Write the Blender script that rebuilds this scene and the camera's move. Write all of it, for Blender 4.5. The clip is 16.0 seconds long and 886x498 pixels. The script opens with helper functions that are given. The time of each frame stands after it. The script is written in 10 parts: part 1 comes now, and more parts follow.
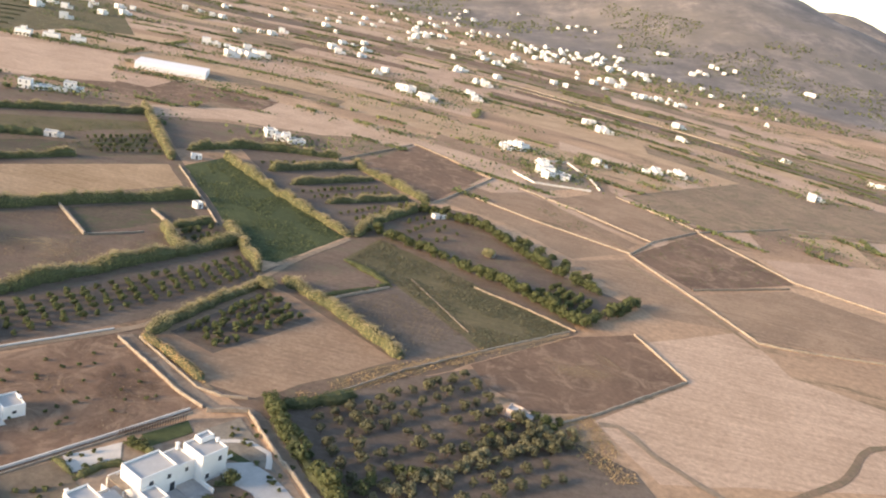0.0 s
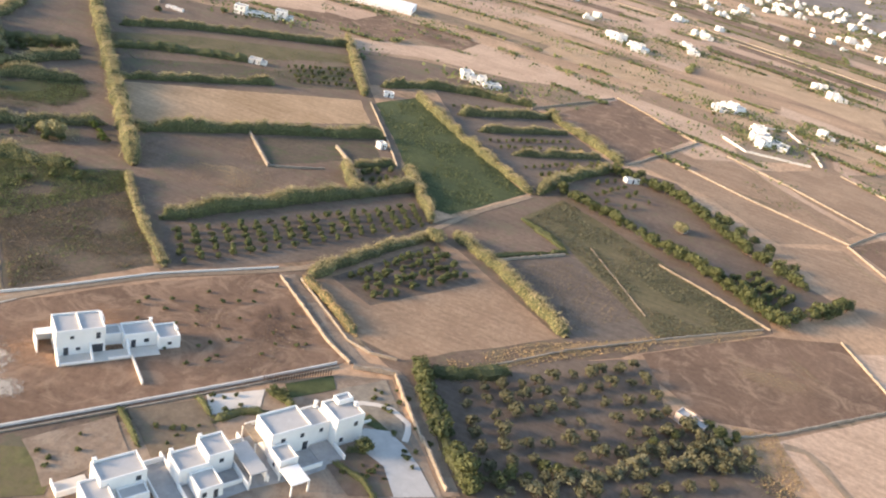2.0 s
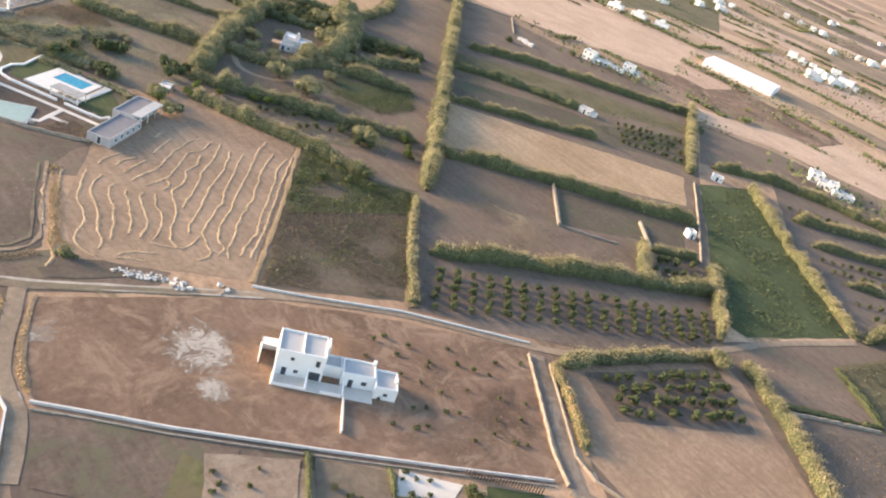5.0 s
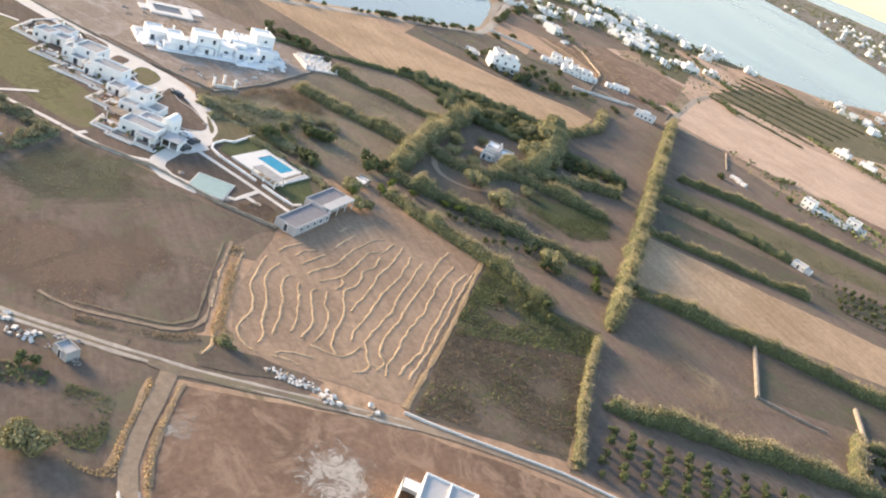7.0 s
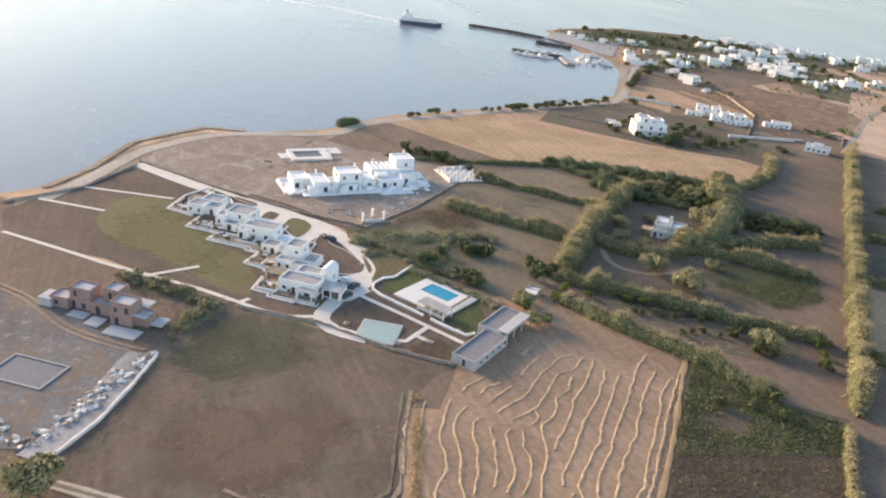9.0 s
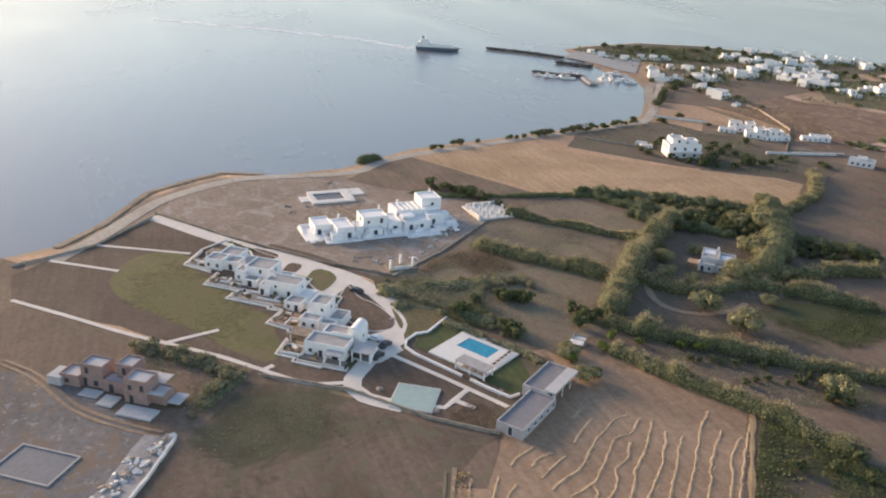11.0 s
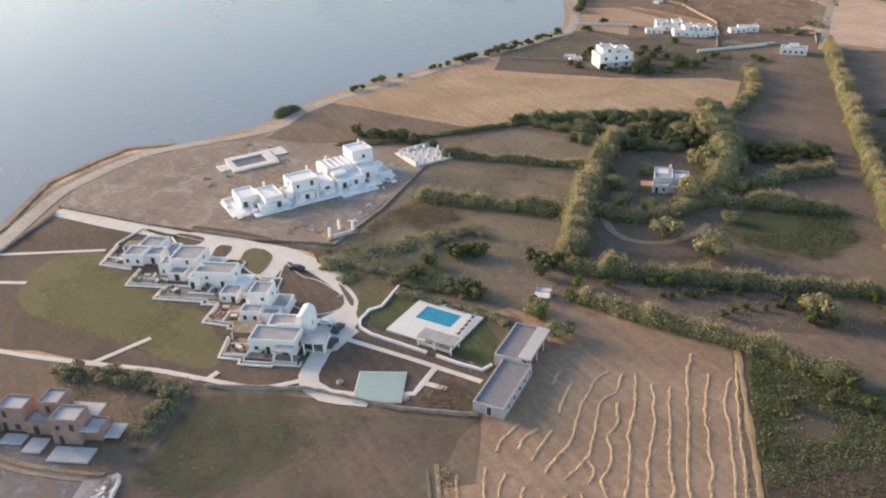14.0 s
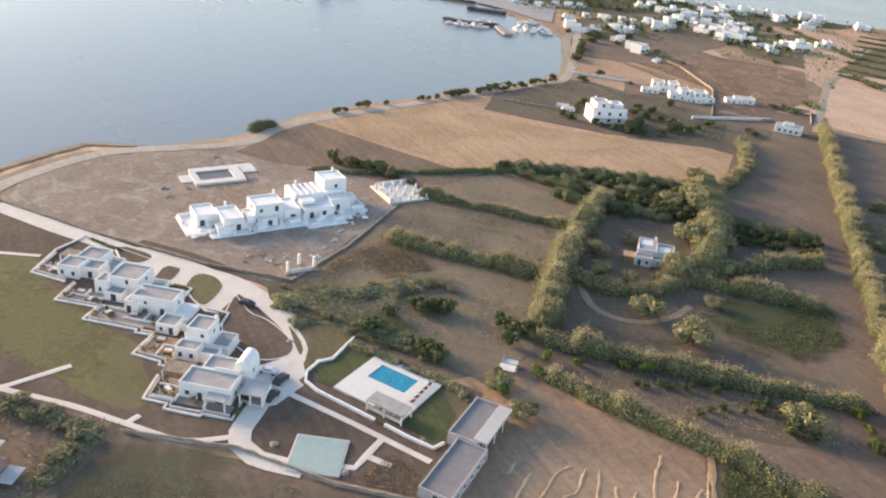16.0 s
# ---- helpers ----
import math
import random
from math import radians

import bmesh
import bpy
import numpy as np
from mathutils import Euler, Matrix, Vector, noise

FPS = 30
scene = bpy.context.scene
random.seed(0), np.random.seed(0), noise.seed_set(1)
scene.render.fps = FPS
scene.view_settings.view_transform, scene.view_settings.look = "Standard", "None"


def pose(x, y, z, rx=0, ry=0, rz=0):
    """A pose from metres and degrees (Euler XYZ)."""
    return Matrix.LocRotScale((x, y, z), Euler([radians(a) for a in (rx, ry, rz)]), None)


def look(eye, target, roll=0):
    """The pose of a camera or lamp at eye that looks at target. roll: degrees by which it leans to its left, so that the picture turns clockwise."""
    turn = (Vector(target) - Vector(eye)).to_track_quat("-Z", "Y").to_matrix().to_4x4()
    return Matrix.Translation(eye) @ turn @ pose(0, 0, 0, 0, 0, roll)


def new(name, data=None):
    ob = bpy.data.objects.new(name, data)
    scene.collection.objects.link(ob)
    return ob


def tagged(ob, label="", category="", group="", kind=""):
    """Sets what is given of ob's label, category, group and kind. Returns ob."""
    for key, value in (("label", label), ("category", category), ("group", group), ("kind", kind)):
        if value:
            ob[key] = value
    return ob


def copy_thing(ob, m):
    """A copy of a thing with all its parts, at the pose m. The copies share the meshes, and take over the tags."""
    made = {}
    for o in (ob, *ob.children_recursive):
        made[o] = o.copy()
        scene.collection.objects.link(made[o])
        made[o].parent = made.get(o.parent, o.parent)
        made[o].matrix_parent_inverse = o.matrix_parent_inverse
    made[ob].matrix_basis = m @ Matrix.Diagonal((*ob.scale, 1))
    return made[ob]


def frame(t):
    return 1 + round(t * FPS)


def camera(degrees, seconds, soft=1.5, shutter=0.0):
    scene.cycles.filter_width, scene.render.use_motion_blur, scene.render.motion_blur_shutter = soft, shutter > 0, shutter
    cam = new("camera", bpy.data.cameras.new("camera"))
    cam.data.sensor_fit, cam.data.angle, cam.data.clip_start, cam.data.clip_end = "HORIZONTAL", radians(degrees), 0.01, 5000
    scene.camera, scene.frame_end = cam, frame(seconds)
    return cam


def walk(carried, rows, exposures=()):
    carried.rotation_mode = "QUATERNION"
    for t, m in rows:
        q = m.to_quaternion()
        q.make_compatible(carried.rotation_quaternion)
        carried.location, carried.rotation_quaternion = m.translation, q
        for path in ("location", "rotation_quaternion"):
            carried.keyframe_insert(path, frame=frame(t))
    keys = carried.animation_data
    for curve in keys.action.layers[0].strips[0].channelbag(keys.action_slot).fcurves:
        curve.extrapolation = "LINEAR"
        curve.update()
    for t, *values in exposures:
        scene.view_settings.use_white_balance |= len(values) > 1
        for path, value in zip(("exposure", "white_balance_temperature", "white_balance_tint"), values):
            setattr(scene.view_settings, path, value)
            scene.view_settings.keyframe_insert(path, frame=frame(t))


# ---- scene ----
cam = camera(57.1, 16.0, soft=2.05)
PATH = [
    (0, (7.328, -1.667, 112.147), (7.235, 0.227, 111.512), 12.1),
    (0.5, (7.811, 3.44, 112.461), (7.631, 5.315, 111.789), 12.8),
    (1, (8.313, 8.538, 112.676), (8.046, 10.396, 111.988), 13.9),
    (1.5, (8.136, 13.622, 112.445), (7.78, 15.428, 111.664), 15.1),
    (2, (7.747, 18.777, 111.808), (7.252, 20.516, 110.953), 13.8),
    (2.5, (6.764, 23.449, 111.779), (6.164, 25.206, 111.037), 14.8),
    (3, (5.033, 28.508, 111.604), (4.319, 30.252, 110.935), 14.5),
    (3.5, (3.578, 33.23, 111.558), (2.758, 34.889, 110.799), 16.0),
    (3.7, (2.951, 34.958, 111.426), (2.088, 36.578, 110.632), 16.7),
    (5.8, (-8.957, 51.42, 108.723), (-10.174, 52.673, 107.749), 21.4),
    (6, (-10.672, 52.195, 108.67), (-11.919, 53.423, 107.703), 21.5),
    (6.5, (-15.356, 54.896, 107.761), (-16.718, 56.024, 106.827), 21.9),
    (7, (-20.584, 57.169, 106.586), (-22.042, 58.216, 105.703), 23.0),
    (7.5, (-25.629, 58.745, 106.467), (-27.142, 59.736, 105.612), 17.7),
    (8, (-31.665, 60.334, 105.519), (-33.278, 61.133, 104.648), 12.8),
    (8.5, (-36.946, 61.279, 104.925), (-38.605, 62.029, 104.097), 9.8),
    (9, (-42.55, 61.845, 105.071), (-44.248, 62.541, 104.274), 6.5),
    (9.5, (-47.633, 63.097, 105.252), (-49.351, 63.775, 104.485), 4.0),
    (9.7, (-49.839, 63.338, 105.135), (-51.573, 63.987, 104.379), 3.3),
    (11.8, (-66.923, 65.84, 107.668), (-68.655, 66.488, 106.906), 3.3),
    (12, (-68.186, 65.979, 108.054), (-69.907, 66.636, 107.276), 3.0),
    (12.5, (-71.847, 66.976, 108.459), (-73.54, 67.654, 107.637), 2.8),
    (13, (-75.718, 67.769, 108.479), (-77.381, 68.462, 107.611), 2.1),
    (13.5, (-79.368, 68.932, 108.603), (-80.989, 69.666, 107.691), -0.2),
    (14, (-83.263, 70.259, 108.206), (-84.858, 71.025, 107.272), -2.2),
    (14.5, (-88.467, 72.012, 106.125), (-90.07, 72.849, 105.273), 4.3),
    (15, (-92.014, 73.922, 106.92), (-93.602, 74.772, 106.051), 5.8),
    (15.5, (-95.776, 75.833, 107.39), (-97.37, 76.682, 106.53), 7.1),
    (16, (-99.633, 78.023, 107.729), (-101.216, 78.869, 106.848), 6.0),
]
walk(cam, [(t, look(eye, target, roll)) for t, eye, target, roll in PATH], exposures=[(0, 1.53, 7200, 10), (3.7, 1.88, 7000, 10), (6, 1.84, 6950, 9), (7.5, 1.78, 6950, 9), (8.5, 1.66, 6950, 10), (9.7, 1.38, 6950, 11), (11.8, 1.14, 6950, 12), (12.8, 1.2, 7000, 12), (14.5, 1.42, 7050, 11), (16, 1.55, 7050, 11)])

# ---- world, sun and sky ----
world = bpy.data.worlds.new("evening_sky")
scene.world = world
world.use_nodes = True
wn = world.node_tree.nodes
sky = wn.new("ShaderNodeTexSky")
sky.sky_type = "NISHITA"
sky.sun_disc = False
SUN_ELEVATION, SUN_AZIMUTH = 13.5, 238.0   # degrees; azimuth clockwise from +y
sky.sun_elevation = radians(SUN_ELEVATION)
sky.sun_rotation = radians(SUN_AZIMUTH)
sky.dust_density = 0.3
sky.ozone_density = 2.3
sky.air_density = 1.0
veil = wn.new("ShaderNodeMix")   # a thin mauve evening haze over the whole sky
veil.data_type, veil.blend_type = "RGBA", "MULTIPLY"
veil.inputs[0].default_value = 1.0
veil.inputs[7].default_value = (1.11, 0.955, 0.885, 1)
world.node_tree.links.new(sky.outputs[0], veil.inputs[6])
world.node_tree.links.new(veil.outputs[2], wn["Background"].inputs[0])
wn["Background"].inputs[1].default_value = 0.15
sun = new("sun", bpy.data.lights.new("sun", "SUN"))
sun.data.energy, sun.data.angle, sun.data.color = 2.9, radians(20.0), (1.0, 0.745, 0.51)
_az, _el = radians(SUN_AZIMUTH), radians(SUN_ELEVATION)
sun_dir = Vector((math.sin(_az) * math.cos(_el), math.cos(_az) * math.cos(_el), math.sin(_el)))
sun.matrix_world = look(sun_dir * 400, (0, 0, 0))


# ---- materials ----
def node_material(name, rough=0.9, metal=0.0):
    m = bpy.data.materials.new(name)
    m.use_nodes = True
    b = m.node_tree.nodes["Principled BSDF"]
    b.inputs["Roughness"].default_value = rough
    b.inputs["Metallic"].default_value = metal
    b.inputs["Specular IOR Level"].default_value = 0.25
    return m, m.node_tree.nodes, m.node_tree.links, b


def ramp(nodes, links, fac, stops):
    r = nodes.new("ShaderNodeValToRGB")
    while len(r.color_ramp.elements) < len(stops):
        r.color_ramp.elements.new(0.5)
    for e, (p, c) in zip(r.color_ramp.elements, stops):
        e.position, e.color = p, (*c, 1)
    links.new(fac, r.inputs[0])
    return r.outputs[0]


def noise_tex(nodes, links, coord, scale, detail=4, rough=0.6, distort=0.0):
    n = nodes.new("ShaderNodeTexNoise")
    n.inputs["Scale"].default_value, n.inputs["Detail"].default_value = scale, detail
    n.inputs["Roughness"].default_value, n.inputs["Distortion"].default_value = rough, distort
    links.new(coord, n.inputs["Vector"])
    return n.outputs[0]


def mixed(nodes, links, fac, a, b, mode="MIX"):
    m = nodes.new("ShaderNodeMix")
    m.data_type, m.blend_type = "RGBA", mode
    for socket, value in ((m.inputs[0], fac), (m.inputs[6], a), (m.inputs[7], b)):
        if isinstance(value, (int, float)):
            socket.default_value = value
        elif isinstance(value, tuple):
            socket.default_value = (*value, 1)
        else:
            links.new(value, socket)
    return m.outputs[2]


def world_coord(nodes, links, turn=0.0, squeeze=(1, 1, 1)):
    c = nodes.new("ShaderNodeTexCoord").outputs["Object"]
    mp = nodes.new("ShaderNodeMapping")
    mp.inputs["Rotation"].default_value = (0, 0, radians(turn))
    mp.inputs["Scale"].default_value = squeeze
    links.new(c, mp.inputs[0])
    return mp.outputs[0]


def bump(nodes, links, b, height, strength, distance):
    n = nodes.new("ShaderNodeBump")
    n.inputs["Strength"].default_value, n.inputs["Distance"].default_value = strength, distance
    links.new(height, n.inputs["Height"])
    links.new(n.outputs[0], b.inputs["Normal"])


def soil(name, low, high, patch=None, furrow=None, seed=0.0, spots=None):
    """Field soil: broad tone drifts, clods, optional weed patches, plough or mowing lines at an angle."""
    m, n, l, b = node_material(name, 0.95)
    c = world_coord(n, l, 0, (1, 1, 1))
    off = n.new("ShaderNodeVectorMath")
    off.operation = "ADD"
    off.inputs[1].default_value = (seed * 37.1, seed * 91.7, 0)
    l.new(c, off.inputs[0])
    c = off.outputs[0]
    broad = noise_tex(n, l, c, 0.035, 6, 0.65, 0.6)
    fine = noise_tex(n, l, c, 0.6, 5, 0.7)
    col = ramp(n, l, broad, [(0.36, low), (0.62, high)])
    grain = ramp(n, l, fine, [(0.3, (0.66, 0.66, 0.66)), (0.7, (1.03, 1.03, 1.03))])
    col = mixed(n, l, 1.0, col, grain, "MULTIPLY")
    if furrow is not None:
        fc = world_coord(n, l, furrow, (0.06, 1.0, 1))
        lines = noise_tex(n, l, fc, 0.55, 3, 0.6, 0.15)
        tone = ramp(n, l, lines, [(0.35, (0.9, 0.9, 0.89)), (0.65, (1.1, 1.1, 1.1))])
        col = mixed(n, l, 1.0, col, tone, "MULTIPLY")
    if patch:
        weeds = noise_tex(n, l, c, 0.09, 7, 0.75, 1.0)
        mask = ramp(n, l, weeds, [(0.5, (0, 0, 0)), (0.6, (0.85, 0.85, 0.85))])
        col = mixed(n, l, mask, col, patch)
    if spots:
        v = noise_tex(n, l, c, 0.35, 3, 0.8)
        mask = ramp(n, l, v, [(0.56, (0, 0, 0)), (0.66, (0.7, 0.7, 0.7))])
        col = mixed(n, l, mask, col, spots)
    l.new(col, b.inputs["Base Color"])
    bump(n, l, b, fine, 0.6, 0.25)
    return m


def leaves_material(name, tones, rough=0.75):
    """Foliage with a tone for each clump and drift along the row."""
    m, n, l, b = node_material(name, rough)
    g = n.new("ShaderNodeNewGeometry")
    col = ramp(n, l, g.outputs["Random Per Island"], [(i / max(1, len(tones) - 1), t) for i, t in enumerate(tones)])
    drift = noise_tex(n, l, world_coord(n, l), 0.12, 4)
    tone = ramp(n, l, drift, [(0.35, (0.68, 0.72, 0.68)), (0.65, (1.26, 1.21, 1.14))])
    col = mixed(n, l, 1.0, col, tone, "MULTIPLY")
    l.new(col, b.inputs["Base Color"])
    thin = n.new("ShaderNodeBsdfTranslucent")
    l.new(col, thin.inputs["Color"])
    both = n.new("ShaderNodeMixShader")
    both.inputs[0].default_value = 0.22
    l.new(b.outputs[0], both.inputs[1])
    l.new(thin.outputs[0], both.inputs[2])
    l.new(both.outputs[0], n["Material Output"].inputs["Surface"])
    return m


def worn_patch(name, colour, scale=0.12, edge=0.5, swirl=1.2):
    """A thin spill or scrape with ragged edges that lets the ground show through."""
    m, n, l, b = node_material(name, 0.95)
    c = world_coord(n, l)
    a = noise_tex(n, l, c, scale, 8, 0.72, swirl)
    f = noise_tex(n, l, c, 0.9, 4, 0.7)
    l.new(mixed(n, l, 1.0, colour, ramp(n, l, f, [(0.3, (0.75,) * 3), (0.7, (1.2,) * 3)]), "MULTIPLY"), b.inputs["Base Color"])
    g = n.new("ShaderNodeTexCoord").outputs["Generated"]
    mid = n.new("ShaderNodeVectorMath")
    mid.operation = "DISTANCE"
    flat = n.new("ShaderNodeVectorMath")
    flat.operation = "MULTIPLY"
    flat.inputs[1].default_value = (1, 1, 0)
    l.new(g, flat.inputs[0])
    l.new(flat.outputs[0], mid.inputs[0])
    mid.inputs[1].default_value = (0.5, 0.5, 0)
    fade = n.new("ShaderNodeMapRange")
    for k, v in (("From Min", 0.12), ("From Max", 0.44), ("To Min", 0.0), ("To Max", 0.42)):
        fade.inputs[k].default_value = v
    l.new(mid.outputs["Value"], fade.inputs["Value"])
    less = n.new("ShaderNodeMath")
    less.operation = "SUBTRACT"
    l.new(a, less.inputs[0])
    l.new(fade.outputs[0], less.inputs[1])
    mask = ramp(n, l, less.outputs[0], [(edge - 0.04, (0, 0, 0)), (edge + 0.14, (0.75,) * 3)])
    clear = n.new("ShaderNodeBsdfTransparent")
    both = n.new("ShaderNodeMixShader")
    l.new(mask, both.inputs[0])
    l.new(clear.outputs[0], both.inputs[1])
    l.new(b.outputs[0], both.inputs[2])
    l.new(both.outputs[0], n["Material Output"].inputs["Surface"])
    return m


def plain(name, colour, rough=0.8, vary=0.12, scale=0.8, metal=0.0, relief=0.0):
    """Paint, plaster, concrete and the like: one colour with weathering at two scales."""
    m, n, l, b = node_material(name, rough, metal)
    c = world_coord(n, l)
    a = noise_tex(n, l, c, scale, 6, 0.65, 0.4)
    f = noise_tex(n, l, c, scale * 9, 4, 0.7)
    ta = ramp(n, l, a, [(0.3, (1 - vary,) * 3), (0.7, (1 + vary * 0.5,) * 3)])
    tf = ramp(n, l, f, [(0.3, (1 - vary * 0.5,) * 3), (0.7, (1 + vary * 0.3,) * 3)])
    col = mixed(n, l, 1.0, mixed(n, l, 1.0, colour, ta, "MULTIPLY"), tf, "MULTIPLY")
    l.new(col, b.inputs["Base Color"])
    if relief:
        bump(n, l, b, f, 0.5, relief)
    return m


STUBBLE = soil("stubble_soil", (0.4, 0.27, 0.16), (0.53, 0.365, 0.23), furrow=28, seed=1)
STUBBLE_B = soil("mown_stubble_soil", (0.31, 0.212, 0.145), (0.405, 0.282, 0.192), furrow=-32, seed=2)
BEIGE = soil("dry_beige_soil", (0.32, 0.215, 0.145), (0.44, 0.3, 0.2), patch=(0.29, 0.19, 0.125), furrow=-60, seed=3)
# paler and bluer than bare stubble: distance haze is mixed into the colour
ROSE = soil("rosy_stubble_soil", (0.5, 0.337, 0.238), (0.62, 0.425, 0.306), furrow=20, seed=41)
SCRUBBY = soil("scrubby_fallow_soil", (0.27, 0.19, 0.13), (0.39, 0.27, 0.18), patch=(0.19, 0.155, 0.095), seed=42, spots=(0.13, 0.12, 0.07))
# stubble lightened, its blue raised to carry some distance haze
PEACH = soil("bright_stubble_soil", (0.55, 0.38, 0.268), (0.66, 0.463, 0.335), furrow=16, seed=54)
HEATH = soil("stony_heath", (0.2, 0.165, 0.135), (0.33, 0.26, 0.2), patch=(0.16, 0.145, 0.105), seed=55)
FALLOW = soil("pale_fallow_soil", (0.2, 0.157, 0.114), (0.28, 0.215, 0.153), patch=(0.195, 0.172, 0.105), seed=48)
GOLD = soil("golden_stubble_soil", (0.47, 0.32, 0.2), (0.6, 0.415, 0.268), furrow=12, seed=45)
DUN = soil("dun_fallow_soil", (0.145, 0.108, 0.083), (0.205, 0.15, 0.115), patch=(0.135, 0.125, 0.08), furrow=-30, seed=43)
BROWN = soil("brown_soil", (0.172, 0.124, 0.094), (0.245, 0.174, 0.13), patch=(0.172, 0.142, 0.094), furrow=-60, seed=4)
RED = soil("red_brown_soil", (0.18, 0.115, 0.079), (0.262, 0.166, 0.113), seed=5, patch=(0.31, 0.21, 0.145))
DARK = soil("dark_soil", (0.155, 0.12, 0.097), (0.225, 0.172, 0.135), seed=6, furrow=-60, spots=(0.13, 0.11, 0.075))
WEEDY = soil("weedy_soil", (0.115, 0.092, 0.068), (0.168, 0.13, 0.095), patch=(0.1, 0.105, 0.056), seed=7)
# a darker dun soil with the shade between hedges put into its colour
DARK_DUN = soil("shaded_orchard_soil", (0.135, 0.105, 0.082), (0.195, 0.148, 0.113), patch=(0.125, 0.118, 0.07), furrow=-30, seed=49)
GREEN = soil("green_crop", (0.065, 0.083, 0.036), (0.1, 0.118, 0.05), furrow=60, seed=8)
OLIVE = soil("dry_green_crop", (0.14, 0.122, 0.065), (0.2, 0.16, 0.09), furrow=-55, seed=9)
LAWN = soil("lawn_grass", (0.15, 0.143, 0.064), (0.2, 0.18, 0.083), seed=10, patch=(0.16, 0.13, 0.075))
SITE_SOIL = soil("debris_strewn_soil", (0.158, 0.148, 0.145), (0.225, 0.21, 0.205), seed=44, patch=(0.2, 0.15, 0.11), spots=(0.3, 0.285, 0.27))
GARDEN = soil("garden_soil", (0.11, 0.083, 0.064), (0.17, 0.124, 0.095), seed=11, furrow=20)
LOT = soil("building_lot_soil", (0.26, 0.19, 0.14), (0.36, 0.27, 0.2), seed=12, patch=(0.36, 0.285, 0.215))
SITE_LOT = soil("dusty_site_soil", (0.258, 0.2, 0.158), (0.352, 0.276, 0.218), seed=56, patch=(0.37, 0.32, 0.28), spots=(0.22, 0.18, 0.15))
GRAVEL = soil("pale_gravel", (0.27, 0.23, 0.18), (0.38, 0.33, 0.27), seed=13)
SAND = soil("sandy_track", (0.3, 0.225, 0.16), (0.4, 0.3, 0.21), seed=14)
ROAD = soil("worn_concrete_track", (0.36, 0.3, 0.235), (0.47, 0.395, 0.315), seed=15)
GREYTRACK = soil("grey_earth_track", (0.3, 0.262, 0.232), (0.4, 0.352, 0.312), seed=52)
PALETRACK = soil("pale_concrete_track", (0.4, 0.37, 0.345), (0.5, 0.465, 0.435), seed=53)
RUT = soil("pale_wheel_rut", (0.43, 0.375, 0.31), (0.54, 0.475, 0.4), seed=46)
PAVED = plain("pale_concrete_paving", (0.68, 0.62, 0.55), 0.9, 0.12, 0.25)
WHITE = plain("white_plaster", (0.83, 0.82, 0.8), 0.85, 0.06, 0.5)
WHITE_OLD = plain("chalky_plaster", (0.7, 0.67, 0.63), 0.9, 0.18, 0.5)
ROOF_GREY = plain("grey_roof_screed", (0.5, 0.485, 0.47), 0.9, 0.12, 0.4)
CONC_GREY = plain("grey_yard_concrete", (0.4, 0.385, 0.37), 0.9, 0.2, 0.5)
GLASS = plain("dark_window_glass", (0.07, 0.075, 0.085), 0.12, 0.1, 1.0)
BLUSH = plain("faded_pink_plaster", (0.56, 0.47, 0.42), 0.9, 0.18, 0.6)
STONE = plain("dry_stone", (0.32, 0.26, 0.2), 0.95, 0.4, 0.9, relief=0.1)
STONE_PALE = plain("lime_washed_stone", (0.37, 0.315, 0.255), 0.95, 0.35, 0.7, relief=0.06)
BARK = plain("bark", (0.14, 0.1, 0.075), 0.95, 0.3, 2.0)
# inner hull of the hedges, with the shade among the stems in its colour
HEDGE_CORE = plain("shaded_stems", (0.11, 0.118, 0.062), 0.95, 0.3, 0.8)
CANE = leaves_material("cane_leaves", [(0.155, 0.178, 0.078), (0.19, 0.207, 0.092), (0.23, 0.238, 0.11)])
CANE_PALE = leaves_material("pale_cane_leaves", [(0.235, 0.23, 0.115), (0.29, 0.27, 0.138), (0.34, 0.308, 0.16)])
SUNLIT_PLUME = leaves_material("dry_sunlit_plumes", [(0.32, 0.282, 0.175), (0.37, 0.322, 0.2), (0.42, 0.357, 0.225)])
DRY = leaves_material("dry_grass", [(0.42, 0.3, 0.16), (0.5, 0.36, 0.2), (0.34, 0.25, 0.13)])
SHRUB = leaves_material("dark_shrub_leaves", [(0.1, 0.122, 0.056), (0.13, 0.15, 0.068), (0.165, 0.178, 0.085)])
DARK_LEAF = leaves_material("deep_green_leaves", [(0.082, 0.1, 0.045), (0.112, 0.13, 0.06), (0.145, 0.158, 0.076)])
OLIVE_LEAF = leaves_material("olive_leaves", [(0.118, 0.12, 0.075), (0.148, 0.146, 0.092), (0.185, 0.178, 0.115)])
SCRUB_LEAF = leaves_material("grey_green_scrub", [(0.26, 0.25, 0.16), (0.31, 0.292, 0.188), (0.355, 0.325, 0.21)])
YELLOW_LEAF = leaves_material("yellow_green_leaves", [(0.25, 0.243, 0.135), (0.295, 0.28, 0.155), (0.34, 0.312, 0.178)])
STRAW = leaves_material("cut_straw", [(0.49, 0.355, 0.22), (0.57, 0.42, 0.27), (0.42, 0.3, 0.18)])

DEAD = leaves_material("dead_weeds", [(0.21, 0.158, 0.11), (0.26, 0.195, 0.132), (0.31, 0.235, 0.155)])
RUSTY = leaves_material("rusty_scrub", [(0.2, 0.13, 0.09), (0.28, 0.19, 0.12), (0.18, 0.15, 0.09)])
DULL = leaves_material("dull_brown_weeds", [(0.12, 0.096, 0.068), (0.165, 0.126, 0.088), (0.215, 0.162, 0.112)])
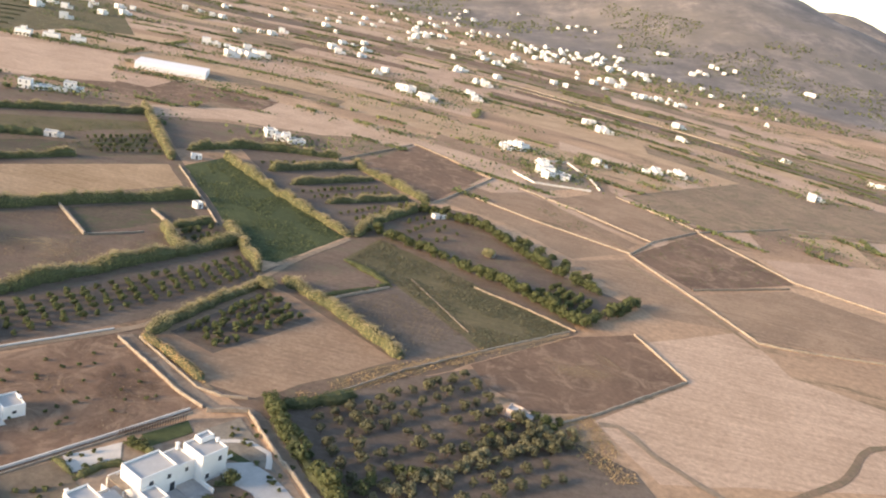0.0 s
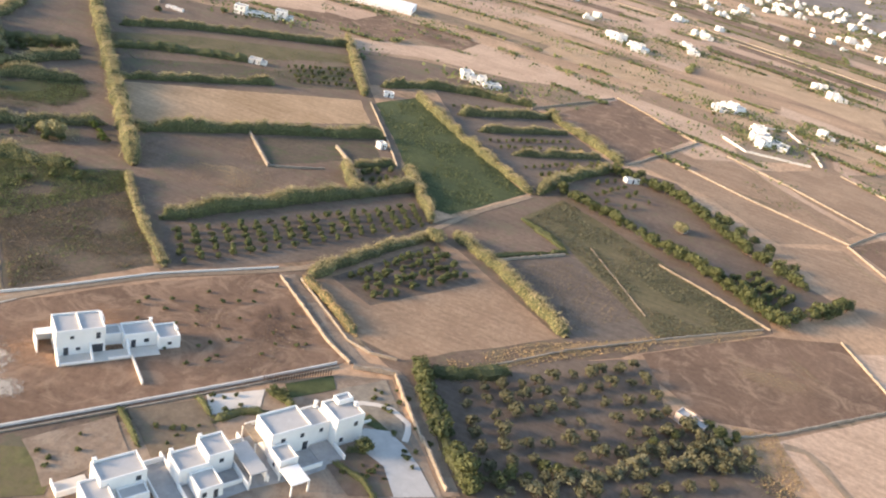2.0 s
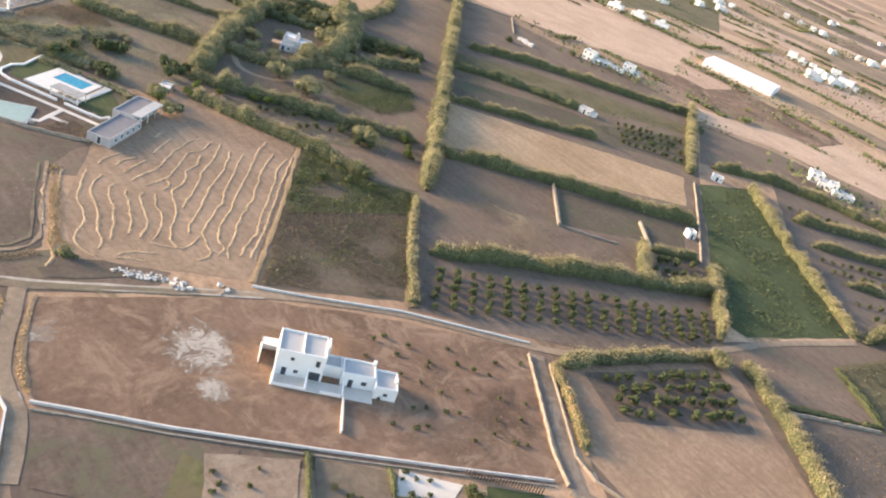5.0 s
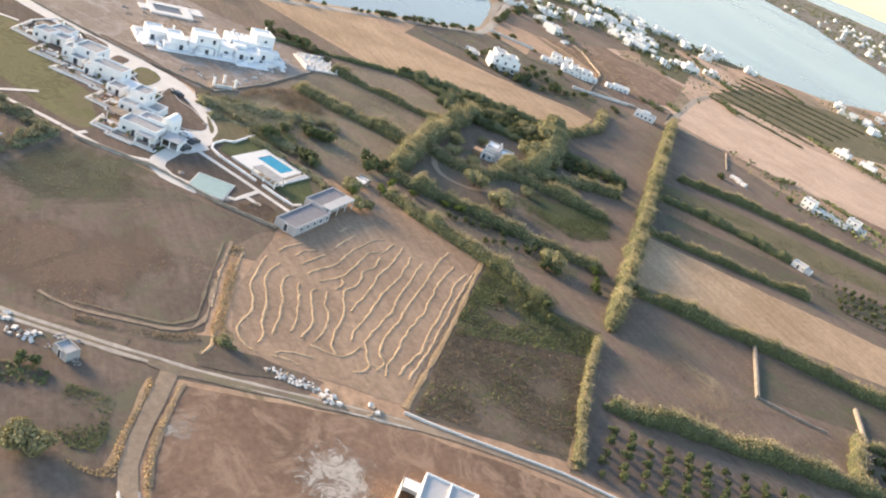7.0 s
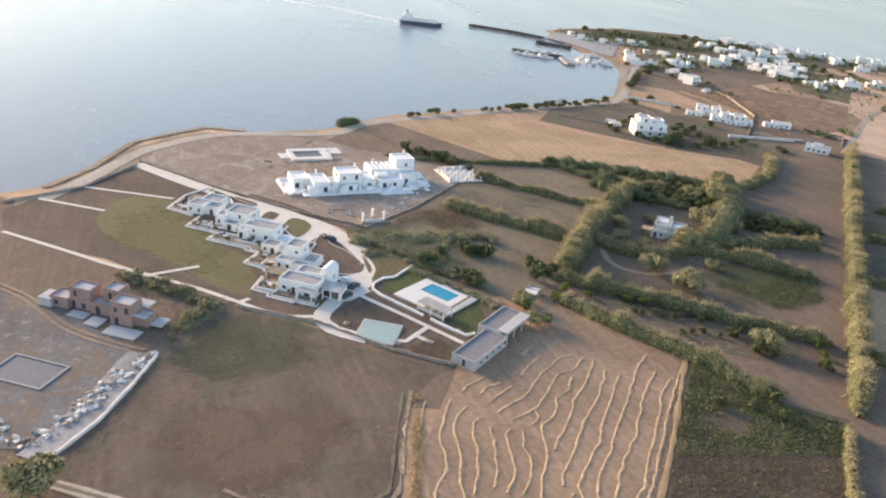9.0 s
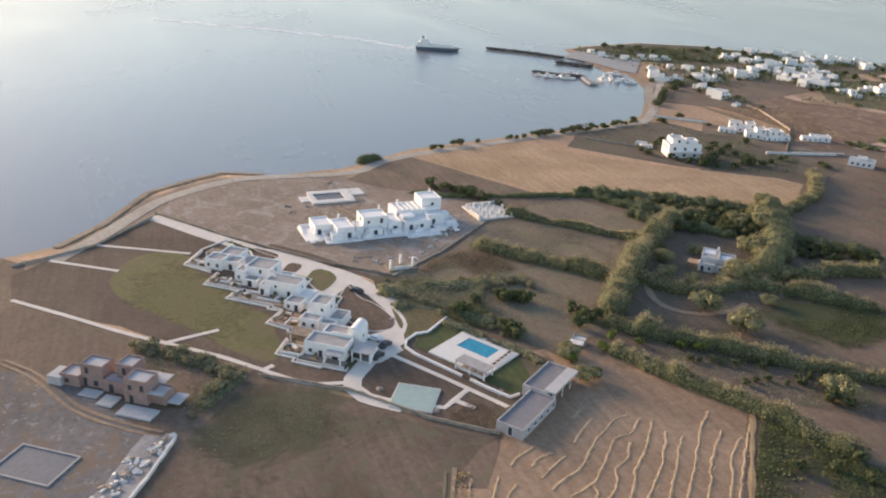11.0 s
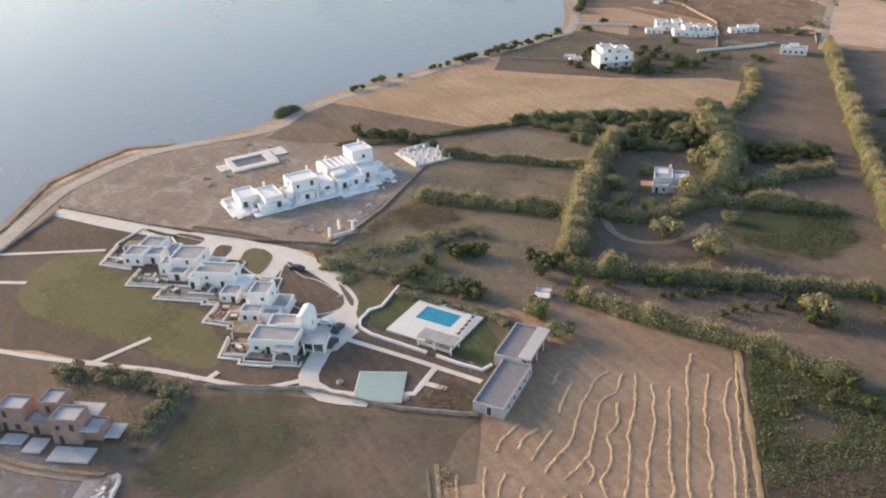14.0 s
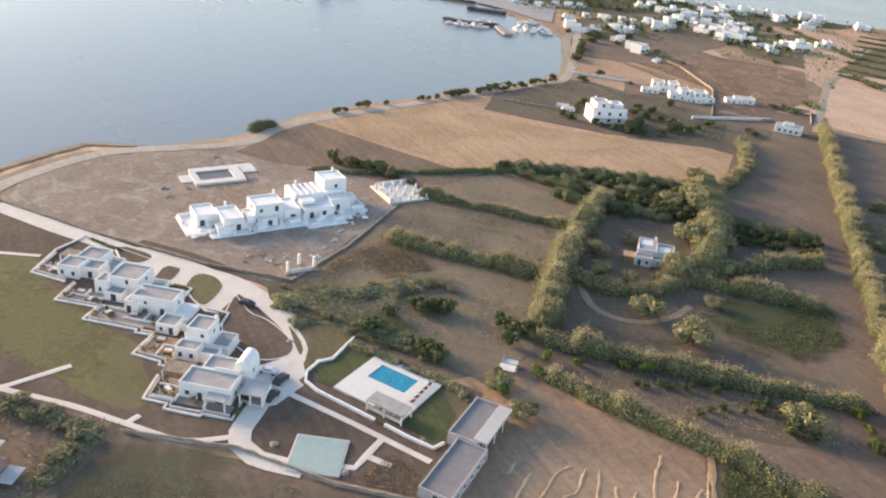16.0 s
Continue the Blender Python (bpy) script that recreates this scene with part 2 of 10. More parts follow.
DRY_CORE = soil("dry_grass_mat", (0.3, 0.213, 0.133), (0.39, 0.278, 0.175), seed=31)
GOLDEN = soil("golden_grass_mat", (0.42, 0.285, 0.155), (0.52, 0.36, 0.205), seed=47)


# ---- building blocks ----
def mesh_ob(name, verts, faces, material, parent=None, label=""):
    me = bpy.data.meshes.new(name)
    me.from_pydata([tuple(v) for v in verts], [], faces)
    me.materials.append(material)
    ob = new(name, me)
    ob.parent = parent
    return tagged(ob, label)


def part(name, bm, material, parent=None, label=""):
    me = bpy.data.meshes.new(name)
    bm.to_mesh(me)
    bm.free()
    me.materials.append(material)
    ob = new(name, me)
    ob.parent = parent
    return tagged(ob, label)


def empty(name, m=None):
    ob = new(name)
    if m is not None:
        ob.matrix_world = m
    return ob


def add_box(bm, x0, y0, z0, x1, y1, z1, bevel=0.0):
    vs = [bm.verts.new(p) for p in ((x0, y0, z0), (x1, y0, z0), (x1, y1, z0), (x0, y1, z0), (x0, y0, z1), (x1, y0, z1), (x1, y1, z1), (x0, y1, z1))]
    fs = [bm.faces.new([vs[i] for i in f]) for f in ((3, 2, 1, 0), (4, 5, 6, 7), (0, 1, 5, 4), (1, 2, 6, 5), (2, 3, 7, 6), (3, 0, 4, 7))]
    if bevel:
        bmesh.ops.bevel(bm, geom=list({e for f in fs for e in f.edges}), offset=bevel, segments=1, affect="EDGES")


def box_bm(*a, bevel=0.0):
    bm = bmesh.new()
    add_box(bm, *a, bevel=bevel)
    return bm


LEVEL = [0.02]


OUTLINES = []


def field(name, material, pts, label, lift=None):
    """A field: a closed outline laid just above the ground, its rim wavering by some decimetres."""
    if lift is None:
        LEVEL[0] += 0.0012
    z = LEVEL[0] if lift is None else lift
    if lift is None:
        OUTLINES.append([tuple(p) for p in pts])
    rim = []
    for i, a in enumerate(pts):
        a, b = Vector((*a, 0)), Vector((*pts[(i + 1) % len(pts)], 0))
        k = max(1, int((b - a).length / 5))
        side = Vector((-(b - a).y, (b - a).x, 0)).normalized()
        for j in range(k):
            p = a.lerp(b, j / k)
            rim.append(p + side * (0.9 * noise.noise(p * 0.11) if j else 0))
    bm = bmesh.new()
    f = bm.faces.new([bm.verts.new((p.x, p.y, z)) for p in rim])
    f.normal_update()
    if f.normal.z < 0:
        f.normal_flip()
    bmesh.ops.triangulate(bm, faces=[f])
    return tagged(part(name, bm, material), label, "field", kind="structure")


def smooth_line(pts, step):
    """Catmull-Rom points along a polyline, about step metres apart."""
    p = [Vector((*q, 0)) if len(q) == 2 else Vector(q) for q in pts]
    p = [p[0] * 2 - p[1]] + p + [p[-1] * 2 - p[-2]]
    out = []
    for a, b, c, d in zip(p, p[1:], p[2:], p[3:]):
        k = max(1, int((c - b).length / step))
        for j in range(k):
            t = j / k
            out.append(0.5 * (2 * b + (c - a) * t + (2 * a - 5 * b + 4 * c - d) * t * t + (3 * b - a - 3 * c + d) * t ** 3))
    return out + [p[-2]]


def straight_line(pts, step):
    out = []
    for a, b in zip(pts, pts[1:]):
        a, b = Vector((*a, 0)), Vector((*b, 0))
        k = max(1, int((b - a).length / step))
        out += [a.lerp(b, j / k) for j in range(k)]
    return out + [Vector((*pts[-1], 0))]


def sides(line):
    out = []
    for i, p in enumerate(line):
        d = line[min(i + 1, len(line) - 1)] - line[max(i - 1, 0)]
        out.append(Vector((-d.y, d.x, 0)).normalized())
    return out


def ribbon(name, material, pts, width, label, category="road", crown=0.04, curved=True, rough=0.35):
    """A road or path: a strip along a line with a slightly raised middle and worn edges."""
    LEVEL[0] += 0.0012
    line = smooth_line(pts, 3.0) if curved else straight_line(pts, 3.0)
    v, f = [], []
    for i, (p, s) in enumerate(zip(line, sides(line))):
        w = width / 2 + rough * noise.noise(p * 0.2)
        v += [p + s * w + Vector((0, 0, LEVEL[0])), p + Vector((0, 0, LEVEL[0] + crown)), p - s * w + Vector((0, 0, LEVEL[0]))]
        if i:
            k = 3 * i
            f += [(k - 3, k - 2, k + 1, k), (k - 2, k - 1, k + 2, k + 1)]
    f = [tuple(reversed(q)) for q in f]
    ob = mesh_ob(name, v, f, material)
    return tagged(ob, label, category, kind="structure")


STONE_LABEL = "low dry-stone field wall of grey-brown rubble"
PALE_LABEL = "low lime-washed stone wall"


def wall_line(name, material, pts, height, thick, label, category="wall", uneven=0.15, kind="structure"):
    """A free-standing wall along a line, its top uneven."""
    line = straight_line(pts, 1.5)
    if label in (PALE_LABEL, STONE_LABEL):   # tumbled rubble
        uneven, thick = 0.28, thick * 0.72
        line = [p + Vector((noise.noise(p * 0.25), noise.noise(p * 0.25 + Vector((9, 4, 2))), 0)) * 0.22 for p in line]
    v, f = [], []
    for i, (p, s) in enumerate(zip(line, sides(line))):
        h = height * (1 + uneven * noise.noise(p * 0.9) * 1.6)
        t = thick / 2 * (1 + uneven * noise.noise(p * 0.7 + Vector((7, 3, 1))))
        v += [p + s * t * 1.15, p + s * t + Vector((0, 0, h)), p - s * t + Vector((0, 0, h * (1 + 0.3 * uneven * noise.noise(p * 1.7)))), p - s * t * 1.15]
        if i:
            k = 4 * i
            f += [(k - 4, k, k + 1, k - 3), (k - 3, k + 1, k + 2, k - 2), (k - 2, k + 2, k + 3, k - 1)]
    k = 4 * (len(line) - 1)
    f += [(0, 1, 2, 3), (k + 3, k + 2, k + 1, k)]
    return tagged(mesh_ob(name, v, f, material), label, category, kind=kind)


def quad_cloud(name, centres, size, material, parent, label="", rng=None, upright=0.0, outward=None):
    """Many small four-cornered leaf tufts round the centres, each turned its own way."""
    n = len(centres)
    a = rng.normal(size=(n, 3))
    if upright:
        a[:, 2] *= 1 - upright
    a /= np.linalg.norm(a, axis=1)[:, None]
    if outward is not None:
        a = a + outward * 1.8
        a /= np.linalg.norm(a, axis=1)[:, None]
    r = rng.normal(size=(n, 3))
    u = np.cross(a, r)
    u /= np.linalg.norm(u, axis=1)[:, None]
    w = np.cross(a, u)
    s = size * rng.uniform(0.55, 1.35, (n, 1))
    u, w = u * s, w * s * rng.uniform(0.5, 1.0, (n, 1))
    co = np.stack([centres - u - w * 0.3, centres - w, centres + u + w * 0.2, centres + w], 1).reshape(-1, 3)
    me = bpy.data.meshes.new(name)
    me.vertices.add(4 * n)
    me.loops.add(4 * n)
    me.polygons.add(n)
    me.vertices.foreach_set("co", co.ravel())
    me.loops.foreach_set("vertex_index", np.arange(4 * n))
    me.polygons.foreach_set("loop_start", np.arange(0, 4 * n, 4))
    me.update()
    me.materials.append(material)
    ob = new(name, me)
    ob.parent = parent
    return tagged(ob, label)


HEDGE_SEED = [100]


def hedge(pts, width, height, leaf, label, plume=None, name="hedge", density=44, category="hedge", curved=True, gaps=0.0, core=None, tuft=0.185):
    """A windbreak row: a core coloured as shaded stems, a coat of leaf tufts with an uneven top, and pale plumes above,
    also as the sunlit crest of tall cane rows.
    """
    HEDGE_SEED[0] += 1
    rng = np.random.default_rng(HEDGE_SEED[0])
    line = smooth_line(pts, 1.2) if curved else straight_line(pts, 1.2)
    ss = sides(line)
    root = empty(name)
    tagged(root, label, category)
    prof = []
    for p in line:
        a = 1 + 0.62 * noise.noise(p * 0.11) + 0.42 * noise.noise(p * 0.37 + Vector((3, 9, 2)))
        b = 0.96 + 0.7 * noise.noise(p * 0.16 + Vector((31, 5, 8)))
        b += 0.45 * noise.noise(p * 0.42 + Vector((1, 50, 4)))
        tip = min(1.0, 0.25 + min((p - line[0]).length, (p - line[-1]).length) / (0.6 * height))
        a, b = a * tip, b * tip
        keep = noise.noise(p * 0.09 + Vector((5, 77, 1))) * 0.5 + 0.5 >= gaps
        prof.append((max(0.1, a) * height if keep else 0.25 * height, max(0.15, b) * width * (1 if keep else 0.4)))
    # the core, coloured for the shade inside the row
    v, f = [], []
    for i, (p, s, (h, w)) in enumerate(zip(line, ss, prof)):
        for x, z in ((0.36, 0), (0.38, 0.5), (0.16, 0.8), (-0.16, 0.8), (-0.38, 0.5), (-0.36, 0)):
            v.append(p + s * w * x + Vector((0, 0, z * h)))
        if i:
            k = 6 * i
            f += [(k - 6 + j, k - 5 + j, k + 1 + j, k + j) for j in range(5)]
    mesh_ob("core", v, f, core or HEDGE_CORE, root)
    P = np.array([tuple(p) for p in line])
    S = np.array([tuple(s) for s in ss])
    H = np.array(prof)
    T = np.stack([S[:, 1], -S[:, 0], S[:, 2]], 1)
    n = int(len(line) * density * 2.5 * (0.5 + 0.125 * (width + height) / 2))
    i = rng.integers(0, len(line), n)
    th = rng.uniform(0.0, np.pi, n)
    rad = rng.uniform(0.78, 1.08, n)
    lat = np.cos(th) * 0.5 * H[i, 1] * rad
    up = np.sin(th) ** 0.7 * H[i, 0] * rad * 0.92
    c = P[i] + S[i] * lat[:, None] + T[i] * rng.uniform(-0.7, 0.7, (n, 1)) + rng.normal(scale=0.22, size=(n, 3)) * (1, 1, 0.5)
    c[:, 2] = np.maximum(0.15, up)
    out = S[i] * np.cos(th)[:, None]
    out[:, 2] = np.sin(th)
    tagged(quad_cloud("foliage", c, tuft, leaf, root, rng=rng, outward=out), kind="stuff")
    # tall cane rows without plumes get them too, as a painted sunlit crest
    if plume is None and leaf in (CANE, CANE_PALE) and height > 2.5:
        plume = SUNLIT_PLUME
    if plume is not None:
        n = int(len(line) * density * 1.7)
        i = rng.integers(0, len(line), n)
        c = P[i] + S[i] * (rng.normal(0, 0.22, n) * H[i, 1])[:, None] + T[i] * rng.uniform(-0.7, 0.7, (n, 1)) + rng.normal(scale=0.2, size=(n, 3))
        c[:, 2] = H[i, 0] * rng.uniform(0.82, 1.04, n)
        out = np.tile((-0.25, -0.15, 0.5), (n, 1))
        tagged(quad_cloud("plume_growth", c, 0.18, plume, root, "dry tan cane plumes that also paint the sunlit crest", rng=rng, outward=out), kind="stuff")
    return root


def trunk_bm(h, r, rng, limbs=3):
    bm = bmesh.new()

    def limb(a, b, ra, rb):
        d = (b - a).normalized()
        s = d.orthogonal().normalized()
        t = d.cross(s)
        rings = [[bm.verts.new(p + (s * math.cos(k * math.pi / 3) + t * math.sin(k * math.pi / 3)) * q) for k in range(6)] for p, q in ((a, ra), (b, rb))]
        for k in range(6):
            bm.faces.new((rings[0][k], rings[0][(k + 1) % 6], rings[1][(k + 1) % 6], rings[1][k]))

    fork = Vector((rng.uniform(-0.1, 0.1) * h, rng.uniform(-0.1, 0.1) * h, 0.45 * h))
    limb(Vector((0, 0, -0.1)), fork, r, r * 0.7)
    for k in range(limbs):
        a = k * 2 * math.pi / limbs + rng.uniform(0, 1)
        limb(fork, fork + Vector((math.cos(a) * 0.3 * h, math.sin(a) * 0.3 * h, 0.35 * h)), r * 0.6, r * 0.2)
    return bm


def tree_proto(name, label, seed, height, spread, leaf, count, size, low=0.25, category="tree", lumps=7):
    """A tree at the origin: forked trunk, and a crown of lumps of leaf tufts with gaps between them."""
    rng = np.random.default_rng(seed)
    root = empty(name)
    tagged(root, label, category)
    part("trunk", trunk_bm(height, 0.045 * height, rng), BARK, root)
    centres = rng.normal(size=(lumps, 3))
    centres /= np.linalg.norm(centres, axis=1)[:, None]
    centres *= rng.uniform(0.35, 0.62, (lumps, 1))
    centres[0] = (0, 0, 0.2)
    rad = rng.uniform(0.36, 0.58, lumps)
    k = rng.integers(0, lumps, count)
    d = rng.normal(size=(count, 3))
    d /= np.linalg.norm(d, axis=1)[:, None]
    p = centres[k] + d * (rad[k] * rng.uniform(0.6, 1.05, count))[:, None]
    zc = (low + 1) / 2 * height
    p = p * (spread / 2, spread / 2, (1 - low) / 2 * height) + (0, 0, zc)
    p[:, 2] = np.maximum(p[:, 2], 0.1)
    tagged(quad_cloud("crown", p, size, leaf, root, rng=rng, outward=d), kind="stuff")
    return root


def on_land(x, y):
    return inside_and_far(np.array([x]), np.array([y]), COAST)[0] > 5


def plant(proto, x, y, s, turn, group="", flat=1.0):
    if not on_land(x, y):
        return None
    o = copy_thing(proto, pose(x, y, 0, 0, 0, turn) @ Matrix.Diagonal((s, s, s * flat, 1)))
    tagged(o, group=group)
    return o


def rows_in(corners, rows, cols, jitter, rng, skip=0.06):
    """Places on a planted grid between four corners."""
    a, b, c, d = (Vector(q) for q in corners)
    for i in range(rows):
        for j in range(cols):
            if rng.random() < skip:
                continue
            u, v = (j + 0.5) / cols, (i + 0.5) / rows
            p = a.lerp(b, u).lerp(d.lerp(c, u), v)
            yield p.x + rng.uniform(-jitter, jitter), p.y + rng.uniform(-jitter, jitter)


# ---- ground, sea and hills ----
COAST = [(-60, -900), (-190, -420), (-262, -160), (-300, -40)] + [(-334, 32), (-354.4, 45.6), (-386.9, 61.3), (-398, 76.2), (-407.5, 91.3), (-398.8, 112.4), (-404.6, 143.7), (-430.4, 182.9), (-446.7, 243.8), (-468.1, 321.1), (-482.7, 345.5), (-551.2, 393.3), (-600.5, 410.1), (-624.2, 399.3), (-660.7, 404.5), (-730.8, 420)]
COAST += [(-748, 448), (-770, 520), (-752, 580), (-718, 612), (-650, 690), (-598, 745), (-569, 830), (-588, 950), (-600, 1040), (-640, 1130), (-690, 1225), (-890, 1410), (-985, 1460), (-1150, 1575), (-1340, 1710), (-1560, 1790), (-2300, 2150), (-2900, 2500)]
COAST += [(-2500, 2900), (-1950, 3300), (-1800, 4800), (4800, 4800), (4800, -900)]


def inside_and_far(px, py, poly):
    """Signed distance to a closed outline, positive inside."""
    far = np.full(px.shape, 1e9)
    odd = np.zeros(px.shape, bool)
    for (ax, ay), (bx, by) in zip(poly, poly[1:] + poly[:1]):
        dx, dy = bx - ax, by - ay
        t = np.clip(((px - ax) * dx + (py - ay) * dy) / (dx * dx + dy * dy), 0, 1)
        far = np.minimum(far, np.hypot(px - ax - t * dx, py - ay - t * dy))
        cross = ((ay > py) != (by > py)) & (px < dx * (py - ay) / (dy if dy else 1e-9) + ax)
        odd ^= cross
    return np.where(odd, far, -far)


def lines_of(fine0, fine1, step, low, high):
    xs = list(np.arange(fine0, fine1 + 0.1, step))
    d, x = step, fine1
    while x < high:
        d = min(d * 1.12, 90)
        x += d
        xs.append(x)
    d, x = step, fine0
    while x > low:
        d = min(d * 1.12, 90)
        x -= d
        xs.insert(0, x)
    return np.array(xs)


def hill_height(x, y):
    """Low hills that close the plain inland: a dark near ridge and a higher far one."""
    def mound(cx, cy, rx, ry, turn, h):
        c, s = math.cos(radians(turn)), math.sin(radians(turn))
        u, v = ((x - cx) * c + (y - cy) * s) / rx, (-(x - cx) * s + (y - cy) * c) / ry
        return h * np.exp(-(u * u + v * v) ** 1.25)
    z = mound(515, 2450, 430, 640, -8, 170) + mound(150, 2650, 420, 620, 0, 92) + mound(-170, 2750, 330, 560, 0, 70)
    z = z + mound(900, 1950, 480, 480, -20, 58) + mound(1250, 2600, 700, 700, 0, 60)
    z = z + mound(1290, 4200, 560, 430, -12, 262) + mound(2300, 3900, 800, 600, 0, 150)
    z = z + mound(-620, 4350, 400, 330, 0, 132) + mound(-1400, 4450, 800, 300, 0, 62) + mound(150, 4350, 600, 330, 0, 118)
    rough = np.array([noise.fractal(Vector((a * 0.0022, b * 0.0022, 0.5)), 0.9, 2.1, 5) for a, b in zip(x.ravel(), y.ravel())]).reshape(x.shape)
    return z * (1 + 0.2 * rough)


gx, gy = lines_of(-800, 160, 5.0, -2900, 4750), lines_of(-20, 840, 5.0, -900, 4750)
GX, GY = np.meshgrid(gx, gy)
shore = inside_and_far(GX, GY, COAST)
GZ = np.clip((shore - 4.5) * 0.12, -4, 0)
GZ = np.where(shore > 4.5, hill_height(GX, GY) , GZ)
GZ = np.where((shore > 4.5) & (GZ < 1.0), 0.0, GZ)
nx, ny = len(gx), len(gy)
idx = np.arange(nx * ny).reshape(ny, nx)
quads = np.stack([idx[:-1, :-1], idx[:-1, 1:], idx[1:, 1:], idx[1:, :-1]], -1).reshape(-1, 4)
wet = (GZ.ravel()[quads] <= -3.9).all(1)
me = bpy.data.meshes.new("ground")
me.from_pydata(np.stack([GX.ravel(), GY.ravel(), GZ.ravel()], 1).tolist(), [], quads[~wet].tolist())
for p in me.polygons:
    p.use_smooth = True


def country_material():
    """Dry island country: tan and brown strips of land that run one way, scrub, and grey-brown stony slopes higher up."""
    m, n, l, b = node_material("dry_country", 0.95)
    strip = noise_tex(n, l, world_coord(n, l, 8, (0.42, 1.0, 1)), 0.011, 5, 0.6, 0.8)
    col = ramp(n, l, strip, [(0.3, (0.27, 0.18, 0.122)), (0.42, (0.41, 0.268, 0.175)), (0.52, (0.52, 0.342, 0.22)), (0.64, (0.64, 0.425, 0.277))])
    c = world_coord(n, l)
    scrub = noise_tex(n, l, world_coord(n, l, 8, (0.35, 1.0, 1)), 0.03, 6, 0.72, 0.5)
    col = mixed(n, l, ramp(n, l, scrub, [(0.55, (0, 0, 0)), (0.63, (0.75, 0.75, 0.75))]), col, (0.15, 0.125, 0.075))
    fine = noise_tex(n, l, c, 0.4, 5, 0.7)
    col = mixed(n, l, 1.0, col, ramp(n, l, fine, [(0.3, (0.62, 0.62, 0.62)), (0.7, (1.1, 1.1, 1.1))]), "MULTIPLY")
    sep = n.new("ShaderNodeSeparateXYZ")
    l.new(c, sep.inputs[0])
    h = n.new("ShaderNodeMapRange")
    h.inputs["From Min"].default_value, h.inputs["From Max"].default_value = 1, 14
    l.new(sep.outputs["Z"], h.inputs["Value"])
    slope = noise_tex(n, l, c, 0.012, 8, 0.75, 0.1)
    stony = ramp(n, l, slope, [(0.35, (0.115, 0.111, 0.113)), (0.5, (0.17, 0.157, 0.154)), (0.62, (0.27, 0.24, 0.222))])
    band = noise_tex(n, l, world_coord(n, l, 30, (0.5, 1.0, 1)), 0.0035, 7, 0.7, 0.3)
    stony = mixed(n, l, ramp(n, l, band, [(0.47, (0, 0, 0)), (0.56, (0.6, 0.6, 0.6))]), stony, (0.18, 0.165, 0.15))
    col = mixed(n, l, h.outputs[0], col, stony)
    sand = n.new("ShaderNodeMapRange")
    sand.inputs["From Min"].default_value, sand.inputs["From Max"].default_value = -0.05, -0.3
    l.new(sep.outputs["Z"], sand.inputs["Value"])
    col = mixed(n, l, sand.outputs[0], col, (0.3, 0.235, 0.17))
    l.new(col, b.inputs["Base Color"])
    bump(n, l, b, fine, 0.5, 0.3)
    return m


me.materials.append(country_material())
tagged(new("ground", me), "dry island ground of tan and brown earth rising to stony hills", "ground", kind="structure")


def sea_material():
    m, n, l, b = node_material("calm_sea", 0.2)
    b.inputs["Specular IOR Level"].default_value = 0.55
    c = world_coord(n, l)
    slick = noise_tex(n, l, world_coord(n, l, 20, (0.4, 1, 1)), 0.006, 5, 0.6, 0.8)
    l.new(ramp(n, l, slick, [(0.3, (0.128, 0.14, 0.152)), (0.7, (0.155, 0.166, 0.178))]), b.inputs["Base Color"])
    r = ramp(n, l, slick, [(0.3, (0.235,) * 3), (0.7, (0.285,) * 3)])
    l.new(r, b.inputs["Roughness"])
    w = noise_tex(n, l, c, 0.25, 4, 0.6, 0.3)
    bump(n, l, b, w, 0.1, 0.2)
    return m


sea = mesh_ob("sea", [(-4900, -4900, -0.5), (4900, -4900, -0.5), (4900, 4900, -0.5), (-4900, 4900, -0.5)], [(0, 1, 2, 3)], sea_material())
tagged(sea, "calm grey-blue sea with smooth slicks", "sea", kind="structure")


# ---- fields ----
field("field", LOT, [(-320.7, 36.6), (-343.2, 46.1), (-375.2, 60.7), (-388.8, 75.4), (-397.1, 89.9), (-387.1, 119.5), (-354.3, 112.2), (-311.1, 59.4)], "bare trampled ground along the coast road")
field("field", BROWN, [(-191.5, 11.6), (-173.4, 47.1), (-139.3, 55.7), (-146.2, 22.2)], "brown ground beside a rutted road")
field("field", BROWN, [(-168.8, 57.3), (-156.8, 81.9), (-152.9, 107.4), (-138.6, 127.2), (-132.9, 120.4), (-141.1, 93), (-126.2, 87.7), (-131, 58.3)], "brown ground round a track junction")
field("field", BROWN, [(-243.7, 4.9), (-199.8, 60.6), (-165.2, 67.6), (-176.2, 19)], "brown ground beside a rutted road")
field("field", BROWN, [(-361.3, 425.6), (-208.3, 472), (-140.3, 366.7), (-106, 318), (-76.3, 272.4), (-76.9, 216.7), (-109.7, 174.6), (-156.2, 221)], "brown ground between hedges")
field("field", BROWN, [(-329.3, -25.7), (-328.4, 13.7), (-318.7, 24.6), (-190.3, 36.9), (-198.7, 6.8)], "brown ground beyond the building lot")
field("field", BROWN, [(-288.2, 123.8), (-335.1, 191.7), (-349.5, 228.7), (-306.6, 301.1), (-358.5, 366.3), (-322.4, 417.1), (-230.3, 358.5), (-137, 221.9), (-166, 178.5), (-192.4, 195.4), (-229.8, 177.1), (-232.9, 148.7)], "brown rough country among the hedges")
field("field", BROWN, [(-459.3, 373.5), (-380.4, 436.2), (-156.2, 221), (-111.6, 176.6), (-142.6, 142.6)], "brown rough country among the hedges")
field("field", BROWN, [(-290.8, 24.1), (-266.8, 52.8), (-236.5, 85.6), (-198.4, 132), (-181.6, 125.9), (-208.9, 33.7)], "brown waste ground below the compound")
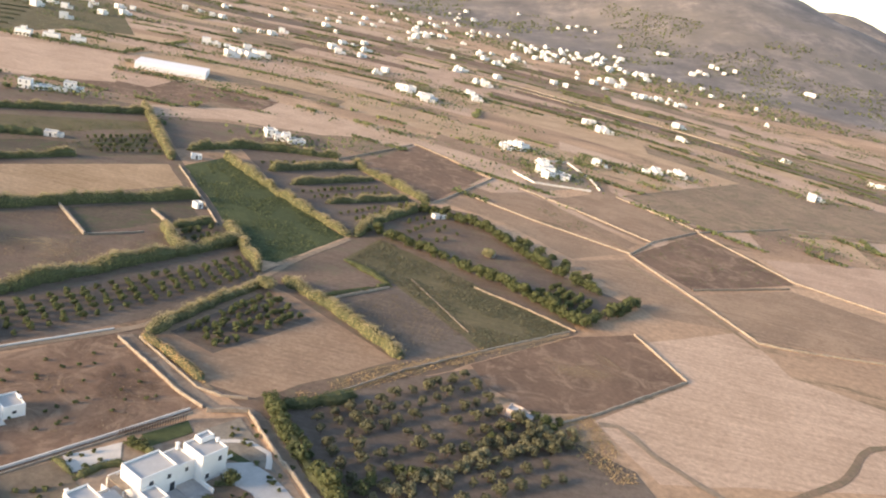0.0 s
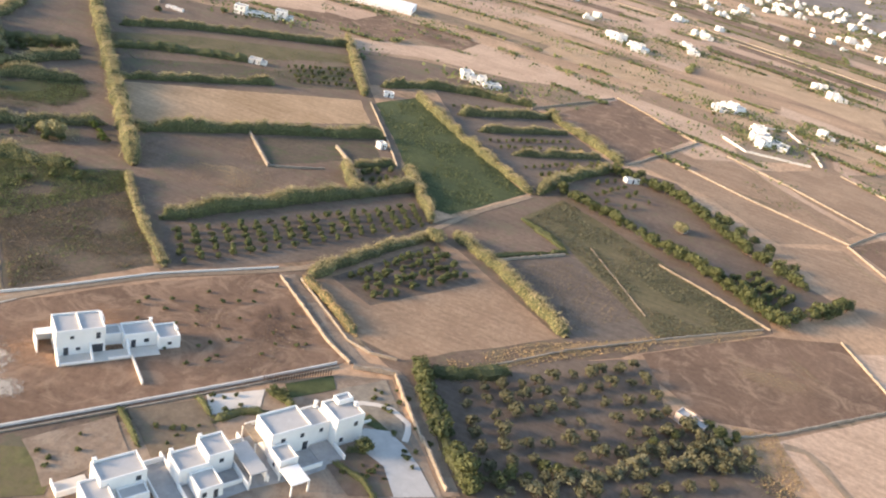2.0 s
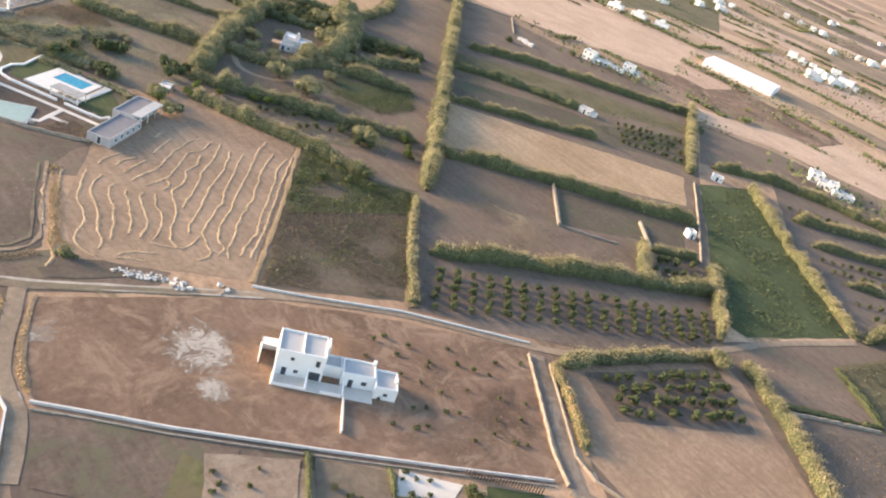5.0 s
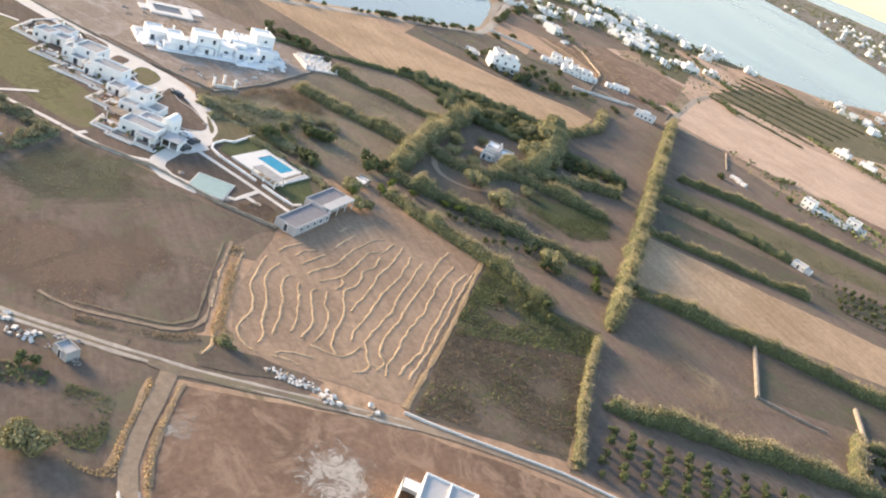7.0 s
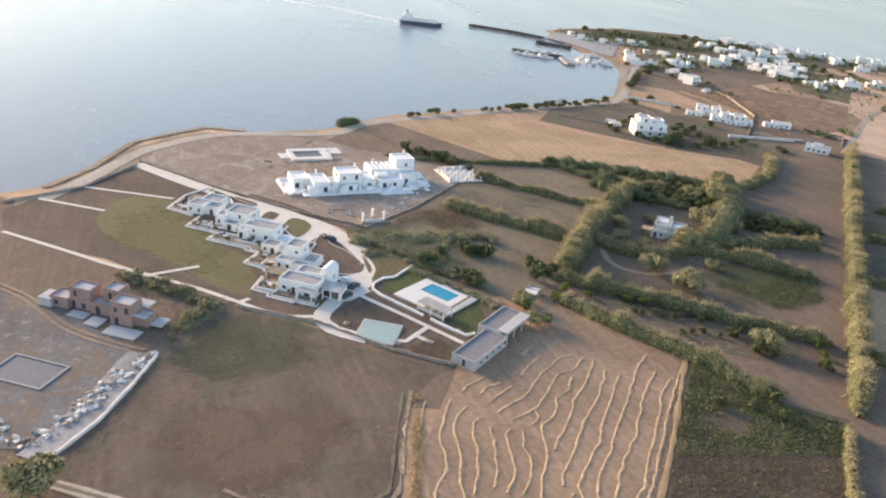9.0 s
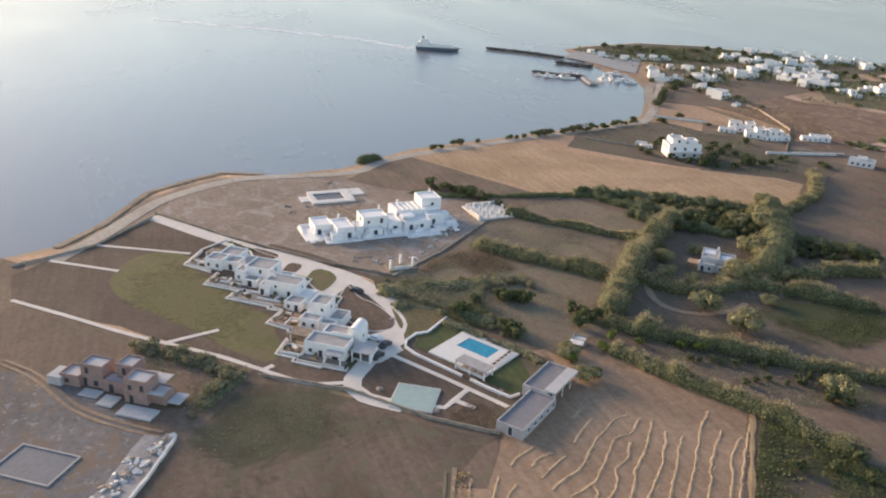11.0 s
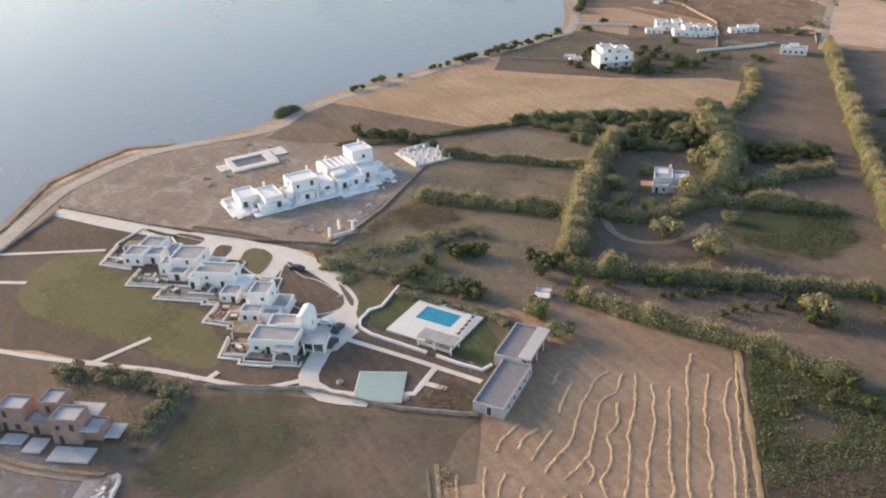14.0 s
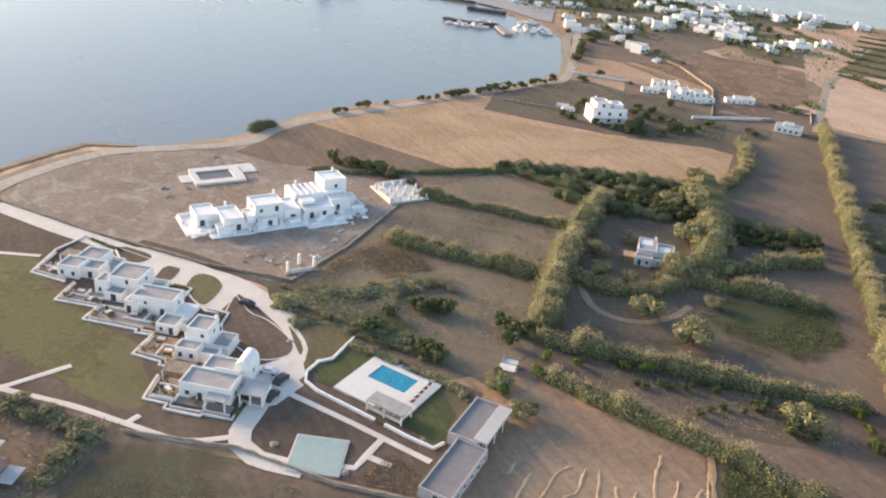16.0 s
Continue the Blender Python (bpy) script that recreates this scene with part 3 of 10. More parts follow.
field("field", RED, [(-138.3, 97.4), (-130.3, 123.2), (-124.7, 140.8), (-106.2, 171.2), (-86.8, 195.8), (-82.8, 191.9), (-58.7, 174), (-52, 170.5), (-55.5, 162), (-60.7, 155.6), (-91.4, 107.7), (-96.5, 106.7), (-109.4, 88.8), (-125.2, 89.7)], "bare red-brown building plot with pale scrapes")
field("field", DUN, [(-107.9, 87.8), (-95.3, 106.2), (-79.8, 128.4), (-69.8, 119.4), (-84.8, 77.3), (-104.8, 83.2)], "brown ground behind a boundary wall")
field("field", STUBBLE_B, [(-192.8, 129.5), (-212.1, 157.6), (-220.2, 172.3), (-194.2, 195.9), (-131.3, 143.3), (-139.5, 126.9), (-148.8, 110), (-167.4, 113.3)], "mown straw field with rows of cut straw")
field("field", WEEDY, [(-191.9, 196.6), (-167.9, 207.3), (-158.9, 219.2), (-111.7, 178.4), (-128.8, 143.5)], "fallow field, green with weeds at its far end")
field("field", DUN, [(-181.4, 44.6), (-211.2, 64.3), (-234.9, 81.7), (-230.1, 91.5), (-220.9, 103.5), (-209, 114.6), (-197.5, 131.2), (-195, 125.9), (-186.8, 116.7), (-154.4, 105.1), (-151.9, 97.2), (-155.3, 82.7), (-164, 65), (-175.1, 45.1)], "bare brown field beside the villa grounds")
field("field", DARK, [(-126, 194.9), (-78.3, 276.7), (-67, 260), (-77.5, 219.3), (-98.3, 187.5), (-110.9, 179.6)], "dark orchard soil under rows of olive trees")
field("field", BROWN, [(-173.4, 239.3), (-152, 278.3), (-129.2, 256), (-110.2, 275.5), (-98, 259.6), (-132.8, 200)], "ploughed grey-brown field")
field("field", WEEDY, [(-149.7, 280.3), (-119.6, 322.6), (-106.5, 301.7), (-116.2, 285.9), (-130.9, 260.3)], "small green vegetable plot")
field("field", STUBBLE, [(-219.7, 286.9), (-147.7, 364.4), (-128.8, 337.4), (-187.3, 253.5)], "tan stubble field between hedges")
field("field", WEEDY, [(-246.4, 308.6), (-209.1, 357.6), (-195.8, 363), (-179.2, 418.9), (-154.6, 379.9), (-183.9, 340.8), (-224.5, 287.9)], "dull green strip of vegetables")
field("field", OLIVE, [(-275.8, 339), (-250.8, 379), (-191, 435.7), (-181.9, 422), (-215.2, 370.9), (-259.4, 322)], "narrow dull green strip between hedges")
field("field", PEACH, [(-412.7, 496.8), (-367.9, 553.8), (-284.6, 574.7), (-254.5, 519.2), (-282.3, 490.4), (-329.1, 453.9), (-370, 433)], "long tan stubble strip")
field("field", BROWN, [(-353, 419), (-330.8, 439.5), (-305.7, 426), (-286.7, 452.3), (-266.8, 420), (-291.5, 355.3)], "brown field inside low walls")
field("field", PEACH, [(-210.5, 476), (-169.2, 522.6), (-94.1, 548.3), (-68.8, 537), (-106.5, 499.7), (-163.9, 482.6), (-196, 451.8)], "long tan stubble strip")
field("field", BROWN, [(-191.1, 447.6), (-160.4, 474.7), (-105.4, 490.5), (-86.9, 458.4), (-131.3, 432.2), (-157.1, 393.9)], "brown field beside a white farm building")
field("field", GREEN, [(-141.3, 368), (-132.7, 396.3), (-49.5, 318.7), (-65.1, 274.1), (-76.3, 272.4), (-106, 318)], "dark green irrigated crop field")
field("field", DARK, [(-137.1, 429.7), (-84.3, 449.4), (-28.2, 394.4), (-46.8, 325), (-95, 366.1)], "dark soil of a hedged orchard")
field("field", RED, [(-73.3, 446.9), (-49.4, 534.1), (-0.4, 484.9), (-23.3, 404)], "red-brown bare field")
field("field", BEIGE, [(-78.5, 199), (-61.9, 252.4), (-53.9, 249.8), (-10.4, 219.4), (-41.5, 179.9), (-56.3, 181.7)], "dry beige field with shrubs at one end")
field("field", DARK, [(-74.7, 204.3), (-60.3, 247.8), (-39.7, 233), (-59.3, 197.9)], "dark soil under garden shrubs")
field("field", BROWN, [(-58.6, 262.5), (-46.9, 291.6), (-23.6, 278.7), (-43.6, 250.5)], "small brown field")
field("field", DARK, [(-41.6, 248.3), (-22.5, 274.4), (-16.6, 275.3), (13.3, 239.5), (-6.8, 217.8)], "dark grey-brown fallow strip")
field("field", OLIVE, [(-44, 294.2), (-35.9, 328.2), (45, 274.4), (43.9, 269.9), (14.9, 240.1), (-21.8, 279.8)], "long dry-green crop strip")
field("field", BROWN, [(-44.4, 329.7), (-27.4, 371.6), (74, 315.8), (48.8, 281.1)], "narrow brown field between tall hedges")
field("field", DARK, [(-37.3, 178), (-7.4, 207.9), (14.8, 227.3), (22.6, 202.4), (40, 198.2), (59.8, 188.8), (66, 174), (-4, 134), (-14.9, 145.6)], "dark soil of an olive grove")
field("field", RED, [(12, 228.4), (46.4, 269.6), (69.8, 284.5), (84.4, 253.5), (49.9, 214.5), (32, 207.4), (18.3, 216.5)], "red-brown bare field inside stone walls")
field("field", PEACH, [(73.3, 278.9), (117.7, 315.1), (127.2, 278.7), (180.3, 260.9), (159.2, 217), (65.8, 185.6), (49.7, 210.7), (85, 251.5)], "wide pale tan field")
field("field", RED, [(80, 388.7), (125.4, 460.3), (153.4, 433.5), (164.8, 401.6), (104.4, 355.2)], "red-brown field dotted with scrub")
field("field", BEIGE, [(103.1, 347.5), (158.7, 389.6), (226.7, 357.4), (212.2, 327.3), (125.1, 309.2)], "grey-brown field")
field("field", ROSE, [(157.7, 438.7), (297.6, 504.9), (236.5, 377.8), (167.7, 402.1)], "pale tan field")
field("field", BEIGE, [(48.7, 357.9), (76.4, 379.9), (102.1, 341.5), (119.9, 314.9), (81.1, 309)], "tan field beside a wall")
field("field", BEIGE, [(-18.1, 407), (-5.3, 429.7), (77.3, 389.1), (48.8, 361.2), (15.4, 394.8)], "dry tan field")
field("field", SCRUBBY, [(38.2, 469.9), (80.9, 505.9), (127, 466.2), (91.9, 419.6)], "dry beige field")
field("field", SCRUBBY, [(87.4, 519.6), (202.4, 669), (382, 680.5), (338.6, 590.1), (134.9, 477.5)], "red-brown field with scrub")
field("field", BEIGE, [(-4.6, 439.4), (24.8, 469.9), (85.1, 411), (77.9, 395.8)], "brown field")
field("field", LOT, [(-89.1, 105.6), (-75.3, 126.5), (-51.2, 165), (-40, 171.2), (-33.9, 163.2), (-15.1, 141.9), (-79.6, 96.9)], "pale gravel garden of the villa row")
field("field", STUBBLE, [(-419.1, 178.2), (-422.3, 193.0), (-434.7, 224.6), (-427.2, 247.1), (-412.9, 257.4), (-405.4, 268.1), (-393.2, 278.7), (-378.1, 298.9), (-367.0, 318.6), (-354.2, 340.0), (-343.6, 346.0), (-329.7, 330.2), (-313.1, 307.4), (-318.9, 294.1), (-327.4, 281.6), (-332.8, 256.4), (-338.1, 237.1), (-349.6, 226.4), (-355.5, 215.0), (-372.4, 208.4), (-388.0, 195.5), (-405.0, 187.1)], "wide tan stubble field near the shore")
field("field", BROWN, [(-357.5, 371.2), (-348.1, 396.3), (-262, 308), (-282.5, 284), (-302.9, 297.8)], "smooth grey-brown field")
field("field", BROWN, [(-398.2, 156.6), (-416.9, 177.5), (-386.7, 195.0), (-354.5, 214.4), (-331.1, 232.9), (-312.7, 248.9), (-300.3, 230.0), (-299.5, 220.6), (-308.2, 212.8), (-332.2, 192.7), (-355.6, 170.1), (-367.8, 165.7), (-387.4, 151.6)], "brown field behind the building site")
field("field", SITE_LOT, [(-358.6, 65), (-378.8, 71.7), (-390.9, 94), (-390.7, 140.4), (-364.4, 167), (-336.9, 192.1), (-286.5, 134.2), (-288.2, 123.8), (-325.2, 87.1)], "bare trampled building lot")
field("field", GARDEN, [(-311.4, 21.7), (-349.8, 61), (-315.2, 100.4), (-295.5, 120.2), (-264.6, 126), (-248.3, 125.1), (-218.7, 140.9), (-200.6, 131.6), (-210.5, 119.4), (-225.7, 105), (-236.1, 86.9), (-270.5, 52.8), (-285.2, 32.9), (-292.6, 23.9)], "dark garden soil of the villa grounds")
LAWN_RIM = [(-301.2, 48.9), (-312.7, 52.8), (-319.8, 59.2), (-320.3, 66.8), (-315.2, 72.6), (-305, 73.9), (-292.1, 78.3), (-277.7, 84.3), (-267.2, 91.6), (-257.3, 91.5), (-247, 92), (-243, 87), (-252, 78.5), (-262.8, 72.3), (-273.9, 64.4), (-283.2, 56.4), (-291, 51)]
LAWN_RIM = [tuple(p.to_2d()) for p in smooth_line(LAWN_RIM + LAWN_RIM[:1], 3.0)][:-1]
field("field", LAWN, LAWN_RIM, "mown yellow-green lawn")
field("field", worn_patch("thin_lawn", (0.19, 0.172, 0.082), 0.14, 0.27), [(-281 + 1.12 * (x + 281), 71 + 1.16 * (y - 71)) for x, y in LAWN_RIM], "thin worn grass round the lawn")
field("field", BROWN, [(-294.9, 21.7), (-279.6, 37.8), (-267.1, 52.8), (-258.2, 64.3), (-239.4, 85.9), (-218.6, 67.7), (-218.3, 59.1), (-247.2, 39.7), (-263, 25.3)], "rough brown ground round an unfinished house")
field("field", FALLOW, [(-288.2, 123.8), (-285.7, 134), (-300.6, 156.1), (-335.1, 191.7), (-346.2, 227), (-309.5, 246.1), (-276.2, 208.7), (-242.5, 184.5), (-226.5, 161.8), (-243.9, 153.6), (-260.2, 143.2)], "rough weedy ground between hedges")
field("field", DARK_DUN, [(-275.8, 210.5), (-308, 252.7), (-312.2, 290.4), (-298.5, 295.3), (-274.9, 297.8), (-231.7, 254), (-227.5, 215.7), (-243.6, 187)], "brown yard round a farmhouse")
field("field", DARK_DUN, [(-446.1, 283.5), (-469.8, 337.4), (-453.8, 353.7), (-390.5, 379.2), (-367.4, 394.2), (-344.3, 358), (-379.8, 302.4), (-421.4, 263.7)], "brown fields near the village lane")
field("field", RED, [(-532.2, 399), (-561.9, 478.1), (-503.5, 488.6), (-465.4, 523.2), (-405.2, 459.5), (-394.2, 420.6), (-395.1, 383.3), (-437.5, 416.6), (-480.5, 414.2)], "reddish bare fields beside the village")
field("field", OLIVE, [(-575.2, 564.4), (-568.8, 632.5), (-472.5, 530.7), (-509.4, 513.7)], "dull green fields behind the village")
field("field", SITE_SOIL, [(-253.3, 26.4), (-247.2, 39.7), (-218.3, 59.1), (-217.1, 63.9), (-184.8, 41.6), (-186.9, 33.9)], "rubble-strewn building lot")
field("field", FALLOW, [(-331.1, 190), (-299.4, 215.7), (-287.8, 231.6), (-269.1, 201.3), (-305.2, 168.1)], "scrubby green field")
field("field", FALLOW, [(-285.7, 134), (-300.6, 166.3), (-262, 196), (-237.1, 179.6), (-229, 163.1), (-247.6, 151.8)], "brown rough ground with scrub")
field("field", DARK_DUN, [(-248.6, 188.2), (-225.7, 216.2), (-201.3, 243.8), (-181.3, 222.6), (-197.2, 200.2), (-236.2, 182.7)], "brown orchard ground between hedges")
field("field", worn_patch("green_plot", (0.085, 0.1, 0.046), 0.07, 0.25), [(-249, 240), (-254, 272), (-232, 284), (-203, 262), (-205, 232), (-222, 221)], "dark green growth between hedges")
field("field", DUN, [(-149.2, 80.9), (-143, 92.8), (-140, 94.7), (-125.6, 87.8), (-117.6, 84.3), (-117, 75.6)], "dull brown field with rubble")
field("field", DUN, [(-116.4, 75.5), (-115.9, 83), (-112.3, 84), (-96.8, 77.8), (-98.5, 72.5)], "brown field beside the track")

field("field", DUN, [(-157.4, 67.5), (-155.9, 78.1), (-151.6, 90), (-144.8, 87.7), (-137, 89.4), (-112.2, 83.1), (-113.8, 67.5)], "dull brown ground beside the track")
field("field", BEIGE, [(41.5, 468), (80.6, 523.9), (121.2, 456.4), (89.7, 417.2), (64.2, 438.5)], "smooth brown fallow field")
field("field", SAND, [(24, 499.2), (34.2, 566.2), (56.4, 588), (68.5, 522.3), (30, 476.4)], "pale yard of a walled farmstead")
field("field", DUN, [(-171.6, 45.4), (-158.5, 64.9), (-151.7, 77.3), (-146.5, 86.7), (-136, 86.1), (-141.9, 47.8)], "dull brown ground below the rutted road")
field("field", WEEDY, [(-433.6, 360.7), (-423.7, 380.7), (-385.4, 345.5), (-385.6, 320.2), (-387.2, 305.6), (-402.6, 317.3)], "dark garden round a white house")
field("field", OLIVE, [(-462.9, 548.7), (-522.3, 661.3), (-519.8, 879.7), (-466.2, 931.7), (-347.2, 733.5), (-386.2, 706.6), (-390.8, 625.6)], "dull green vineyard ground near the bay")
field("field", PEACH, [(-389.2, 444.3), (-437.6, 518.7), (-369.5, 598.6), (-300.5, 618.8), (-258.9, 522.2), (-298.7, 480.7), (-340, 450.6)], "long tan stubble strip")
field("field", BROWN, [(-359.6, 414.8), (-337, 445.1), (-297.3, 409.4), (-280.8, 410.2), (-285.5, 350.7), (-294.6, 350.4)], "brown field inside low walls")
field("field", WEEDY, [(-415.3, 347.7), (-390.9, 360.7), (-381.2, 377.4), (-354.9, 350.2), (-371.7, 315)], "dark rough garden beside a white house")
CHALK = worn_patch("chalky_scrape", (0.56, 0.5, 0.43), 0.24, 0.37, 2.6)
field("field", CHALK, [(-128.5, 120.1), (-122.9, 129.9), (-112.0, 136.8), (-103.1, 128.5), (-97.7, 118.1), (-102.9, 109.5), (-113.3, 106.7), (-125.5, 111.5)], "chalky streaked scrape on red earth")
field("field", worn_patch("chalky_heap", (0.55, 0.49, 0.42), 0.2, 0.33, 1.6), [(-108.4, 116.3), (-105.7, 123.9), (-94.9, 121.3), (-94.8, 116.0), (-101.0, 113.0)], "thick pale spill at the end of a scrape")
field("field", worn_patch("rusty_scrape", (0.36, 0.22, 0.14), 0.1, 0.46), [(-123.5, 132), (-115, 138.6), (-97.2, 130.7), (-92.3, 117.7), (-108.5, 122.7)], "rust-coloured bare earth beside the villa")
field("field", worn_patch("green_tinge", (0.125, 0.125, 0.075), 0.04, 0.36), [(-211.5, 59.6), (-232.3, 70.6), (-249.7, 83.5), (-232.9, 117.8), (-203.6, 117.4), (-181.2, 92.3), (-179.3, 65.4), (-192.4, 51.8)], "greenish growth on a brown field")
field("field", worn_patch("pale_tracks", (0.38, 0.29, 0.21), 0.07, 0.48), [(-372.4, 71.4), (-386.2, 139.4), (-362.4, 166.4), (-338.2, 186), (-293.8, 136.4), (-328.2, 91.1)], "trampled pale patches on a building lot")
field("field", worn_patch("dry_patches", (0.4, 0.29, 0.18), 0.06, 0.5), [(-172.7, 238.5), (-151.3, 277.3), (-129.2, 256), (-110.2, 275.5), (-98, 259.6), (-133.3, 200.6)], "pale dry patches in a ploughed field")
field("field", worn_patch("dry_patches_b", (0.4, 0.28, 0.17), 0.05, 0.5), [(12, 228.4), (46.4, 269.6), (69.8, 284.5), (84.4, 253.5), (49.9, 214.5), (32, 207.4)], "pale dry patches in a bare field")

# darker earth right of the villa; its long soft shadow is in this colour
field("field", worn_patch("dark_shadow_drifts", (0.15, 0.1, 0.075), 0.05, 0.42), [(-94.8, 165.9), (-81.4, 206.9), (-58.7, 191.3), (-49.3, 172.9), (-65.9, 145.7), (-80.3, 147.1)], "darker brown drifts and villa shadow painted on red earth")
field("field", worn_patch("orange_drifts", (0.42, 0.25, 0.15), 0.045, 0.44), [(-128.4, 141.8), (-104.5, 171.7), (-80.3, 147.1), (-81.8, 126), (-92.8, 109)], "orange drifts on red earth")
field("field", worn_patch("pale_spill", (0.5, 0.44, 0.37), 0.1, 0.46), [(-139, 84.9), (-134.2, 97.9), (-124.4, 109.2), (-113.3, 102.3), (-116, 91.2)], "pale spill of earth on the building plot")
field("field", WEEDY, [(-727, 426), (-742, 450), (-763, 520), (-746, 577), (-714, 606), (-646, 684), (-600, 738), (-588, 700), (-606.1, 592.4), (-626, 519.3), (-664.7, 459.6), (-700, 430)], "dark scrubby headland behind the village")
field("field", BROWN, [(-619.9, 438.5), (-647.6, 535.5), (-616.7, 627.2), (-554.1, 568.6), (-494.4, 416.4), (-515.3, 376.8)], "brown trodden ground among village houses")

field("field", BROWN, [(-87.5, 192.9), (-67.4, 260.5), (-46.8, 323.5), (-24.8, 396.0), (1.8, 398.1), (32.0, 354.1), (48.1, 273.1), (-35.4, 171.2), (-79.7, 195.0)], "brown earth between the lanes and hedges", lift=0.014)

field("field", WEEDY, [(-238.6, 149.1), (-231.1, 154.9), (-225.7, 158.9), (-215, 153.5), (-209.5, 146), (-203.5, 137.5), (-196.5, 131), (-203, 129.6), (-213, 138), (-222, 146)], "dark weedy ground beside a shed")
field("field", worn_patch("red_tinge", (0.2, 0.138, 0.1), 0.04, 0.33), [(-198.1, 56.3), (-200.7, 90.6), (-208, 118.7), (-150.8, 106.8), (-166.8, 44.7)], "reddish drifts on a brown field")
field("field", worn_patch("green_drift", (0.118, 0.114, 0.072), 0.05, 0.4), [(-215.9, 55.6), (-229.0, 71.5), (-235.0, 90.7), (-218.0, 100.6), (-196.0, 83.2), (-189.9, 69.5), (-193.7, 57.5)], "dark greenish drift on a brown field")
# a shaded patch laid in as darker soil
field("field", DARK_DUN, [(-147.0, 101.5), (-149.0, 107.7), (-146.5, 115.2), (-141.5, 121.0), (-139.6, 117.7), (-141.2, 109.0), (-143.6, 102.2)], "dark shaded patch of soil beside a track junction")
field("field", HEATH, [(-880, 1425), (-980, 1475), (-1145, 1592), (-1335, 1728), (-1560, 1810), (-2300, 2175), (-2700, 2440), (-2450, 2850), (-1950, 3200), (-1300, 2600), (-900, 1900)], "grey-brown scrubby land across the bay", lift=0.02)
field("field", DUN, [(-106, 91), (-93.2, 106.2), (-86, 115.5), (-79, 108), (-78, 96), (-92, 82)], "dull brown garden ground inside a wall")
field("field", OLIVE, [(-275.4, 129.3), (-267.8, 136.8), (-257.7, 142.5), (-249.8, 139.0), (-248, 131), (-254.3, 126), (-266, 126)], "dry grass beside a drive")
field("field", BROWN, [(-386.1, 140.3), (-394.9, 150.4), (-409.2, 166.4), (-414, 176), (-400.2, 182), (-385.3, 188), (-362.5, 166.9), (-372.8, 152)], "brown ground between the lot and the coast road")
field("field", DUN, [(-138, 58), (-135, 86), (-126, 83.5), (-117, 81.5), (-112.5, 83), (-101.8, 79.5), (-90, 73.5), (-95, 52)], "grey-brown ground beside a winding lane")
HAND_FIELDS = len(OUTLINES)

# ---- roads and tracks ----
ribbon("road", FALLOW, [(-174, 45.2), (-167.2, 55.2), (-160.3, 64.9), (-153.5, 77.4), (-148.4, 87), (-145.2, 93.8)], 3.2, "two-rutted pale dirt road", crown=0.0, rough=0.6)
RUTS = smooth_line([(-174, 45.2), (-167.2, 55.2), (-160.3, 64.9), (-153.5, 77.4), (-148.4, 87), (-145.2, 93.8), (-142.4, 99), (-137.3, 111.5), (-133.5, 121.5), (-129, 133.5), (-125, 143)], 3.0)
for s_ in (-0.85, 0.85):
    ribbon("wheel_rut", RUT, [tuple((p + q * s_).to_2d()) for p, q in zip(RUTS, sides(RUTS))], 0.85, "pale worn wheel rut of a dirt road", "track", crown=0.03, rough=0.4)
ribbon("road", FALLOW, [(-144.8, 92.6), (-142.4, 97), (-139.8, 103.8), (-137.3, 110.4), (-135.4, 116), (-131.7, 125.3), (-130.3, 130)], 2.4, "worn pale concrete farm road", rough=0.4)
ribbon("road", SAND, [(-131.7, 126.3), (-126, 141.4), (-119.1, 155.4), (-108.4, 172.8), (-87.5, 197.4), (-80.1, 210.4), (-66.1, 253.7), (-59.5, 281.6), (-47.4, 317.8)], 2.5, "worn pale concrete farm road")
LANE = [(-141.5, 96.1), (-134.2, 92.8), (-125.4, 88.7), (-118.6, 86.1), (-113.2, 85.5), (-108.8, 85.6), (-104.4, 84.2), (-99.1, 82.1), (-94, 79.4)]
ribbon("road", SAND, LANE, 3.2, "winding grey dirt road between fields", rough=0.3)
ribbon("road", GREYTRACK, LANE[:5], 1.9, "worn grey middle of a dirt road", crown=0.01, rough=0.3)
LANE_LINE = smooth_line(LANE[4:], 2.0)
for s_ in (-0.75, 0.75):
    ribbon("wheel_rut", PALETRACK, [tuple((p + q * s_).to_2d()) for p, q in zip(LANE_LINE, sides(LANE_LINE))], 0.7, "pale concrete wheel strip of a lane", "track", crown=0.01, rough=0.06)
field("road_patch", PALETRACK, [(-114.2, 85.2), (-112.8, 87.4), (-110.9, 87.2), (-110.6, 85.0), (-112.6, 84.6)], "pale concrete patch where a lane widens")
ribbon("road", LOT, [(-84.2, 196.5), (-67.7, 184.4), (-53.9, 175), (-47.7, 171.3), (-40.5, 173.7), (-30.3, 163.5), (-13.7, 143.3)], 3.6, "narrow earth lane between walls")
ribbon("road", RUT, [(-319.4, 32.4), (-339.3, 46), (-355.7, 55.5), (-373, 67), (-390.4, 89.8), (-394.6, 105.1), (-394.1, 121), (-395.8, 146.6), (-415, 172.6), (-436.3, 239.2), (-458.4, 315.4), (-469.2, 340.9), (-525.1, 384.5), (-587.9, 429.1)], 5.5, "sandy coast road along the shore")
ribbon("road", ROAD, [(-490.9, 361.5), (-542.3, 389.2), (-582.7, 424.4), (-631.1, 511.5)], 6, "pale lane into the harbour village")
ribbon("road", ROAD, [(-361.9, 417.5), (-431.7, 505.1), (-455.2, 542.3)], 4, "pale lane")

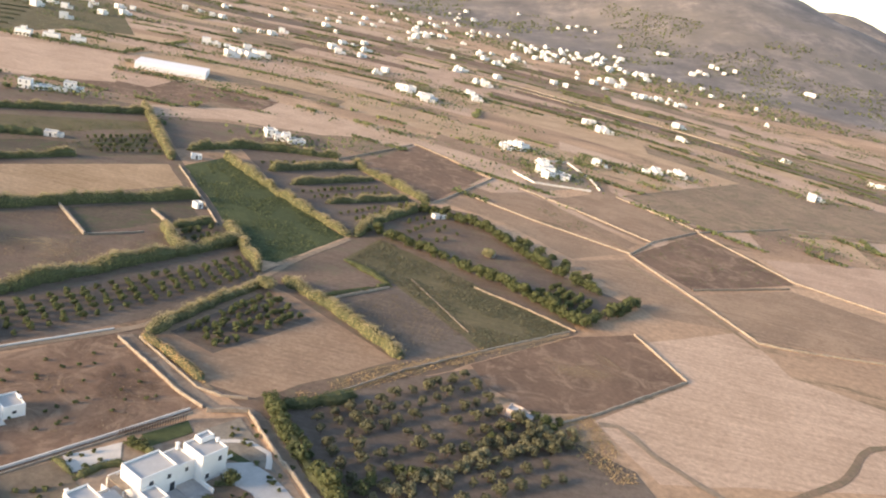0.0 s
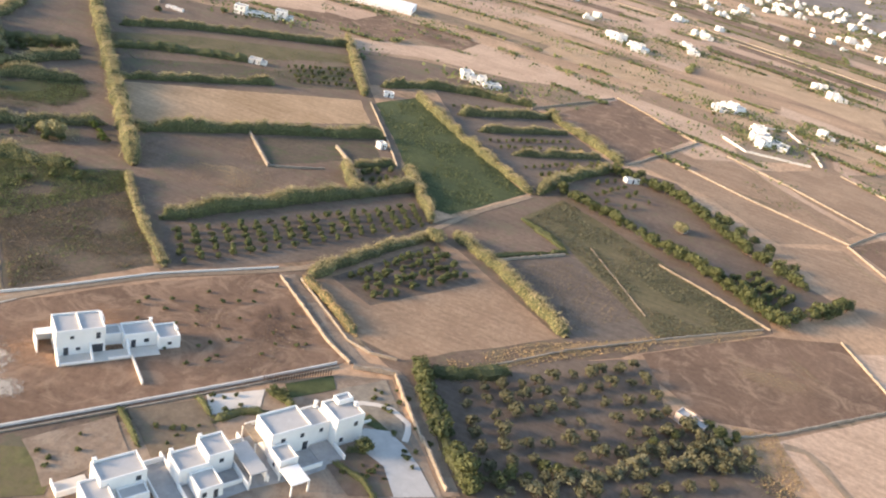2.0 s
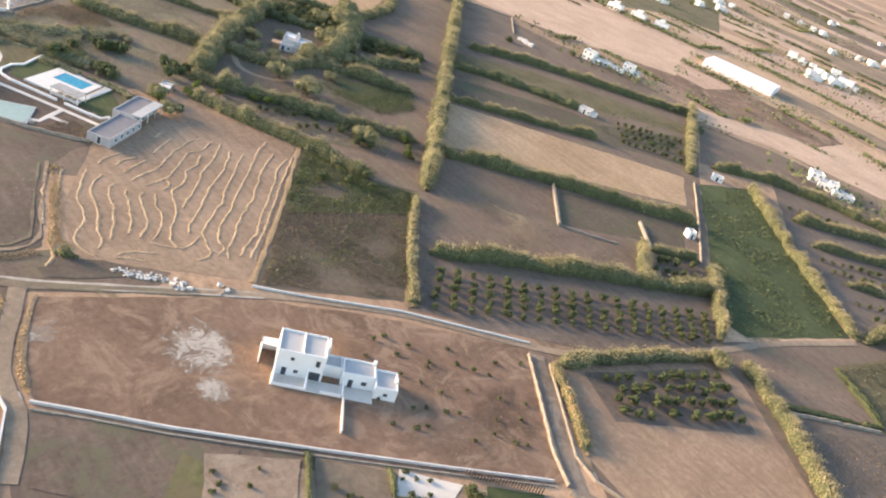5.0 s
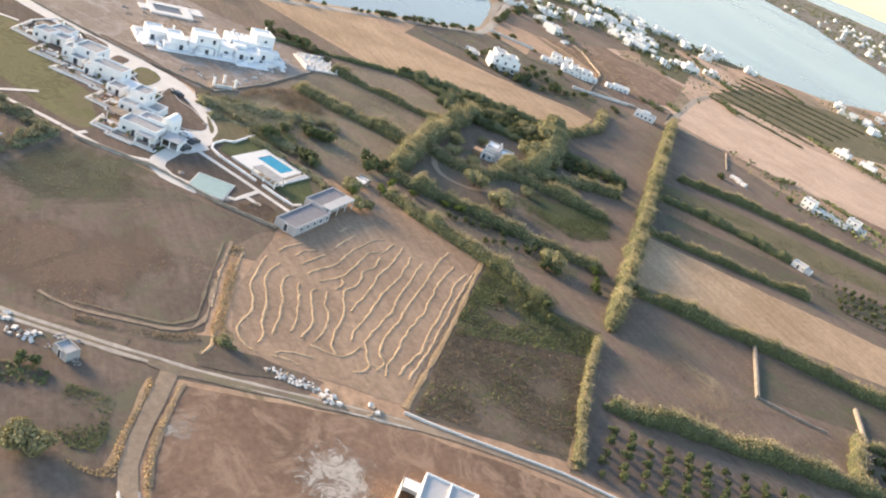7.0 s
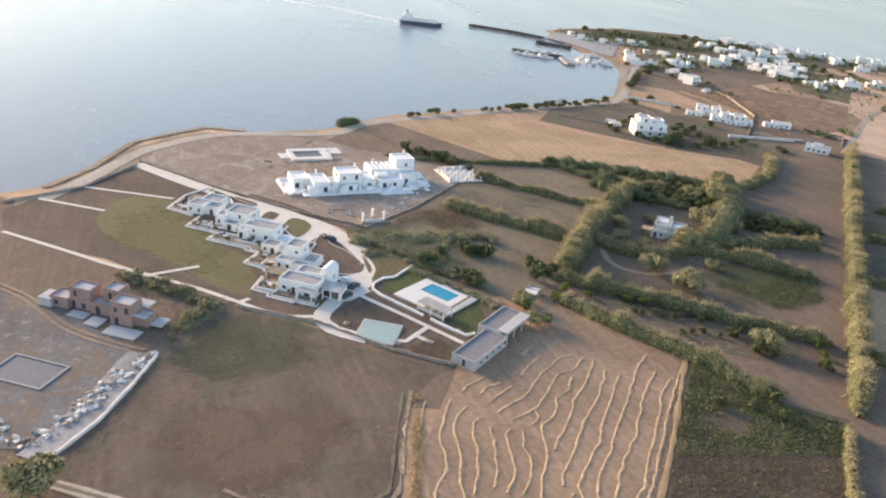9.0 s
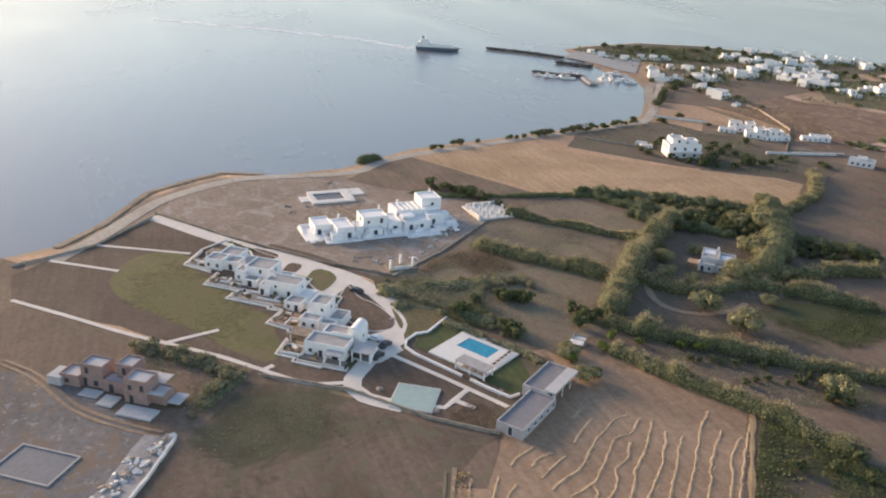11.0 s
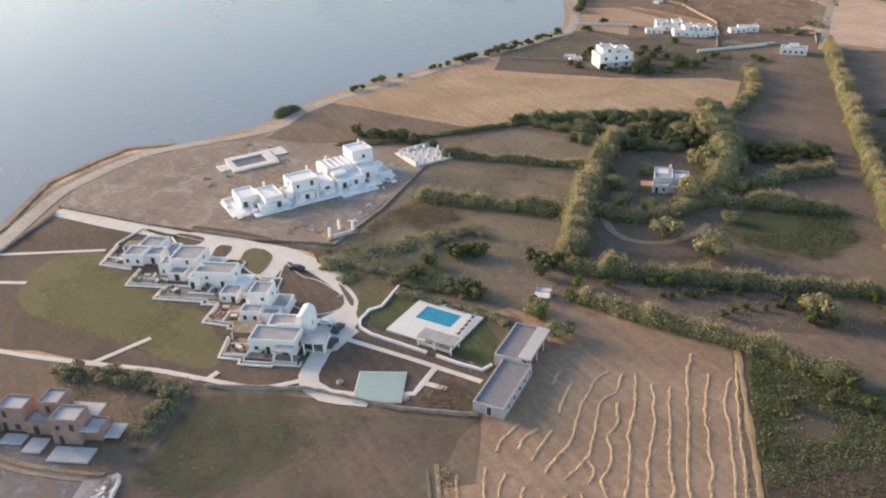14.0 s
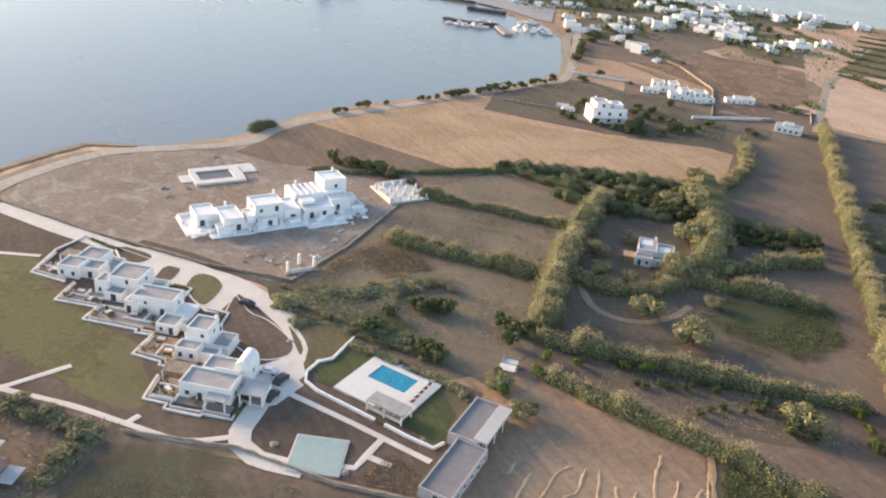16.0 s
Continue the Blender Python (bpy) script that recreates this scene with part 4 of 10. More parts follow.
VERGE = "verge of dry golden grass"
for pts, w_ in (([(-192.5, 195.6), (-158.4, 168), (-130.9, 143.1)], 0.6), ([(-139.6, 92.0), (-128.5, 87.6), (-118.5, 83.0)], 1.8), ([(-138.6, 98.2), (-124.3, 91.4), (-113.9, 88.6)], 2.0),
        ([(-154.7, 214.4), (-130.3, 193.7), (-110.8, 175.4)], 3.0), ([(-35.1, 175.2), (-20.7, 193.5), (-5.2, 218.1), (18.8, 243.4), (44.8, 271.5)], 3.0), ([(-76.2, 197.5), (-62.5, 186.6), (-51.6, 178.9)], 2.0), ([(75.8, 372.8), (101.1, 335.7), (120.6, 299.9)], 3.0), ([(-28.2, 514.3), (-0.7, 494.8), (24.6, 476.7), (80.4, 393.5)], 2.5)):
    ribbon("verge", DRY_CORE, pts, w_ * 0.7, VERGE, "verge", crown=0.05, rough=0.5)
ribbon("verge", GOLDEN, [(-193.2, 196.4), (-174.5, 181.2), (-158.4, 168), (-142.7, 154.2), (-130.3, 143)], 1.3, VERGE, "verge", crown=0.05, rough=0.6)
ribbon("track", SAND, [(-190.5, 118.6), (-172.2, 111.0), (-158, 105.6), (-154.8, 99.4), (-157.4, 90.0), (-161.1, 79.9), (-166.0, 74.2)], 0.9, "pale wheel track across a brown field", "track", crown=0.0, rough=0.6)
ribbon("track", FALLOW, [(-190.0, 116.4), (-171.6, 109.0), (-158.6, 103.9), (-156.6, 99.0), (-159.3, 90.2), (-163, 80.4)], 0.7, "faint wheel track across a brown field", "track", crown=0.0, rough=0.6)
ribbon("track", SAND, [(51.4, 209.8), (57.3, 210.9), (61.0, 207.0), (66.4, 199.0), (71.9, 194.4), (77.1, 189.5), (81.7, 186.3), (86.0, 182.4)], 2.6, "pale dirt track across a tan field", "track", rough=0.5)
ribbon("track", SCRUBBY, [(152.9, 242.7), (145.4, 238.4), (140.3, 235.8), (134.3, 229.2), (127.7, 218.1), (121.4, 209.7), (114.6, 203.6), (108.2, 198.3), (100.8, 191.5), (90.1, 181.7)], 2.4, "dark bent track across a tan field", "track", rough=0.4)
RUTS_B = smooth_line([(-258, 25.9), (-248.4, 34.5), (-232.1, 44.3), (-221.7, 55.5), (-217.7, 61.5)], 3.0)
for s_ in (-0.9, 0.9):
    ribbon("wheel_rut", SAND, [tuple((p + q * s_).to_2d()) for p, q in zip(RUTS_B, sides(RUTS_B))], 0.9, "sandy wheel rut through a building lot", "track", crown=0.01, rough=0.3)

# ---- walls ----
THIN_LABEL = "thin straight whitewashed boundary wall"
wall_line("wall_1", WHITE_OLD, [(-128.9, 142.2), (-124.5, 148.4), (-119.9, 155.6), (-109.6, 172.5), (-88.4, 198.0)], 0.6, 0.32, THIN_LABEL, uneven=0.08)
wall_line("wall_2", STONE_PALE, [(-85.1, 194.2), (-58.9, 174.3), (-51.1, 170.3)], 0.9, 0.5, PALE_LABEL)
wall_line("wall_3", STONE_PALE, [(-80.3, 196.9), (-56.1, 178.7), (-49, 177.1), (-42.5, 178.9)], 0.7, 0.45, PALE_LABEL)
wall_line("wall_4", STONE_PALE, [(-108.2, 87.4), (-102.8, 94.7), (-93.9, 106), (-78.7, 127.8), (-63.2, 150.7), (-52.4, 167.4)], 0.4, 0.28, THIN_LABEL, uneven=0.05)
wall_line("wall_5", STONE_PALE, [(-49.6, 169.1), (-40.2, 173.1), (-34.4, 165.4), (-15.2, 143.8)], 1.2, 0.6, PALE_LABEL)
wall_line("wall_6", WHITE_OLD, [(-109.8, 88.0), (-104.1, 95.5), (-95.2, 106.8), (-80, 128.6), (-64.5, 151.5), (-53.5, 168.3)], 0.65, 0.3, THIN_LABEL, uneven=0.05)
wall_line("wall_7", WHITE_OLD, [(-112.9, 83.9), (-109.3, 84.0), (-101.8, 80.7), (-96.7, 78.2), (-90, 74.8)], 0.8, 0.35, THIN_LABEL, uneven=0.04)
wall_line("wall_8", STONE_PALE, [(-41.7, 249.7), (-22.6, 274.9)], 0.9, 0.6, PALE_LABEL)
wall_line("wall_9", STONE_PALE, [(44.7, 272.8), (18.7, 244.1), (-7.5, 213.7), (-25.1, 188.3)], 0.6, 0.5, PALE_LABEL)
wall_line("wall_10", STONE_PALE, [(-142.6, 365.2), (-116.7, 327.7), (-97.6, 298.8)], 0.9, 0.6, PALE_LABEL)
wall_line("wall_11", STONE_PALE, [(333.9, 580.4), (198.2, 528.9), (126, 464.2), (95.1, 422.3), (78.5, 387.5), (102.5, 343.7), (122.1, 305.8), (135, 306.2), (209.7, 322.1)], 0.8, 0.45, PALE_LABEL)
wall_line("wall_12", STONE, [(104.3, 354.4), (159.2, 391.5)], 0.9, 0.7, STONE_LABEL)
wall_line("wall_13", STONE_PALE, [(126.8, 464.8), (147.5, 433.4), (165.7, 404.6), (234.5, 373.5)], 0.8, 0.7, STONE_LABEL)
wall_line("wall_14", STONE_PALE, [(-5.5, 432), (32.3, 410.3), (79.6, 390.1)], 0.8, 0.7, STONE_LABEL)
wall_line("wall_15", STONE_PALE, [(83, 510.9), (129.8, 467.5)], 0.8, 0.7, STONE_LABEL)
wall_line("wall_16", STONE_PALE, [(21.2, 476), (54.4, 453.7), (93.5, 421)], 0.8, 0.7, STONE_LABEL)
wall_line("wall_17", STONE_PALE, [(4.2, 484.5), (-21.8, 401)], 0.8, 0.7, PALE_LABEL)
wall_line("wall_18", STONE_PALE, [(69.8, 284.5), (76.3, 270.6), (84.4, 253), (49.9, 213.9), (38.4, 203.2)], 0.8, 0.55, PALE_LABEL)
wall_line("wall_19", STONE, [(-51.8, 533.3), (-28.2, 514.3), (-5.9, 492.2), (3.6, 483.8)], 0.9, 0.8, STONE_LABEL)
wall_line("wall_20", STONE, [(-16.2, 288.4), (-3.7, 270.5), (9.2, 252)], 0.35, 0.5, STONE_LABEL)
wall_line("wall_21", STONE, [(7.7, 294.6), (28.6, 284.8), (47.1, 274.2)], 0.8, 0.7, STONE_LABEL)
wall_line("wall_22", STONE_PALE, [(-317.6, 21), (-329.6, 43.7), (-353.5, 62)], 0.8, 0.5, PALE_LABEL)
wall_line("wall_23", STONE, [(-357.2, 63.4), (-328.1, 87.4), (-301.7, 112.6), (-286.1, 132.3)], 0.8, 0.5, STONE_LABEL)
wall_line("wall_35", STONE_PALE, [(-286.1, 132.3), (-302.4, 154.7), (-338.1, 192.6)], 0.45, 0.8, "crumbling pale rubble wall of a building lot", uneven=0.5)
ribbon("planted_strip", GARDEN, [(-319.6, 99), (-310.5, 108.3), (-301.5, 115.8), (-290.9, 122.5), (-283.6, 130.5)], 2.2, "dark planted strip beside a drive", "garden bed", rough=0.4)
wall_line("wall_24", STONE_PALE, [(-236.6, 85), (-224.3, 104.6), (-208.9, 118.8), (-198.9, 132.2)], 0.9, 0.4, STONE_LABEL)
wall_line("wall_25", STONE_PALE, [(-393.7, 379.1), (-434.8, 417.1), (-485.4, 435.7), (-496.8, 435.1)], 1.2, 0.6, PALE_LABEL)
wall_line("wall_26", STONE_PALE, [(-397, 385), (-383.2, 402.2), (-379.7, 410.1)], 1.2, 0.6, PALE_LABEL)
wall_line("wall_27", STONE_PALE, [(-474.3, 354), (-459.9, 375.7)], 1.2, 0.6, PALE_LABEL)
wall_line("wall_28", STONE_PALE, [(-357.7, 422.9), (-334.1, 443.3), (-307.1, 417.3)], 1.0, 0.6, PALE_LABEL)
wall_line("wall_29", STONE, [(-84, 445), (-53.1, 529.5)], 1.0, 1.0, STONE_LABEL)
wall_line("wall_30", STONE_PALE, [(-154.1, 281.3), (-130.6, 258.1)], 1.3, 0.7, "pale dry reed fence")
wall_line("wall_41", STONE_PALE, [(-130.6, 259.2), (-123.0, 265.7), (-116.0, 273.5)], 0.7, 0.5, PALE_LABEL)
wall_line("wall_31", STONE_PALE, [(-124.3, 297.5), (-110.9, 285.2)], 1.3, 0.7, "pale dry reed fence")
wall_line("wall_33", WHITE_OLD, [(14.6, 518.5), (29.9, 498.4), (66.4, 509.9)], 1.3, 0.6, "whitewashed farmstead wall")
wall_line("wall_34", WHITE_OLD, [(34, 573.3), (53.3, 587.1), (69.2, 542.3), (72.8, 518.1)], 1.3, 0.6, "whitewashed farmstead wall")
wall_line("wall_36", WHITE_OLD, [(-476.8, 351.2), (-457.2, 374.8)], 1.3, 0.6, "whitewashed boundary wall")
wall_line("wall_37", STONE_PALE, [(-434.3, 280.9), (-415, 300.9)], 1.1, 0.6, PALE_LABEL)
wall_line("wall_38", WHITE_OLD, [(-392.2, 364.6), (-382.3, 406.7)], 1.4, 0.7, "whitewashed boundary wall")
wall_line("wall_39", STONE_PALE, [(-404.1, 432.2), (-390, 444.4), (-372.9, 426.2)], 1.2, 0.6, PALE_LABEL)
wall_line("wall_40", SAND, [(-330.8, 32.1), (-349.9, 46.2), (-382.3, 61.1), (-393.7, 75.8), (-403.5, 90.7), (-398.6, 108)], 0.3, 2.2, "low sandy earth bank along the shore", uneven=0.6)


# ---- windbreak hedges ----
GREEN_ROW = "thick windbreak row of green giant cane"
PALE_ROW = "tall windbreak of cane with dry tan plumes"
DRY_ROW = "low dry tan cane and grass strip"
hedge([(-367.7, 427.2), (-272.5, 333.3), (-211.9, 274.2), (-159.3, 222.5)], 6.2, 6.0, CANE_PALE, PALE_ROW, SUNLIT_PLUME)
hedge([(-155.6, 215.6), (-136.6, 197.7), (-110.8, 177.5)], 2.8, 2.2, CANE_PALE, PALE_ROW, SUNLIT_PLUME)
hedge([(-226.9, 175.3), (-207.3, 186.3), (-191.8, 195.6), (-169.8, 206.5)], 5, 4.2, CANE_PALE, GREEN_ROW, SUNLIT_PLUME)
hedge([(-240.8, 181.5), (-214.3, 212.1), (-189.5, 243.2)], 5, 4.4, CANE_PALE, GREEN_ROW, SUNLIT_PLUME)
hedge([(-312.5, 254.5), (-291, 229.1), (-267.9, 206.1), (-242.9, 185.7)], 8, 7.2, CANE_PALE, PALE_ROW, SUNLIT_PLUME)
hedge([(-304.5, 166.8), (-285.8, 184.4), (-268.5, 200.3)], 6.5, 4.2, CANE_PALE, GREEN_ROW)
hedge([(-332.8, 190.7), (-309.6, 214.6), (-288.6, 234.6)], 3.5, 3.1, CANE_PALE, GREEN_ROW, SUNLIT_PLUME)
hedge([(-349.5, 228.7), (-338.5, 257.2), (-318.3, 286.9), (-306.6, 301.1)], 9, 4.2, SHRUB, "dense dark green thicket beside a field")
hedge([(-254.5, 260.5), (-254.6, 278.3), (-249.7, 294.9)], 5, 4.5, CANE_PALE, GREEN_ROW, SUNLIT_PLUME)
hedge([(-258.9, 233.7), (-246, 251.8), (-228.7, 272.8)], 5, 4.5, CANE_PALE, GREEN_ROW, SUNLIT_PLUME)
hedge([(-285.7, 286.8), (-274.9, 297.8), (-262.8, 308.8)], 7, 3.5, SHRUB, "dense row of dark green shrubs")
hedge([(-128.7, 198.6), (-113.7, 229.5), (-82.9, 286.8)], 5.5, 4.4, CANE, GREEN_ROW, SUNLIT_PLUME)
hedge([(-181.8, 247.4), (-152.7, 283.8), (-116.8, 325.2)], 5, 4.2, CANE, GREEN_ROW)
hedge([(-224.5, 287.9), (-202.6, 318.4), (-183.6, 345.1)], 4, 3.1, CANE, GREEN_ROW)
hedge([(-257.8, 321.5), (-240.4, 343.8), (-211.5, 365.8)], 6, 3.6, SHRUB, GREEN_ROW)
hedge([(-281.3, 356.2), (-260, 390.5), (-199.8, 453.1)], 5, 3.9, CANE, GREEN_ROW, SUNLIT_PLUME)
hedge([(-211.9, 471.2), (-173.2, 409.8), (-149.6, 372.5)], 5, 4.2, CANE_PALE, PALE_ROW, SUNLIT_PLUME)
hedge([(-94.5, 301.7), (-76.9, 275.1), (-67.7, 261.6)], 4.5, 4.2, CANE_PALE, PALE_ROW, SUNLIT_PLUME)
hedge([(-132.1, 397.7), (-87.7, 354.4), (-48.3, 320.6)], 4.5, 3.6, CANE_PALE, PALE_ROW, SUNLIT_PLUME)
hedge([(-151.7, 396.3), (-129.1, 427), (-84.3, 449.4)], 5, 3.9, CANE, GREEN_ROW)
hedge([(-106.9, 392.2), (-69.3, 441.5)], 5, 3.9, CANE_PALE, GREEN_ROW, SUNLIT_PLUME)
hedge([(-90.6, 376.7), (-57.3, 419)], 3.5, 3.1, CANE_PALE, GREEN_ROW, SUNLIT_PLUME)
hedge([(-68.1, 359.7), (-35.2, 396.5)], 3.5, 3.1, CANE_PALE, GREEN_ROW, SUNLIT_PLUME)
hedge([(-73.8, 441), (-48.9, 420.1), (-24.4, 398.1)], 4.5, 3.9, CANE_PALE, PALE_ROW, SUNLIT_PLUME)
hedge([(-46, 322.2), (-41.8, 348.5), (-28, 380.4)], 5, 4.4, CANE, GREEN_ROW, SUNLIT_PLUME)
hedge([(-79.6, 197.8), (-68.4, 190.8), (-55.8, 182.2)], 3.2, 2.4, DRY, DRY_ROW)
hedge([(-79.3, 199), (-71.7, 227.9), (-62.3, 253.1)], 4, 3.1, CANE_PALE, PALE_ROW, SUNLIT_PLUME)
hedge([(-57.7, 258.9), (-35.8, 244.3), (-9.4, 221.4)], 5, 3.9, CANE_PALE, PALE_ROW, SUNLIT_PLUME)
hedge([(-37.4, 179.7), (-28.8, 167.2), (-11.3, 146.5)], 3.6, 2.6, DARK_LEAF, "row of dark green trees beside a lane", name="tree_row", gaps=0.15)
hedge([(-34, 179.6), (-26.4, 183.4), (-17.3, 192.6)], 5, 3.0, DARK_LEAF, "row of dark green trees", name="tree_row")
hedge([(-43.5, 292.7), (-34.2, 286.9), (-23.8, 279.5)], 2.2, 1.3, SHRUB, "clipped row of low shrubs", gaps=0.3)
hedge([(-40.5, 289.5), (-31.8, 284.0), (-22.6, 277.0)], 2.0, 1.2, SHRUB, "clipped row of low shrubs", gaps=0.3)
hedge([(-43.9, 251.3), (-23.3, 277.6)], 2, 1.0, SHRUB, "clipped row of low shrubs", gaps=0.2)
hedge([(-113.1, 283.4), (-96.7, 261.4)], 4, 3.4, CANE_PALE, PALE_ROW, SUNLIT_PLUME)
hedge([(-109.9, 284.8), (-99.7, 299.1)], 4, 3.4, CANE, GREEN_ROW)
hedge([(-257.5, 57.5), (-247.3, 69.6), (-237.2, 81.1)], 4, 1.4, SCRUB_LEAF, "grey-green scrub row along a wall", tuft=0.2, gaps=0.3)
hedge([(-237.6, 79.9), (-231, 74.7), (-225.6, 70)], 4, 1.4, SCRUB_LEAF, "pale green scrub clump", tuft=0.2, gaps=0.3)
hedge([(-408.4, 150.9), (-414.9, 163.2)], 6, 3.4, SHRUB, "dark tamarisk bushes by the shore")
hedge([(-274, 124.8), (-275.5, 137), (-273.7, 150.2), (-275.1, 165.5)], 7, 2.2, SCRUB_LEAF, "pale green cane scrub beside a track", gaps=0.25, tuft=0.2)
hedge([(-266.6, 127), (-261.9, 138.2), (-253.1, 147.4), (-241.3, 156.3)], 7, 1.7, SCRUB_LEAF, "patch of rough pale green scrub", gaps=0.42, tuft=0.2)
hedge([(-252.2, 137.3), (-231.2, 152.3), (-224.2, 154.5)], 3, 1.7, SCRUB_LEAF, "low green scrub along a boundary", gaps=0.3, tuft=0.2)
hedge([(-264.1, 159.9), (-260.7, 167)], 4, 2.0, SHRUB, "clump of dark green bushes")
hedge([(-351.8, 233.1), (-336.2, 241.6), (-320.7, 251.8)], 6, 3.2, SHRUB, "group of dark green trees", gaps=0.2)
hedge([(-363.4, 161.9), (-356.4, 178.8), (-347.5, 227.7)], 3, 1.7, CANE, "low green field edge", gaps=0.25)
hedge([(-358.8, 364.8), (-336.8, 346.1), (-324.1, 332.8), (-308.3, 302.5)], 6, 3.9, CANE_PALE, "scrubby trees at a field corner", gaps=0.1)
hedge([(-151.6, 107.2), (-149.2, 110.1)], 4, 2.6, CANE_PALE, "grey-green bush at a field corner")

for k in range(8):
    f = k / 7
    a, b = ([(-560.7, 691.3), (-455.2, 542.3)]), ([(-463.6, 757.6), (-378.6, 567.9)])
    p, q = Vector(a[0]).lerp(Vector(a[1]), f), Vector(b[0]).lerp(Vector(b[1]), f)
    hedge([tuple(p), tuple(p.lerp(q, 0.5)), tuple(q)], 3.4, 1.4, OLIVE_LEAF, "low dull green vine row on the plain", density=20, tuft=0.34)

# ---- trees ----
OLIVES = [tree_proto("olive_tree", "grey-green olive tree in an orchard row", 11 + k, 2.6, 3.4, OLIVE_LEAF, 500, 0.205, 0.05) for k in range(4)]
CITRUS = [tree_proto("fruit_tree", "small dark green fruit tree", 21 + k, 2.3, 2.9, SHRUB, 380, 0.23, 0.05) for k in range(3)]
ROUND = [tree_proto("round_tree", "broad yellow-green tree by a farmhouse", 31 + k, 7.0, 11.0, YELLOW_LEAF, 2200, 0.39, 0.1, lumps=13) for k in range(3)]
SMALL = [tree_proto("shrub", "small dark shrub on bare soil", 41 + k, 0.9, 1.5, SHRUB, 80, 0.2, 0.0, "shrub", 4) for k in range(3)]
DARK_TREES = [tree_proto("dark_tree", "dark green spreading village tree", 51 + k, 6.5, 9.0, DARK_LEAF, 700, 0.5, 0.0, lumps=11) for k in range(3)]
SCRUBS = [tree_proto("scrub_bush", "pale grey-green scrub bush along a wall", 71 + k, 2.2, 3.6, SCRUB_LEAF, 340, 0.22, 0.0, "bush") for k in range(3)]
BREAKS = [tree_proto("windbreak_tree", "dark green tree of a windbreak row", 81 + k, 6.5, 8.0, DARK_LEAF, 700, 0.46, 0.0, lumps=9) for k in range(3)]
VILLAGE_TREES = [tree_proto("village_tree", "small dark green village tree", 91 + k, 6.5, 9.0, DARK_LEAF, 260, 0.8, 0.0, lumps=9) for k in range(3)]
TAMARISKS = [tree_proto("tamarisk_bush", "grey-green tamarisk bush near the shore", 96 + k, 2.4, 3.4, leaf_, 380, 0.22, 0.0, "bush") for k, leaf_ in enumerate((SHRUB, OLIVE_LEAF, SHRUB))]
PROTOS = BREAKS + VILLAGE_TREES + TAMARISKS + SCRUBS + DARK_TREES + OLIVES + CITRUS + ROUND + SMALL
rng = random.Random(5)


def orchard(protos, corners, rows, cols, s, jitter, group, skip=0.06):
    for x, y in rows_in(corners, rows, cols, jitter, rng, skip):
        plant(rng.choice(protos), x, y, s * rng.uniform(0.8, 1.25), rng.uniform(0, 360), group)


orchard(CITRUS, [(-123.2, 193.7), (-77.5, 270.7), (-66.7, 256.7), (-107.7, 178.6)], 5, 18, 1.0, 0.3, "olive trees of the hedged orchard", 0.03)
orchard(CITRUS, [(-72.4, 206.1), (-59.8, 245.3), (-41.3, 232.5), (-59.3, 200.1)], 4, 11, 1.2, 0.5, "shrubs of the dry field")
orchard(OLIVES, [(-26.8, 176.8), (10.2, 222.3), (48, 178), (-3, 138.5)], 9, 11, 1.22, 0.7, "trees of the olive grove", 0.1)
orchard(CITRUS, [(-118, 404.2), (-81, 438.6), (-72.9, 437.8), (-105.3, 392.1)], 2, 12, 0.9, 0.6, "fruit trees of the hedged orchard")
orchard(CITRUS, [(-86.2, 368.9), (-56, 408.1), (-41.1, 398.5), (-72.9, 358.4)], 2, 12, 0.9, 0.6, "fruit trees of the hedged orchard")
orchard(CITRUS, [(-62.7, 351.3), (-33.5, 388.3), (-29.4, 387.3), (-50.6, 332.2)], 2, 11, 0.9, 0.6, "fruit trees of the hedged orchard")
orchard(CITRUS, [(25.9, 297.8), (41.3, 320), (55.6, 305), (45.4, 280.1)], 5, 8, 1.35, 0.5, "trees of the narrow field")
orchard(CITRUS, [(-36.8, 347.8), (-25.3, 373.6), (-0.9, 356.4), (-13.2, 329.1)], 4, 5, 1.0, 0.8, "trees of the narrow field", 0.2)
orchard(CITRUS, [(-199, 378.1), (-177.8, 410), (-156, 376.6), (-177.6, 355.6)], 4, 10, 0.9, 0.7, "trees of the vegetable strip")
orchard(CITRUS, [(-106.9, 282.4), (-98.2, 296), (-86.6, 279.9), (-95.9, 262.7)], 3, 5, 1.1, 0.6, "trees of the small plot")
orchard(CITRUS, [(-235.4, 185.8), (-219.6, 209.5), (-195.4, 224.9), (-196, 204.3)], 3, 12, 0.8, 1.5, "young trees between hedges", 0.3)
orchard(SMALL, [(-110.3, 158.1), (-84.8, 191.6), (-59.2, 171.1), (-77, 142.4)], 5, 8, 1.0, 2.0, "shrubs on the building plot", 0.2)
for (x_, y_), k_ in zip([(-226.4, 220.3), (-241.6, 217.4), (-266.0, 219.8), (-259.5, 225.3), (-261.6, 240.9), (-281.1, 241.7), (-240.2, 240.1), (-225.6, 162.9), (-214.7, 162.6), (-191.4, 220.9), (-276.6, 226.4)], (1.05, 0.95, 0.7, 0.62, 0.5, 0.5, 0.55, 0.7, 0.62, 0.9, 0.8)):
    plant(rng.choice(ROUND), x_, y_, k_, rng.uniform(0, 360), "trees round the farmhouse")
for s in [(-295.4, 282), (-280.1, 275.5), (-275.5, 261.8), (-264.2, 258.3), (-258.9, 242.6), (-306, 289.4)]:
    plant(rng.choice(ROUND), *s, rng.uniform(1.0, 1.25), rng.uniform(0, 360), "trees round the farmhouse")
